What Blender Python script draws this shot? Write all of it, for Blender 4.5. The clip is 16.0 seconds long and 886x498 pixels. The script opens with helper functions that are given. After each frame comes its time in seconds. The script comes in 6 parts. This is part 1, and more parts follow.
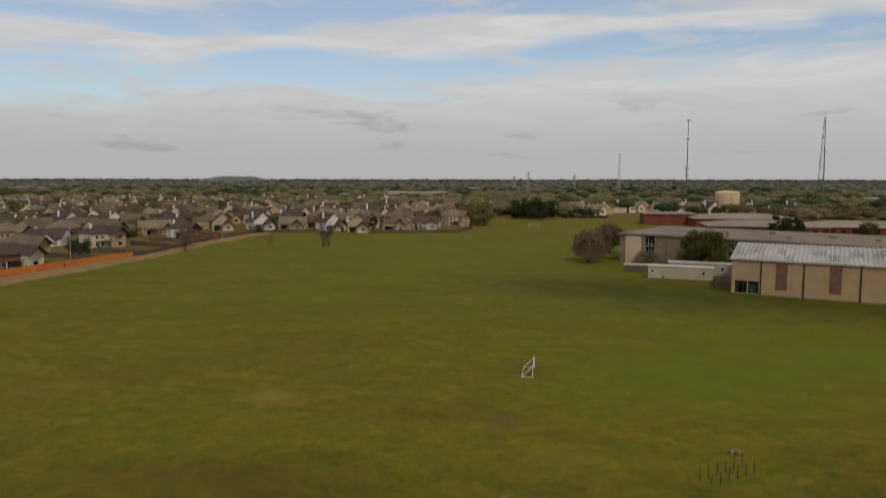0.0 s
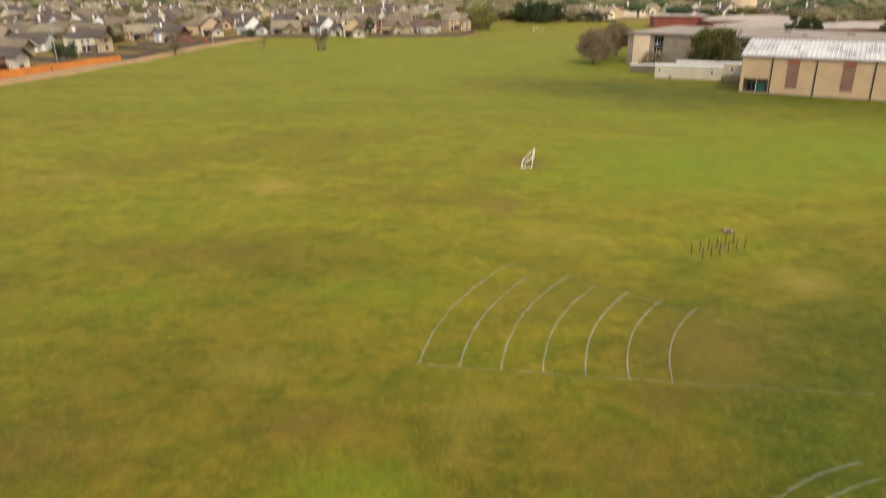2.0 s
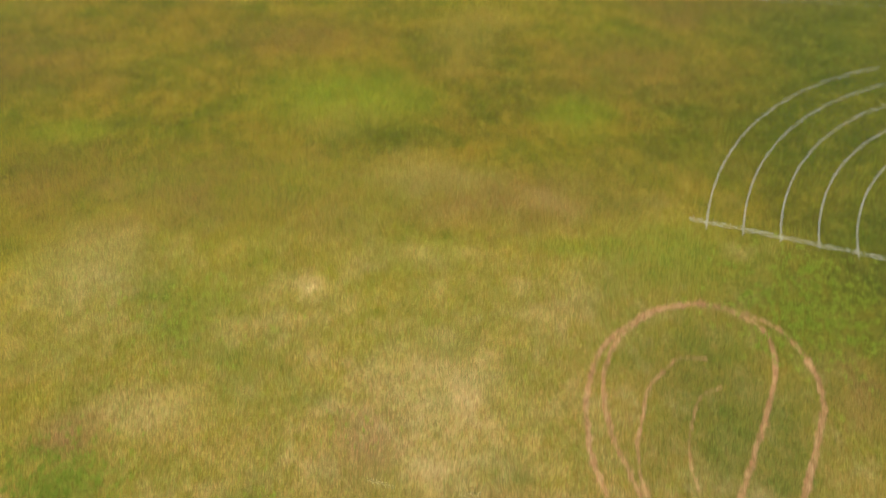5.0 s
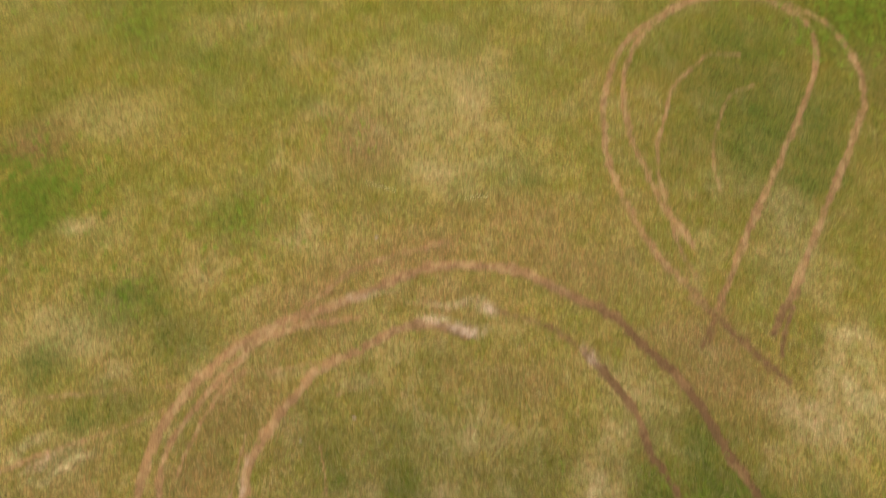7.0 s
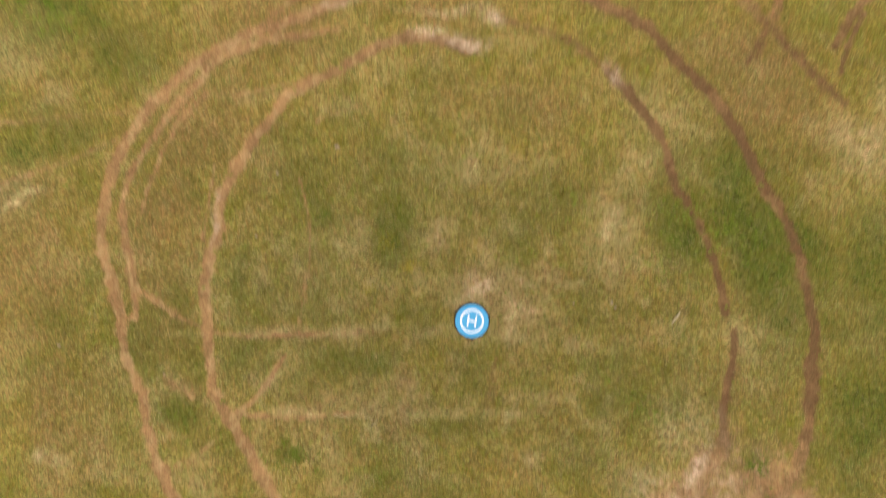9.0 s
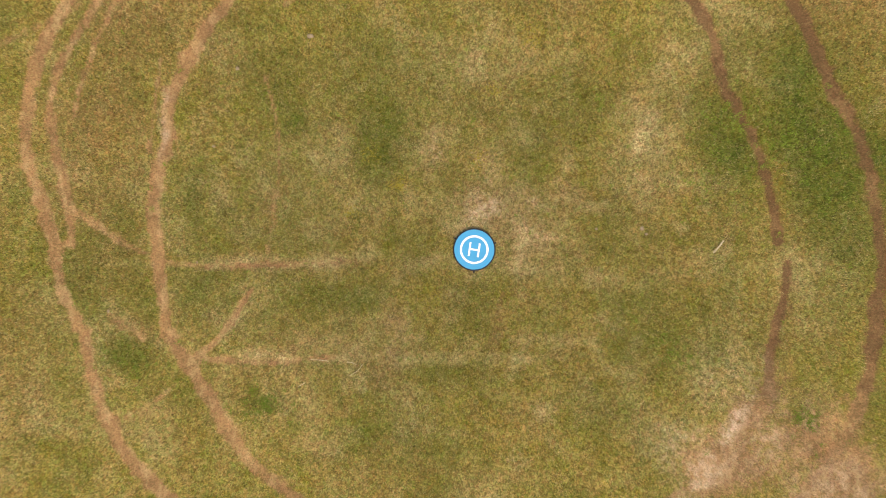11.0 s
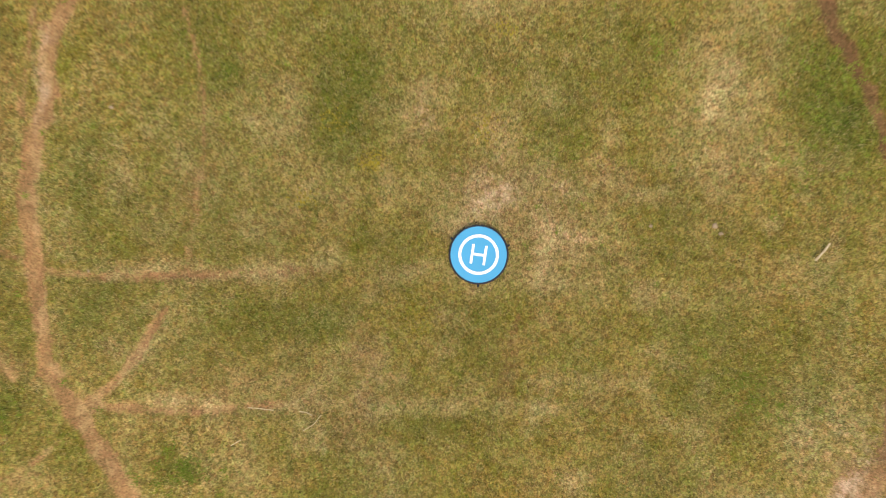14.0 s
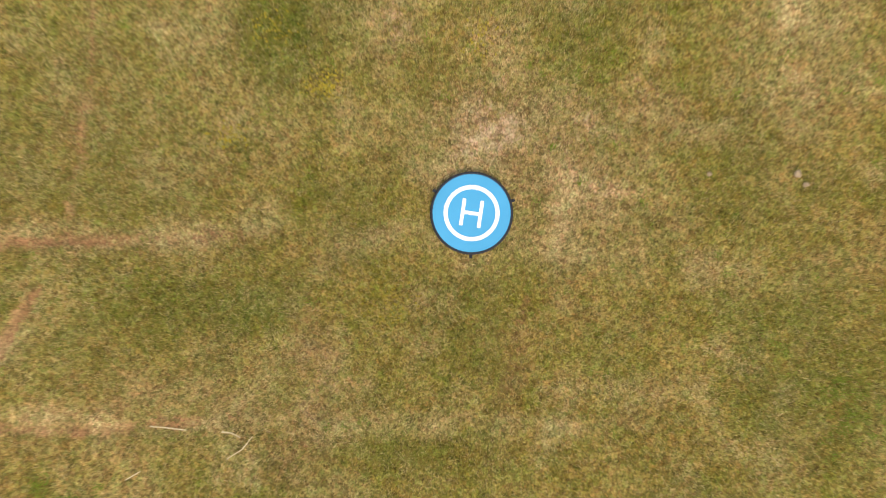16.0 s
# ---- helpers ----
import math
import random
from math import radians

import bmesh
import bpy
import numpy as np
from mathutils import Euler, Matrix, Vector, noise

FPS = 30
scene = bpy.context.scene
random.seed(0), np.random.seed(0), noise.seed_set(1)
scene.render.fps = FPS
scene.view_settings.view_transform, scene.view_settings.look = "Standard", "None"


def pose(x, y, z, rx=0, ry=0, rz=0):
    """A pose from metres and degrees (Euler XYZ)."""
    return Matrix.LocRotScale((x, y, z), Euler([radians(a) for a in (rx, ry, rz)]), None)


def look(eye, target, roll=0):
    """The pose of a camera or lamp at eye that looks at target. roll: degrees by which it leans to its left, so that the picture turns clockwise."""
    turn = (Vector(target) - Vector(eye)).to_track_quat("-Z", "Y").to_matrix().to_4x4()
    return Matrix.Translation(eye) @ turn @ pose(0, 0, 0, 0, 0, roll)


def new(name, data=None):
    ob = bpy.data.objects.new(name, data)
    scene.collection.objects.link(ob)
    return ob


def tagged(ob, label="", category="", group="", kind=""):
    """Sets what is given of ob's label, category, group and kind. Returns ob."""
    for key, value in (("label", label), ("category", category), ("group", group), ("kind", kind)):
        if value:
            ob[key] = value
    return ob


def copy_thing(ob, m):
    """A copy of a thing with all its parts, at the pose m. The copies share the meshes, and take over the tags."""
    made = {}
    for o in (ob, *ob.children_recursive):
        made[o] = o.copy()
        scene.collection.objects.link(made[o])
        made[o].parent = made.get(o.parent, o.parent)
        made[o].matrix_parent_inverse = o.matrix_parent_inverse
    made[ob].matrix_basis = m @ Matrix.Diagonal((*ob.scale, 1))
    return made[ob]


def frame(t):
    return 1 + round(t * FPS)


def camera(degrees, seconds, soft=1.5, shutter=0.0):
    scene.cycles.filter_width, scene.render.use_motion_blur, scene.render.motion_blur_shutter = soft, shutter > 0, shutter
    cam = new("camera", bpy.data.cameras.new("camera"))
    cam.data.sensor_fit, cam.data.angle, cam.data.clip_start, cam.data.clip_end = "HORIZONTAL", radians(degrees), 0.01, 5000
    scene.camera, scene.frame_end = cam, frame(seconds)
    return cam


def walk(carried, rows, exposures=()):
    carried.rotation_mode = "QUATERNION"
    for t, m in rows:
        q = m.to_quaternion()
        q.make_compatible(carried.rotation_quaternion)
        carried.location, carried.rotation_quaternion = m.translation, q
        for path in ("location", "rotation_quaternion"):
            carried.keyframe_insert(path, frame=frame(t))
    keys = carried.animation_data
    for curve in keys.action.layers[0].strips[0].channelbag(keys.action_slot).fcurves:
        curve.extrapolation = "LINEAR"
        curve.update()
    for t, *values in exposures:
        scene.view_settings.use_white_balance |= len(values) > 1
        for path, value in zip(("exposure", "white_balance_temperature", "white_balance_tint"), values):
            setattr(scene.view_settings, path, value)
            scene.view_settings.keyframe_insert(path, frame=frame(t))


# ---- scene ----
# Camera: a drone that tilts down and sinks towards its landing pad.
PATH = [
    (0, -0.125, 0.867, 30.393, 83.993, -0.074, 2.511),
    (0.5, -0.029, 0.851, 29.341, 81.244, -0.003, 2.559),
    (1, 0.059, 0.838, 28.318, 77.628, 0.054, 2.542),
    (1.5, 0.128, 0.83, 27.352, 73.384, 0.144, 2.588),
    (2, 0.17, 0.827, 26.46, 69.114, 0.189, 2.55),
    (2.5, 0.176, 0.814, 25.604, 64.903, 0.263, 2.499),
    (3, 0.136, 0.774, 24.732, 60.706, 0.303, 2.448),
    (3.5, 0.045, 0.692, 23.807, 56.733, 0.267, 2.354),
    (3.7, -0.003, 0.651, 23.428, 55.156, 0.164, 2.338),
    (5.8, -0.554, 0.226, 19.778, 37.063, 0.192, 1.103),
    (6, -0.59, 0.204, 19.479, 35.085, 0.176, 1.009),
    (6.5, -0.652, 0.173, 18.75, 30.042, 0.085, 0.878),
    (7, -0.673, 0.173, 18.034, 24.99, 0.035, 0.795),
    (7.5, -0.665, 0.19, 17.329, 19.959, 0.062, 0.829),
    (8, -0.643, 0.206, 16.635, 14.941, 0.169, 0.718),
    (8.5, -0.62, 0.207, 15.952, 10.051, 0.174, 0.639),
    (9, -0.599, 0.196, 15.279, 5.098, 0.101, 0.514),
    (9.5, -0.582, 0.179, 14.619, 0.118, 0.041, 0.566),
    (9.7, -0.575, 0.173, 14.358, -0.694, 0.085, 0.55),
    (11.8, -0.546, 0.263, 11.725, -1.024, 0.041, 0.823),
    (12, -0.546, 0.3, 11.483, -1.171, -0.036, 0.796),
    (12.5, -0.546, 0.395, 10.88, -1.427, -0.164, 0.884),
    (13, -0.532, 0.446, 10.273, -1.528, -0.122, 0.925),
    (13.5, -0.499, 0.407, 9.655, -1.252, -0.008, 0.921),
    (14, -0.452, 0.298, 9.03, -1.492, 0.056, 0.971),
    (14.5, -0.402, 0.153, 8.402, -1.228, 0.021, 0.975),
    (15, -0.358, 0, 7.777, -0.989, -0.092, 0.987),
    (15.5, -0.32, -0.153, 7.155, -0.74, -0.21, 1.04),
    (16, -0.284, -0.307, 6.534, -0.259, -0.223, 1.011),
]
cam = camera(64.47, 16.0, soft=1.0, shutter=1.0)
walk(cam, [(r[0], pose(*r[1:])) for r in PATH],
     exposures=[(0.0, -1.32, 6500, 10), (0.9, -1.13, 6500, 10), (1.5, -0.5, 6500, 10), (2.5, 0.54, 6500, 10), (3.7, 0.52, 6500, 10),
                (6.0, 0.25, 6500, 10), (7.0, 0.16, 6500, 10), (9.0, 0.22, 6500, 10), (12.5, 0.34, 6500, 10), (16.0, 0.40, 6500, 10)])

# ---- world and sun ----
SUN_AT = Vector((0.22, -0.62, 0.74)).normalized()
world = bpy.data.worlds.new("sky")
scene.world = world
world.use_nodes = True


class Nodes:
    """Short way to write node trees."""

    def __init__(self, tree):
        self.tree = tree
        tree.nodes.clear()

    def add(self, kind, props=None, **sockets):
        node = self.tree.nodes.new(kind)
        for key, value in (props or {}).items():
            setattr(node, key, value)
        for key, value in sockets.items():
            self.put(node, key, value)
        return node

    def put(self, node, key, value):
        index = int(key[1:]) if key[0] == "i" and key[1:].isdigit() else key.replace("_", " ")
        socket = node.inputs[index]
        if isinstance(value, bpy.types.NodeSocket):
            self.tree.links.new(value, socket)
        elif isinstance(value, bpy.types.Node):
            self.tree.links.new(value.outputs[0], socket)
        else:
            socket.default_value = value

    def math(self, op, a, b=0.0, clamp=False):
        return self.add("ShaderNodeMath", {"operation": op, "use_clamp": clamp}, i0=a, i1=b).outputs[0]

    def mix(self, fac, a, b, blend="MIX"):
        node = self.add("ShaderNodeMix", {"data_type": "RGBA", "blend_type": blend})
        self.put(node, "i0", fac)
        for slot, v in ((6, a), (7, b)):
            if isinstance(v, tuple):
                v = (*v[:3], 1.0)
            self.put(node, "i%d" % slot, v)
        return node.outputs[2]

    def ramp(self, value, lo, hi, a=0.0, b=1.0):
        node = self.add("ShaderNodeMapRange", {"interpolation_type": "SMOOTHSTEP"}, i0=value, i1=lo, i2=hi, i3=a, i4=b)
        return node.outputs[0]

    def noise(self, vector, scale, detail=3.0, rough=0.55, distort=0.0):
        node = self.add("ShaderNodeTexNoise", i2=scale, Detail=detail, Roughness=rough, Distortion=distort)
        if vector is not None:
            self.put(node, "Vector", vector)
        return node.outputs[0]

    def attr(self, name):
        return self.add("ShaderNodeAttribute", {"attribute_name": name}).outputs["Fac"]

    def mapped(self, vector, scale=(1, 1, 1), turn=(0, 0, 0), move=(0, 0, 0)):
        return self.add("ShaderNodeMapping", Vector=vector, Scale=scale, Rotation=turn, Location=move).outputs[0]


def sky_nodes():
    n = Nodes(world.node_tree)
    out = n.add("ShaderNodeOutputWorld")
    sky = n.add("ShaderNodeTexSky", {"sky_type": "NISHITA", "sun_disc": False, "sun_elevation": math.asin(SUN_AT.z),
                                    "sun_rotation": math.atan2(SUN_AT.x, SUN_AT.y), "air_density": 1.0, "dust_density": 1.6})
    way = n.add("ShaderNodeTexCoord").outputs["Generated"]
    cut = n.add("ShaderNodeSeparateXYZ", i0=way)
    up = n.math("MAXIMUM", cut.outputs[2], 0.0)
    rise = n.math("ADD", up, 0.10)
    flat = n.add("ShaderNodeCombineXYZ", i0=n.math("DIVIDE", cut.outputs[0], rise), i1=n.math("DIVIDE", cut.outputs[1], rise), i2=0.0).outputs[0]
    high = n.math("MULTIPLY", n.math("ARCSINE", up), 57.3)
    round_about = n.math("MULTIPLY", n.math("ARCTAN2", cut.outputs[0], cut.outputs[1]), 57.3)
    sheet = n.add("ShaderNodeCombineXYZ", i0=round_about, i1=high, i2=0.0).outputs[0]
    warp = n.math("MULTIPLY", n.math("SUBTRACT", n.noise(n.mapped(sheet, (0.055, 0.30, 1.0), (0, 0, 0.12), (5.2, 1.0, 0)), 1.0, 4.0, 0.50, 0.4), 0.5), 6.0)
    curl = n.noise(n.mapped(sheet, (0.10, 0.55, 1.0), (0, 0, -0.10), (2.0, 8.0, 0)), 1.0, 7.0, 0.62, 1.1)
    tilted = n.math("SUBTRACT", n.math("ADD", high, warp), n.math("MULTIPLY", round_about, 0.045))
    lower = n.ramp(n.math("ABSOLUTE", n.math("SUBTRACT", tilted, 8.5)), 0.7, 2.3, 1.0, 0.0)
    upper = n.ramp(n.math("ABSOLUTE", n.math("SUBTRACT", tilted, 12.9)), 0.5, 1.9, 1.0, 0.0)
    streak = n.noise(n.mapped(flat, (0.34, 0.62, 1.0), (0, 0, 0.35), (3.1, 1.7, 0)), 1.0, 7.0, 0.6, 0.9)
    open_sky = n.math("MULTIPLY", n.math("MAXIMUM", lower, n.math("MULTIPLY", upper, 0.9)), n.ramp(curl, 0.44, 0.68, 1.0, 0.30))
    open_sky = n.mix(n.ramp(high, 13.5, 22.0), open_sky, n.ramp(streak, 0.57, 0.40))
    puff = n.noise(n.mapped(sheet, (0.11, 0.55, 1.0), (0, 0, 0.0), (4.3, 2.0, 0)), 1.0, 5.0, 0.55, 0.2)
    cloud = n.mix(n.ramp(curl, 0.35, 0.65), (12.6, 12.35, 12.2), (10.9, 10.7, 10.65))
    haze = n.mix(n.ramp(high, 1.0, 9.0), (8.75, 8.6, 8.6), cloud)
    haze = n.mix(n.math("MULTIPLY", n.ramp(puff, 0.56, 0.68, 0.0, 0.75), n.math("MULTIPLY", n.ramp(high, 0.8, 2.0), n.ramp(high, 7.0, 4.0))), haze, (6.7, 6.5, 6.5))
    colour = n.mix(n.math("SUBTRACT", 0.96, n.math("MULTIPLY", open_sky, 0.90)), n.mix(1.0, sky.outputs[0], (2.3, 2.25, 2.2), "MULTIPLY"), haze)
    back = n.add("ShaderNodeBackground", Color=colour, Strength=0.13)
    n.put(out, "Surface", back.outputs[0])


sky_nodes()
sun = new("sun", bpy.data.lights.new("sun", "SUN"))
sun.data.energy, sun.data.angle, sun.data.color = 3.0, radians(5), (1.0, 0.84, 0.62)
sun.matrix_world = look(SUN_AT * 50, (0, 0, 0))

# ---- materials ----


def surface(name, colour, other=None, scale=1.0, rough=0.8, bump=0.0, metal=0.0, fine=8.0, grain=0.25, object_space=False, per_object=0.0, specular=0.3):
    """A two-scale mottled surface: broad stains between two colours and a fine grain."""
    mat = bpy.data.materials.new(name)
    mat.use_nodes = True
    n = Nodes(mat.node_tree)
    out = n.add("ShaderNodeOutputMaterial")
    where = n.add("ShaderNodeTexCoord").outputs["Object"] if object_space else n.add("ShaderNodeNewGeometry").outputs["Position"]
    other = other or tuple(c * 0.7 for c in colour)
    broad = n.noise(where, scale, 4.0, 0.6)
    small = n.noise(where, scale * fine, 3.0, 0.6)
    col = n.mix(n.ramp(broad, 0.35, 0.65), colour, other)
    col = n.mix(n.math("MULTIPLY", n.ramp(small, 0.3, 0.7), grain), col, tuple(c * 0.45 for c in colour))
    if per_object:
        rnd = n.add("ShaderNodeObjectInfo").outputs["Random"]
        col = n.mix(n.math("MULTIPLY", rnd, per_object), col, tuple(c * 0.5 for c in other))
    shader = n.add("ShaderNodeBsdfPrincipled", Base_Color=col, Roughness=rough, Metallic=metal, Specular_IOR_Level=specular)
    if bump:
        b = n.add("ShaderNodeBump", Strength=bump, Distance=0.02, Height=small)
        n.put(shader, "Normal", b.outputs[0])
    n.put(out, "Surface", shader.outputs[0])
    return mat


def field_material(name, blades=False):
    """Worn early-spring turf: olive grass, straw, lush spots and bare earth, by the masks of the mesh."""
    mat = bpy.data.materials.new(name)
    mat.use_nodes = True
    n = Nodes(mat.node_tree)
    out = n.add("ShaderNodeOutputMaterial")
    where = n.add("ShaderNodeNewGeometry").outputs["Position"]
    straw, lush, dirt, worn = n.attr("straw"), n.attr("lush"), n.attr("dirt"), n.attr("worn")
    mid = n.noise(where, 0.9, 5.0, 0.62)
    fine = n.noise(where, 7.0, 5.0, 0.7)
    hair = n.noise(where, 42.0, 4.0, 0.75)
    far = n.noise(n.mapped(where, (0.6, 1.0, 1.0), (0, 0, 0.25)), 0.075, 7.0, 0.65, 0.4)
    tuft = n.noise(n.mapped(where, (1.0, 1.0, 1.0), (0, 0, 0.7), (5, 3, 0)), 0.42, 6.0, 0.68, 0.3)
    patch = n.noise(n.mapped(where, (1.0, 1.0, 1.0), (0, 0, -0.4), (9, 1, 0)), 2.3, 5.0, 0.68, 0.4)
    fresh = n.mix(n.ramp(tuft, 0.25, 0.75), (0.120, 0.130, 0.0056), (0.168, 0.153, 0.0085))
    swathe = n.noise(n.mapped(where, (0.45, 1.0, 1.0), (0, 0, -0.12), (4, 8, 0)), 0.06, 8.0, 0.70, 0.5)
    fresh = n.mix(n.math("MULTIPLY", n.ramp(far, 0.36, 0.70), 0.55), fresh, (0.165, 0.132, 0.011))
    fresh = n.mix(n.ramp(swathe, 0.47, 0.60, 0.0, 0.55), fresh, (0.110, 0.085, 0.0070))
    fresh = n.mix(n.ramp(swathe, 0.42, 0.30, 0.0, 0.6), fresh, (0.086, 0.118, 0.0045))
    mottle = n.noise(n.mapped(where, (0.7, 1.0, 1.0), (0, 0, 0.5), (3, 6, 0)), 0.23, 6.0, 0.66, 0.5)
    trod = n.mix(n.ramp(patch, 0.30, 0.68), (0.143, 0.124, 0.016), (0.232, 0.168, 0.046))
    trod = n.mix(n.ramp(tuft, 0.44, 0.66, 0.0, 0.35), trod, (0.190, 0.122, 0.038))
    trod = n.mix(n.ramp(fine, 0.50, 0.75, 0.0, 0.55), trod, (0.345, 0.245, 0.085))
    clod = n.noise(n.mapped(where, (1.0, 1.0, 1.0), (0, 0, 1.1), (2, 7, 0)), 4.6, 5.0, 0.72, 0.5)
    trod = n.mix(n.ramp(clod, 0.40, 0.28, 0.0, 0.60), trod, (0.100, 0.078, 0.018))
    trod = n.mix(n.ramp(clod, 0.58, 0.70, 0.0, 0.65), trod, (0.118, 0.144, 0.012))
    grass = n.mix(worn, fresh, trod)
    thick = n.mix(n.ramp(n.math("ADD", n.math("MULTIPLY", far, 0.4), n.math("MULTIPLY", tuft, 0.6)), 0.38, 0.58), (0.051, 0.061, 0.0028), (0.096, 0.074, 0.0065))
    # Dark green of rich turf, and the painted understory shade of the far woods.
    thick = n.mix(n.attr("rich_and_shade"), thick, (0.036, 0.052, 0.0030))
    grass = n.mix(n.math("MULTIPLY", n.attr("dense"), n.ramp(patch, 0.3, 0.7, 0.75, 1.0)), grass, thick)
    small_mottle = n.noise(n.mapped(where, (0.8, 1.0, 1.0), (0, 0, -0.3), (8, 2, 0)), 0.75, 6.0, 0.68, 0.4)
    open_turf = n.ramp(worn, 0.0, 1.0, 1.0, 0.25)
    grass = n.mix(open_turf, grass, n.mix(n.ramp(mottle, 0.36, 0.64), (0.80, 0.90, 0.80), (1.17, 1.08, 1.17)), "MULTIPLY")
    grass = n.mix(open_turf, grass, n.mix(n.ramp(small_mottle, 0.34, 0.66), (0.84, 0.86, 0.84), (1.14, 1.12, 1.12)), "MULTIPLY")
    fleck = n.noise(n.mapped(where, (1.0, 0.55, 1.0), (0, 0, 0.2), (1, 4, 0)), 1.5, 6.0, 0.72, 0.3)
    grass = n.mix(n.ramp(fleck, 0.50, 0.72, 0.0, 0.3), grass, (0.205, 0.168, 0.022))
    grass = n.mix(n.ramp(fleck, 0.48, 0.30, 0.0, 0.28), grass, (0.085, 0.062, 0.008))
    pale = n.math("ADD", straw, n.math("MULTIPLY", n.ramp(mid, 0.5, 0.75), n.ramp(worn, 0.0, 1.0, 0.06, 0.30)), True)
    pale = n.math("MULTIPLY", pale, n.ramp(n.math("ADD", fine, n.math("MULTIPLY", hair, 0.5)), 0.50, 0.95, 0.50, 1.0))
    col = n.mix(pale, grass, n.mix(worn, (0.25, 0.185, 0.035), n.mix(n.ramp(straw, 0.90, 1.0), (0.39, 0.288, 0.146), (0.55, 0.44, 0.215))))
    deep = n.math("MULTIPLY", lush, n.ramp(n.math("ADD", patch, n.math("MULTIPLY", fine, 0.6)), 0.62, 0.98, 0.62, 1.0))
    deep = n.math("MULTIPLY", deep, n.ramp(n.attr("rich_and_shade"), 0.0, 0.7, 1.0, 0.1))
    col = n.mix(deep, col, n.mix(worn, (0.118, 0.160, 0.007), (0.060, 0.078, 0.009)))
    thatch = n.math("MULTIPLY", n.attr("brown"), n.ramp(n.math("ADD", n.math("MULTIPLY", clod, 0.6), n.math("MULTIPLY", tuft, 0.4)), 0.36, 0.60, 0.45, 0.92))
    col = n.mix(thatch, col, n.mix(worn, (0.112, 0.068, 0.016), (0.190, 0.108, 0.044)))
    bare = n.math("MULTIPLY", n.ramp(n.math("ADD", dirt, n.math("MULTIPLY", n.math("SUBTRACT", n.math("MULTIPLY", n.math("ADD", fine, clod), 0.5), 0.5), 2.0)), 0.24, 0.80), 0.86)
    cut = n.add("ShaderNodeSeparateXYZ", i0=where)
    side = n.math("MAXIMUM", n.ramp(cut.outputs[0], -4.5, 2.5, 0.75, 0.0), n.math("MAXIMUM", n.ramp(cut.outputs[1], 6.0, 8.5, 0.0, 0.7), n.ramp(cut.outputs[1], -2.2, -3.2, 0.0, 0.55)))
    soil = n.mix(n.math("ADD", side, n.ramp(n.noise(where, 1.3, 5.0, 0.65), 0.40, 0.66, -0.25, 0.35), True), (0.118, 0.058, 0.028), (0.315, 0.172, 0.076))
    scuff = n.noise(n.mapped(where, (1.0, 0.6, 1.0), (0, 0, 0.3), (6, 2, 0)), 3.4, 5.0, 0.65, 0.3)
    soil = n.mix(n.math("MULTIPLY", n.ramp(scuff, 0.47, 0.62), n.math("MULTIPLY", side, 0.75)), soil, (0.410, 0.262, 0.126))
    col = n.mix(bare, col, soil)
    col = n.mix(n.math("MULTIPLY", n.attr("sand"), n.ramp(fine, 0.35, 0.62, 0.15, 1.0)), col, (0.44, 0.315, 0.205))
    col = n.mix(n.ramp(hair, 0.34, 0.56, 0.6, 0.0), col, (0.036, 0.029, 0.008))
    col = n.mix(n.ramp(hair, 0.58, 0.76, 0.0, 0.45), col, (0.45, 0.36, 0.17))
    loose = n.add("ShaderNodeVectorMath", {"operation": "ADD"}, i0=where, i1=n.add("ShaderNodeVectorMath", {"operation": "SCALE"}, i0=n.add("ShaderNodeTexNoise", Vector=where, Scale=30.0, Detail=2.0).outputs["Color"], Scale=0.07).outputs[0]).outputs[0]
    turfy = n.math("SUBTRACT", 1.0, n.math("MULTIPLY", dirt, 0.7), True)
    for size, dim, bright in ((17.0, 0.78, 1.22), (44.0, 0.52, 1.50)):
        cell = n.add("ShaderNodeTexVoronoi", Vector=loose, Scale=size)
        pick = n.add("ShaderNodeSeparateColor", i0=cell.outputs["Color"])
        col = n.mix(turfy, col, n.mix(pick.outputs[0], (dim, dim, dim * 0.94), (bright, bright * 0.99, bright)), "MULTIPLY")
        col = n.mix(turfy, col, n.mix(pick.outputs[1], (1.09, 0.95, 0.98), (0.91, 1.05, 0.95)), "MULTIPLY")
    if blades:
        col = n.mix(n.math("MULTIPLY", n.attr("vary"), 0.5), col, (0.60, 0.455, 0.215))
        col = n.mix(n.math("MULTIPLY", n.attr("green"), 0.40), col, (0.165, 0.185, 0.022))
        col = n.mix(n.math("MULTIPLY", n.attr("dark"), 0.55), col, (0.060, 0.040, 0.014))
    shader = n.add("ShaderNodeBsdfPrincipled", Base_Color=col, Roughness=0.95, Specular_IOR_Level=0.08)
    if not blades:
        height = n.math("ADD", n.math("MULTIPLY", fine, 1.2), n.math("MULTIPLY", hair, 0.6))
        n.put(shader, "Normal", n.add("ShaderNodeBump", Strength=0.8, Distance=0.05, Height=height).outputs[0])
    n.put(out, "Surface", shader.outputs[0])
    return mat


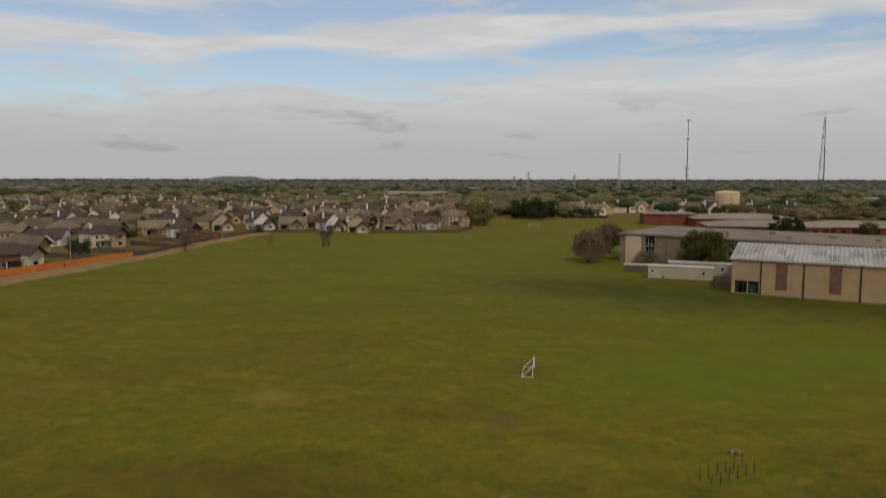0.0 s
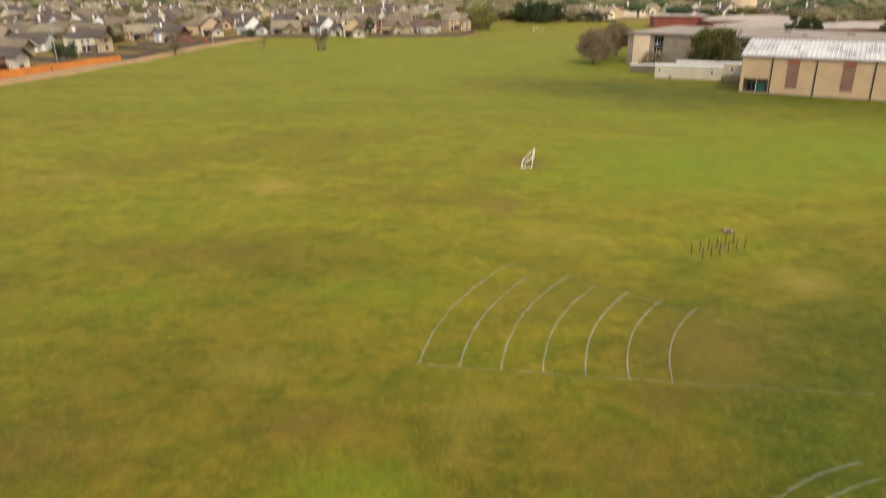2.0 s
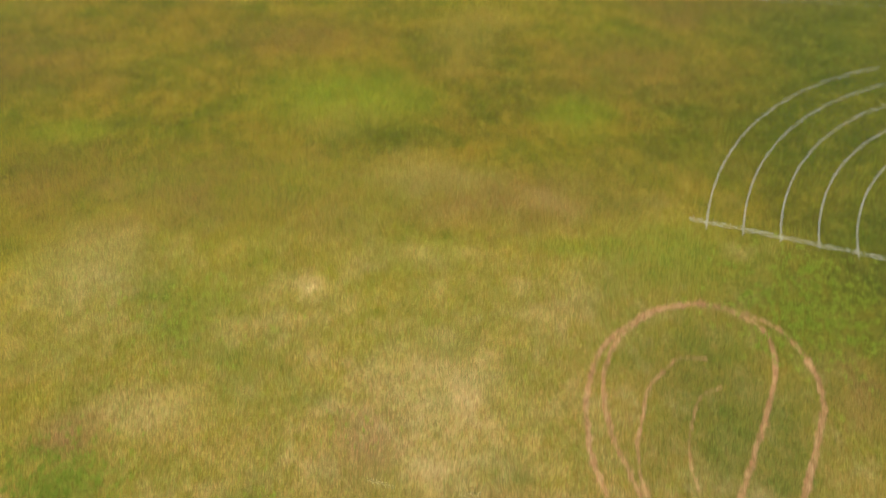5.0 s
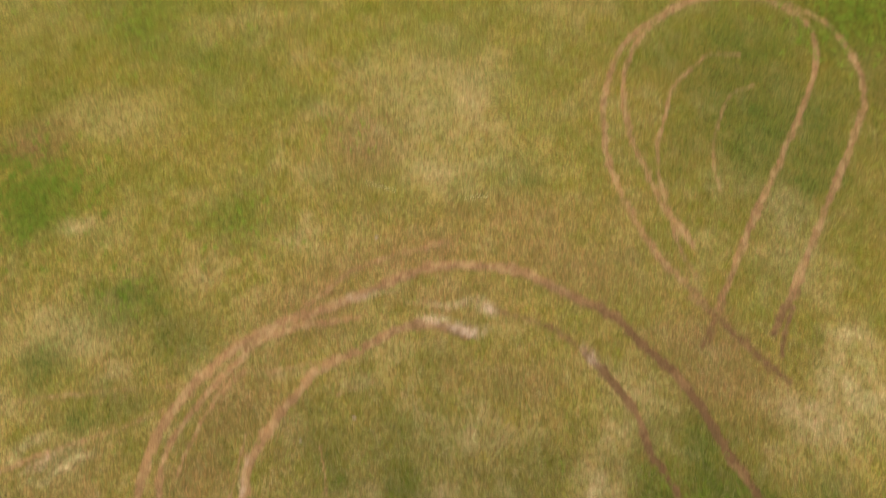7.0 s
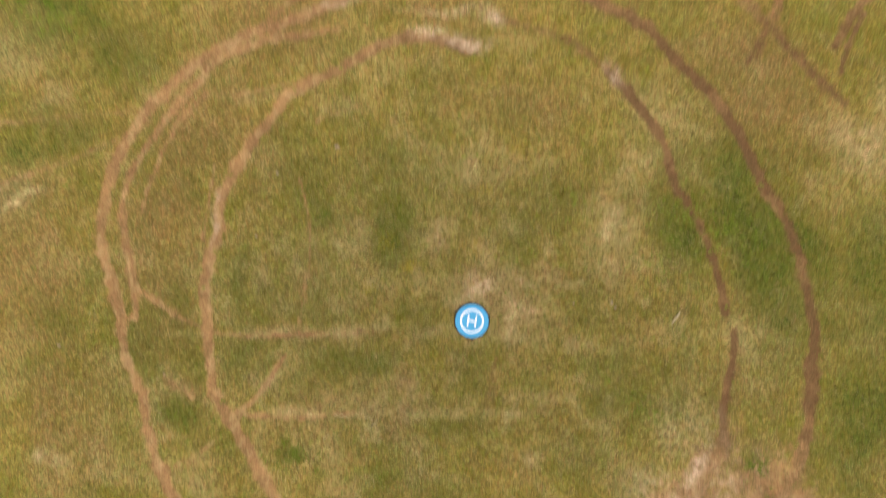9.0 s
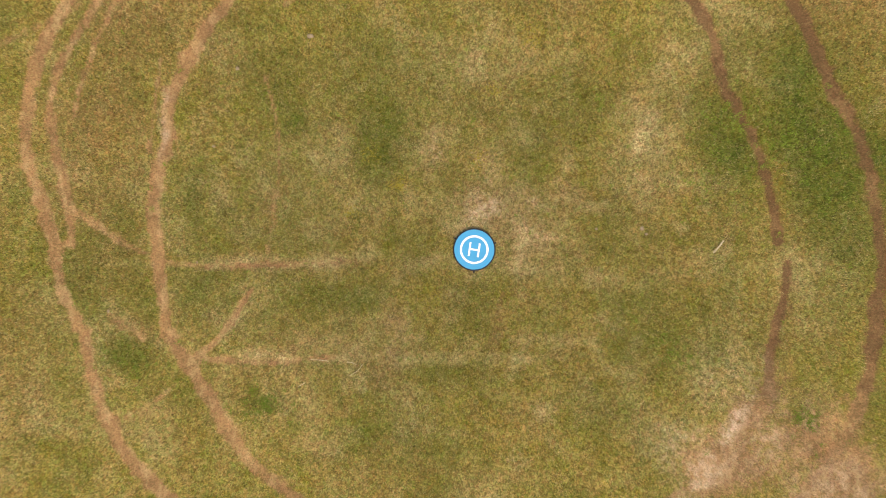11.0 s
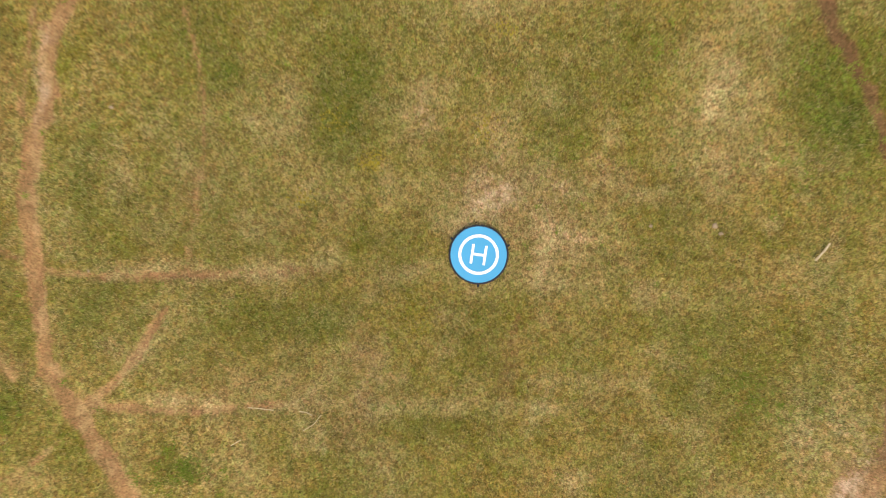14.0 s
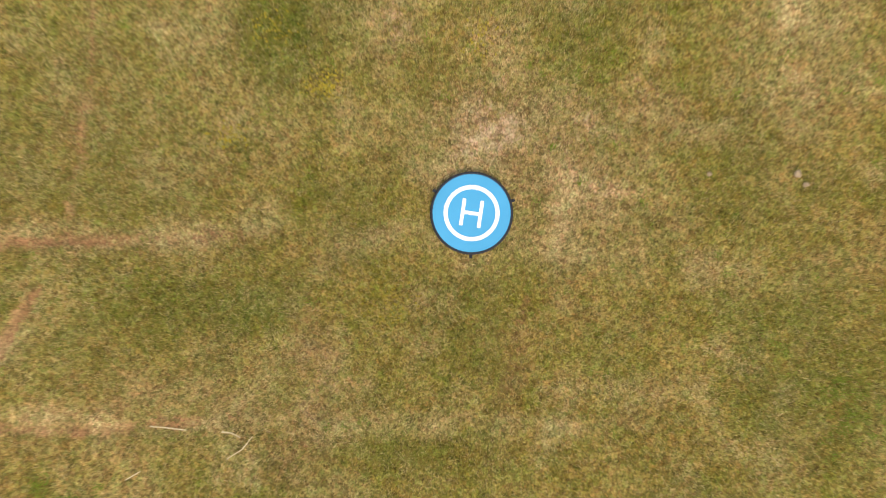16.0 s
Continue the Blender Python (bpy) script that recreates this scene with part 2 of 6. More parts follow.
def worn_paint(name, colour, keep=0.5, most=0.9):
    """Sprayed line paint that lets the turf show through."""
    mat = bpy.data.materials.new(name)
    mat.use_nodes = True
    n = Nodes(mat.node_tree)
    out = n.add("ShaderNodeOutputMaterial")
    where = n.add("ShaderNodeNewGeometry").outputs["Position"]
    gap = n.math("ADD", n.math("MULTIPLY", n.noise(where, 14.0, 3.0, 0.7), 0.6), n.math("MULTIPLY", n.noise(where, 0.5, 3.0, 0.6), 0.5))
    shader = n.add("ShaderNodeBsdfPrincipled", Base_Color=(*colour, 1), Roughness=0.95, Specular_IOR_Level=0.1)
    clear = n.add("ShaderNodeBsdfTransparent")
    mixed = n.add("ShaderNodeMixShader", i0=n.ramp(gap, keep - 0.12, keep + 0.16, most, 0.05), i1=clear.outputs[0], i2=shader.outputs[0])
    n.put(out, "Surface", mixed.outputs[0])
    return mat


def leaf_material(name, a, b):
    mat = bpy.data.materials.new(name)
    mat.use_nodes = True
    n = Nodes(mat.node_tree)
    out = n.add("ShaderNodeOutputMaterial")
    geo = n.add("ShaderNodeNewGeometry")
    rnd = geo.outputs["Random Per Island"]
    broad = n.noise(geo.outputs["Position"], 0.02, 3.0, 0.6)
    col = n.mix(rnd, a, b)
    col = n.mix(n.ramp(broad, 0.42, 0.62, 0.0, 0.6), col, tuple((p + q) * 0.3 for p, q in zip(a, (0.09, 0.06, 0.02))))
    stand = n.noise(n.mapped(geo.outputs["Position"], (1.0, 0.45, 0.0)), 0.011, 4.0, 0.6)
    col = n.mix(n.ramp(stand, 0.52, 0.64, 0.0, 0.45), col, tuple(p * q for p, q in zip(a, (0.70, 1.05, 0.60))))
    col = n.mix(n.ramp(stand, 0.47, 0.36, 0.0, 0.45), col, tuple(p * q for p, q in zip(b, (1.05, 0.90, 0.95))))
    n.put(out, "Surface", n.add("ShaderNodeBsdfPrincipled", Base_Color=col, Roughness=0.9, Specular_IOR_Level=0.1).outputs[0])
    return mat


FIELD = field_material("field_turf")
BLADES = field_material("turf_blades", True)
CHALK_SHOT = worn_paint("fresh_line_paint", (0.80, 0.80, 0.74), 0.64, 0.10)
CHALK = worn_paint("white_line_paint", (0.80, 0.80, 0.74), 0.64, 0.14)
CHALK_YELLOW = worn_paint("yellowed_line_paint", (0.50, 0.43, 0.17), 0.53, 0.45)
CHALK_GHOST = worn_paint("washed_out_line_paint", (0.72, 0.74, 0.62), 0.52, 0.13)
CHALK_FAINT = worn_paint("faded_line_paint", (0.72, 0.74, 0.62), 0.52, 0.24)
PAD_BLUE = surface("blue_nylon", (0.041, 0.226, 0.385), (0.037, 0.213, 0.365), 3.0, 0.55, grain=0.06, fine=60, bump=0.1)
PAD_WHITE = surface("white_print", (0.60, 0.61, 0.62), (0.56, 0.57, 0.58), 3.0, 0.6, grain=0.05)
PAD_BLACK = surface("black_binding", (0.012, 0.014, 0.020), None, 20.0, 0.7)
BLACK_METAL = surface("black_painted_steel", (0.015, 0.015, 0.017), None, 5.0, 0.6)
WHITE_METAL = surface("white_painted_steel", (0.78, 0.78, 0.74), (0.62, 0.60, 0.54), 2.0, 0.5)
GREY_METAL = surface("galvanised_steel", (0.42, 0.43, 0.44), (0.30, 0.30, 0.31), 1.0, 0.5, metal=0.3)
DARK_STEEL = surface("dark_mast_steel", (0.10, 0.10, 0.11), (0.16, 0.15, 0.15), 0.2, 0.6)
GYM_WALL = surface("tan_stucco_panel", (0.37, 0.265, 0.150), (0.325, 0.232, 0.130), 0.25, 0.9, grain=0.12, fine=12)
GYM_ROOF = surface("weathered_white_metal_roof", (0.44, 0.415, 0.375), (0.33, 0.31, 0.28), 0.12, 0.55, grain=0.3, fine=6)
GYM_DARK = surface("dark_roof_stain", (0.19, 0.18, 0.165), (0.25, 0.235, 0.215), 0.5, 0.8)
GYM_LOUVRE = surface("brown_louvre", (0.20, 0.112, 0.072), (0.155, 0.090, 0.060), 0.6, 0.8)
GYM_BRICK = surface("red_brown_brick", (0.23, 0.085, 0.05), (0.17, 0.065, 0.04), 0.8, 0.9)
SPOUT = surface("dark_bronze_downspout", (0.035, 0.026, 0.02), None, 1.0, 0.6)
GREEN_DOOR = surface("green_painted_door", (0.008, 0.055, 0.034), None, 1.0, 0.5)
CONCRETE = surface("weathered_concrete", (0.25, 0.20, 0.145), (0.165, 0.135, 0.10), 0.16, 0.95, grain=0.25, fine=7)
PALE_STUCCO = surface("pale_stucco_face", (0.60, 0.47, 0.32), (0.52, 0.40, 0.27), 0.3, 0.9, grain=0.12)
CONCRETE_ROOF = surface("gravel_roof", (0.26, 0.215, 0.165), (0.20, 0.165, 0.128), 0.07, 0.95, grain=0.3, fine=9, specular=0.05)
GLASS = surface("dark_window_glass", (0.012, 0.014, 0.017), (0.02, 0.022, 0.026), 0.5, 0.12, specular=0.5)
FRAME = surface("white_window_frame", (0.70, 0.70, 0.68), None, 1.0, 0.6, grain=0.05)
TRAILER = surface("cream_trailer_siding", (0.42, 0.375, 0.28), (0.36, 0.32, 0.24), 0.4, 0.7, grain=0.08)
TRAILER_ROOF = surface("pale_trailer_roof", (0.50, 0.475, 0.42), (0.40, 0.38, 0.34), 0.3, 0.8, specular=0.1)
BROWN_SHED = surface("brown_shed_siding", (0.13, 0.10, 0.07), None, 0.5, 0.85)
RED_BRICK = surface("red_school_brick", (0.21, 0.058, 0.036), (0.16, 0.046, 0.03), 0.15, 0.9)
SCHOOL_ROOF = surface("grey_membrane_roof", (0.32, 0.265, 0.21), (0.25, 0.21, 0.168), 0.04, 0.95, specular=0.05)
TANK = surface("tan_water_tank", (0.62, 0.48, 0.30), (0.56, 0.42, 0.26), 0.08, 0.7, grain=0.08)
ORANGE_FENCE = surface("new_cedar_fence", (0.60, 0.215, 0.042), (0.50, 0.175, 0.036), 0.25, 0.85, grain=0.2, per_object=0.25)
GREY_FENCE = surface("weathered_grey_fence", (0.14, 0.108, 0.074), (0.10, 0.078, 0.056), 0.3, 0.9, per_object=0.35)
BANK = surface("dry_bank_grass", (0.300, 0.172, 0.068), (0.190, 0.128, 0.042), 0.35, 0.95, grain=0.35, fine=9, bump=0.6)
BARK = surface("grey_brown_bark", (0.11, 0.085, 0.065), (0.07, 0.055, 0.042), 2.0, 0.95, bump=0.5)
LEAF_OAK = leaf_material("oak_leaves", (0.060, 0.066, 0.017), (0.122, 0.112, 0.034))
LEAF_DARK = leaf_material("dark_evergreen_leaves", (0.026, 0.042, 0.018), (0.060, 0.078, 0.030))
LEAF_SPRING = leaf_material("spring_leaves", (0.120, 0.125, 0.030), (0.200, 0.180, 0.055))
LEAF_WEED = leaf_material("fresh_weed_leaves", (0.085, 0.150, 0.010), (0.180, 0.225, 0.022))
LEAF_YELLOW = leaf_material("yellow_weed_leaves", (0.200, 0.160, 0.016), (0.290, 0.215, 0.022))
LEAF_TWIG = leaf_material("dark_twigs", (0.060, 0.050, 0.028), (0.115, 0.090, 0.050))
LEAF_BARE = leaf_material("bare_twigs", (0.140, 0.102, 0.058), (0.215, 0.158, 0.092))
LEAF_WOODS = leaf_material("mixed_woods", (0.122, 0.112, 0.048), (0.168, 0.146, 0.074))
# Far crowns: distance haze is put into a greyer, bluer leaf colour.
LEAF_FAR = leaf_material("haze_tinted_leaves", (0.112, 0.120, 0.104), (0.128, 0.132, 0.116))

# ---- building helpers ----


def box(bm, cx, cy, cz, sx, sy, sz, turn=0.0):
    """A box by its centre and sizes."""
    m = pose(cx, cy, cz, 0, 0, turn) @ Matrix.Diagonal((sx, sy, sz, 1))
    return bmesh.ops.create_cube(bm, size=1.0, matrix=m)["verts"]


def tube(bm, p, q, r0, r1=None, sides=8):
    """A tapered round bar from p to q."""
    p, q = Vector(p), Vector(q)
    m = Matrix.Translation((p + q) / 2) @ (q - p).to_track_quat("Z", "Y").to_matrix().to_4x4()
    bmesh.ops.create_cone(bm, cap_ends=True, segments=sides, radius1=r0, radius2=r0 if r1 is None else r1, depth=(q - p).length, matrix=m)


def poly(bm, points):
    bm.faces.new([bm.verts.new(p) for p in points])


def part(name, bm, material, parent=None, label="", smooth=False):
    """Links a bmesh as one mesh object under a thing or a part."""
    bmesh.ops.recalc_face_normals(bm, faces=bm.faces)
    mesh = bpy.data.meshes.new(name)
    bm.to_mesh(mesh)
    bm.free()
    mesh.materials.append(material)
    if smooth:
        mesh.polygons.foreach_set("use_smooth", [True] * len(mesh.polygons))
    ob = new(name, mesh)
    ob.parent = parent
    if label:
        tagged(ob, label)
    return ob


def box_part(name, material, parent, cx, cy, cz, sx, sy, sz, label="", bevel=0.0):
    bm = bmesh.new()
    box(bm, cx, cy, cz, sx, sy, sz)
    if bevel:
        bmesh.ops.bevel(bm, geom=bm.edges[:], offset=bevel, segments=1, affect="EDGES")
    return part(name, bm, material, parent, label)


def thing(name, m, label, category, group="", kind=""):
    ob = new(name)
    ob.matrix_basis = m
    ob.empty_display_size = 0.2
    return tagged(ob, label, category, group, kind)


def mesh_from(name, verts, faces_flat, sides, material):
    """A mesh of equal-sided faces from arrays."""
    mesh = bpy.data.meshes.new(name)
    count = len(faces_flat) // sides
    mesh.vertices.add(len(verts))
    mesh.vertices.foreach_set("co", np.asarray(verts, np.float32).ravel())
    mesh.loops.add(len(faces_flat))
    mesh.loops.foreach_set("vertex_index", np.asarray(faces_flat, np.int32))
    mesh.polygons.add(count)
    mesh.polygons.foreach_set("loop_start", np.arange(0, count * sides, sides, dtype=np.int32))
    mesh.polygons.foreach_set("loop_total", np.full(count, sides, np.int32))
    mesh.update(calc_edges=True)
    mesh.materials.append(material)
    return mesh


# ---- the field: masks ----
lattice = np.random.RandomState(4).rand(256, 256)


def value_noise(x, y):
    xi, yi = np.floor(x).astype(int), np.floor(y).astype(int)
    u, v = x - xi, y - yi
    u, v = u * u * (3 - 2 * u), v * v * (3 - 2 * v)
    a, b = lattice[xi % 256, yi % 256], lattice[(xi + 1) % 256, yi % 256]
    c, d = lattice[xi % 256, (yi + 1) % 256], lattice[(xi + 1) % 256, (yi + 1) % 256]
    return (a * (1 - u) + b * u) * (1 - v) + (c * (1 - u) + d * u) * v


def fbm(x, y, scale, octaves=4):
    total, size, weight = 0.0, scale, 0.5
    for k in range(octaves):
        total = total + weight * value_noise(x * size + 17.3 * k, y * size - 9.1 * k)
        size, weight = size * 2.03, weight * 0.5
    return total


def smooth_line(points, steps=6):
    """A smooth line through a few points."""
    p = [Vector(q).to_3d() for q in points]
    p = [p[0] * 2 - p[1], *p, p[-1] * 2 - p[-2]]
    line = []
    for a, b, c, d in zip(p, p[1:], p[2:], p[3:]):
        for k in range(steps):
            s = k / steps
            line.append(0.5 * (2 * b + (c - a) * s + (2 * a - 5 * b + 4 * c - d) * s * s + (3 * b - a - 3 * c + d) * s ** 3))
    return np.array([(v.x, v.y) for v in (*line, p[-2])])


def distance_to(line, x, y):
    best = np.full(x.shape, 1e9)
    for (ax, ay), (bx, by) in zip(line[:-1], line[1:]):
        dx, dy = bx - ax, by - ay
        s = np.clip(((x - ax) * dx + (y - ay) * dy) / (dx * dx + dy * dy + 1e-9), 0, 1)
        best = np.minimum(best, (x - ax - s * dx) ** 2 + (y - ay - s * dy) ** 2)
    return np.sqrt(best)


# Tyre tracks: (strength, half width, a few points along the wheel's way).
OUTER = [(-2.6, -7.2), (-4.0, -6.0), (-5.2, -4.9), (-6.4, -3.6), (-6.8, -2.7), (-7.1, -1.6), (-7.4, -0.9), (-7.6, -0.2), (-7.8, 0.6), (-8.1, 1.6), (-8.1, 2.6), (-7.9, 3.5), (-7.5, 4.2), (-7.0, 4.9), (-6.15, 5.75), (-5.0, 6.4), (-4.1, 6.7), (-3.2, 7.1), (-2.6, 7.4), (-2.0, 7.7), (-1.2, 8.0), (-0.1, 8.1), (1.0, 8.0), (1.9, 7.7), (3.0, 7.1), (3.9, 6.6), (4.7, 5.7), (5.5, 4.8), (6.0, 3.9), (6.4, 3.1), (6.8, 2.3), (7.1, 1.5), (7.3, 0.5), (7.4, -0.3), (7.3, -1.3), (7.2, -2.2), (6.9, -3.1), (6.6, -3.7), (5.9, -4.6), (5.0, -5.4)]
SECOND = [(-7.3, 0.0), (-7.4, 1.0), (-7.6, 1.8), (-7.7, 2.4), (-7.6, 3.1), (-7.4, 3.5), (-7.0, 4.1), (-6.6, 4.7), (-6.2, 5.2), (-5.7, 5.8), (-4.7, 6.2), (-3.6, 6.4)]
THIRD = [(-7.27, 2.32), (-7.15, 2.95), (-6.95, 3.46), (-6.72, 3.97), (-6.47, 4.51), (-6.45, 4.41), (-6.01, 4.96)]
INNER_LEFT = [(-1.0, -5.9), (-2.7, -4.9), (-4.1, -3.8), (-4.9, -2.5), (-5.5, -1.6), (-5.7, -0.4), (-5.8, 0.8), (-5.6, 1.8), (-5.5, 2.7), (-5.0, 3.7), (-4.4, 4.6), (-4.0, 5.1), (-3.1, 5.5), (-2.3, 6.0), (-1.6, 6.3), (-0.9, 6.3), (-0.1, 6.1)]
INNER_RIGHT = [(3.0, 5.6), (3.6, 4.9), (4.2, 4.0), (4.5, 3.0), (4.95, 2.2), (5.2, 1.5), (5.4, 0.7), (5.5, 0.2)]
RIGHT_LOWER = [(5.7, -0.2), (5.6, -0.9), (5.4, -1.8), (5.4, -2.6)]
LOOP = [(8.1, 6.2), (8.9, 7.5), (9.9, 9.3), (10.9, 11.0), (11.8, 12.7), (12.4, 14.0), (12.5, 15.2), (12.2, 16.4), (11.5, 17.4), (10.4, 17.9), (9.3, 18.3), (8.3, 18.2), (7.2, 17.9), (6.1, 17.1), (5.2, 16.3), (4.6, 15.2), (4.2, 13.9), (4.1, 12.6), (4.2, 11.3), (4.6, 9.9), (5.1, 8.8), (5.6, 8.0), (6.1, 7.4), (6.7, 6.6), (7.2, 6.0), (7.8, 5.3)]
LOOP_INNER = [(6.3, 6.0), (6.8, 7.0), (7.4, 8.2), (7.9, 9.2), (8.7, 10.6), (9.5, 12.0), (10.3, 13.5), (11.0, 14.9), (11.3, 16.3), (11.1, 17.2), (10.3, 17.9)]
LOOP_LEFT = [(7.4, 17.9), (6.3, 17.1), (5.5, 16.2), (5.0, 15.1), (4.8, 13.9), (4.9, 12.6), (5.2, 11.3), (5.6, 10.1), (6.0, 9.4), (6.3, 8.8)]
TRACKS = [
    (1.05, 0.125, OUTER),
    (0.9, 0.1, SECOND),
    (0.75, 0.06, THIRD),
    (1.08, 0.115, INNER_LEFT),
    (1.2, 0.095, INNER_RIGHT),
    (1.0, 0.09, RIGHT_LOWER),
    (0.82, 0.115, LOOP),
    (0.80, 0.11, LOOP_INNER),
    (0.78, 0.10, LOOP_LEFT),
    (0.68, 0.085, [(8.7, 15.7), (7.8, 15.7), (7.1, 15.1), (6.4, 14.3), (6.0, 13.2), (5.7, 12.2), (5.6, 11.1), (5.7, 10.2), (5.9, 8.8), (6.3, 7.8)]),
    (0.56, 0.07, [(9.0, 14.47), (8.23, 14.07), (7.78, 13.27), (7.43, 12.29), (7.3, 11.36), (7.34, 10.56)]),
    (0.64, 0.1, [(-5.0, 6.3), (-4.2, 7.1), (-3.3, 7.9), (-2.1, 8.4), (-0.7, 8.8)]),
    (0.59, 0.09, [(0.5, 6.8), (2.1, 6.3), (3.0, 5.6)]),
    (0.84, 0.08, [(6.0, 7.2), (6.8, 6.5), (7.6, 5.6), (8.3, 4.9)]),
    (0.74, 0.08, [(6.9, 7.3), (6.5, 6.5), (6.1, 5.8)]),
    (0.74, 0.08, [(8.8, 7.0), (8.4, 6.2), (8.2, 5.6)]),
    (0.64, 0.05, [(-3.89, 3.21), (-3.67, 2.52), (-3.56, 1.74), (-3.61, 0.61), (-3.78, -0.35)]),
    (0.86, 0.06, [(-4.04, -0.78), (-4.34, -1.29), (-4.63, -1.69), (-4.99, -2.04)]),
    (0.69, 0.045, [(-5.7, 3.35), (-5.8, 2.57), (-5.9, 1.71)]),
    (0.76, 0.07, [(-7.36, 0.64), (-6.88, 0.38), (-6.4, 0.04), (-5.79, -0.23)]),
    (0.80, 0.07, [(-6.62, -1.28), (-6.31, -1.49), (-5.96, -1.71)]),
    (0.76, 0.06, [(-5.61, -0.3), (-4.48, -0.37), (-3.25, -0.3), (-1.94, -0.22)]),
    (0.76, 0.06, [(-5.26, -2.05), (-3.68, -2.07), (-2.45, -1.96)]),
    (0.59, 0.05, [(0.52, -0.77), (0.4, -1.26), (0.23, -1.7)]),
    (0.64, 0.04, [(-6.41, -3.24), (-5.94, -2.94), (-5.41, -2.53)]),
    (0.54, 0.05, [(4.68, 3.17), (4.82, 2.66), (5.05, 2.18)]),
    (0.74, 0.09, [(-4.5, 6.2), (-3.8, 6.4), (-3.0, 6.5)]),
    (0.59, 0.06, [(-5.38, 4.94), (-4.63, 5.14), (-4.0, 5.28)]),
    (0.59, 0.06, [(-3.47, 4.38), (-2.85, 4.64), (-2.35, 4.84)]),
    (0.54, 0.08, [(-6.5, -3.4), (-5.7, -2.9)]),
    (0.64, 0.08, [(-12.5, 2.0), (-10.5, 2.9), (-8.8, 3.5), (-7.2, 4.3)]),
    (0.54, 0.08, [(-11.8, 4.1), (-9.4, 4.4), (-7.4, 4.6)]),
    (0.80, 0.10, [(5.4, -2.5), (5.0, -3.4), (4.3, -4.0), (3.6, -4.5), (2.9, -4.9)]),
]
# Bare and dry patches: x, y, half length, half width, turn in degrees, strength.
BARE_SPOTS = [(5.1, -2.9, 1.0, 0.42, 52, 1.0), (5.7, -3.6, 1.5, 1.0, 25, 1.0), (-0.1, 6.3, 0.6, 0.16, -5, 0.6), (3.2, 5.5, 0.5, 0.3, -50, 0.6),
              (0.15, 0.75, 0.5, 0.35, 20, 0.5), (0.6, 1.1, 0.18, 0.30, 15, 0.6), (-0.9, 1.65, 0.22, 0.3, 30, 0.4), (-10.6, 2.7, 0.8, 0.16, 25, 0.5), (-9.0, -4.2, 0.5, 0.3, 0, 0.4), (4.5, 86.0, 3.0, 1.8, 0, 0.42), (26.0, 70.8, 3.6, 1.0, 30, 0.5), (31.0, 62.0, 3.0, 2.4, 0, 0.4), (4.6, -3.9, 1.1, 0.8, 40, 0.95), (6.7, -4.3, 1.4, 1.0, 10, 1.0), (5.4, -2.2, 0.2, 0.9, 5, 0.8), (-0.8, 1.8, 0.22, 0.34, 25, 0.45), (-3.6, 0.75, 0.12, 0.4, -5, 0.5), (-1.5, -1.5, 0.25, 0.5, 0, 0.45), (0.35, -1.25, 0.12, 0.45, -20, 0.5)]
SAND_SPOTS = [(4.5, -3.5, 0.6, 0.22, 55, 0.8), (4.75, -3.1, 0.75, 0.13, 62, 1.0), (5.3, -3.4, 1.1, 0.6, 35, 0.4), (4.6, -2.4, 0.8, 0.6, 40, 0.4), (6.6, -4.4, 0.9, 0.6, 10, 0.4), (3.7, -3.5, 0.5, 0.4, 20, 0.45), (4.2, -4.2, 0.7, 0.35, 40, 0.7), (-0.15, 6.25, 0.55, 0.14, -8, 1.0), (-1.0, 6.45, 0.45, 0.16, 0, 0.8), (0.35, 6.8, 0.32, 0.2, -30, 0.9), (-0.6, 6.9, 1.0, 0.12, 0, 0.5),
              (3.15, 5.55, 0.4, 0.16, -55, 0.8), (-0.9, 1.65, 0.12, 0.22, 30, 0.5), (0.6, 1.1, 0.10, 0.2, 15, 0.7), (0.15, 0.72, 0.5, 0.26, 25, 0.75), (0.9, 0.35, 0.5, 0.28, -10, 0.5), (0.25, 0.95, 0.7, 0.4, 30, 0.6), (0.9, 0.55, 0.7, 0.45, -20, 0.55), (1.5, 1.1, 0.45, 0.28, 35, 0.5), (-0.75, 1.8, 0.2, 0.3, 20, 0.5), (-1.4, -1.6, 0.3, 0.4, 0, 0.4), (-10.6, 2.7, 0.7, 0.12, 25, 0.45), (-3.0, 7.1, 0.8, 0.10, 10, 0.5), (-5.65, 2.2, 0.7, 0.09, 83, 0.6)]
STRIPES = [(-3.0, -0.27, 3.0, 0.12, 1.5, 1.0), (-0.6, -0.22, 0.6, 0.13, 0, 1.0), (0.75, -0.36, 0.6, 0.12, -12, 0.8), (-2.4, -1.97, 2.6, 0.14, -0.5, 1.0), (-1.9, -1.75, 0.9, 0.34, 5, 0.7), (0.5, -1.95, 1.0, 0.09, 0, 0.6), (0.3, 0.85, 0.75, 0.42, 35, 0.9), (1.0, 0.25, 0.6, 0.35, -10, 0.8), (-4.2, -1.2, 0.12, 0.5, -32, 0.8), (-5.9, -1.6, 0.7, 0.12, -28, 0.7)]
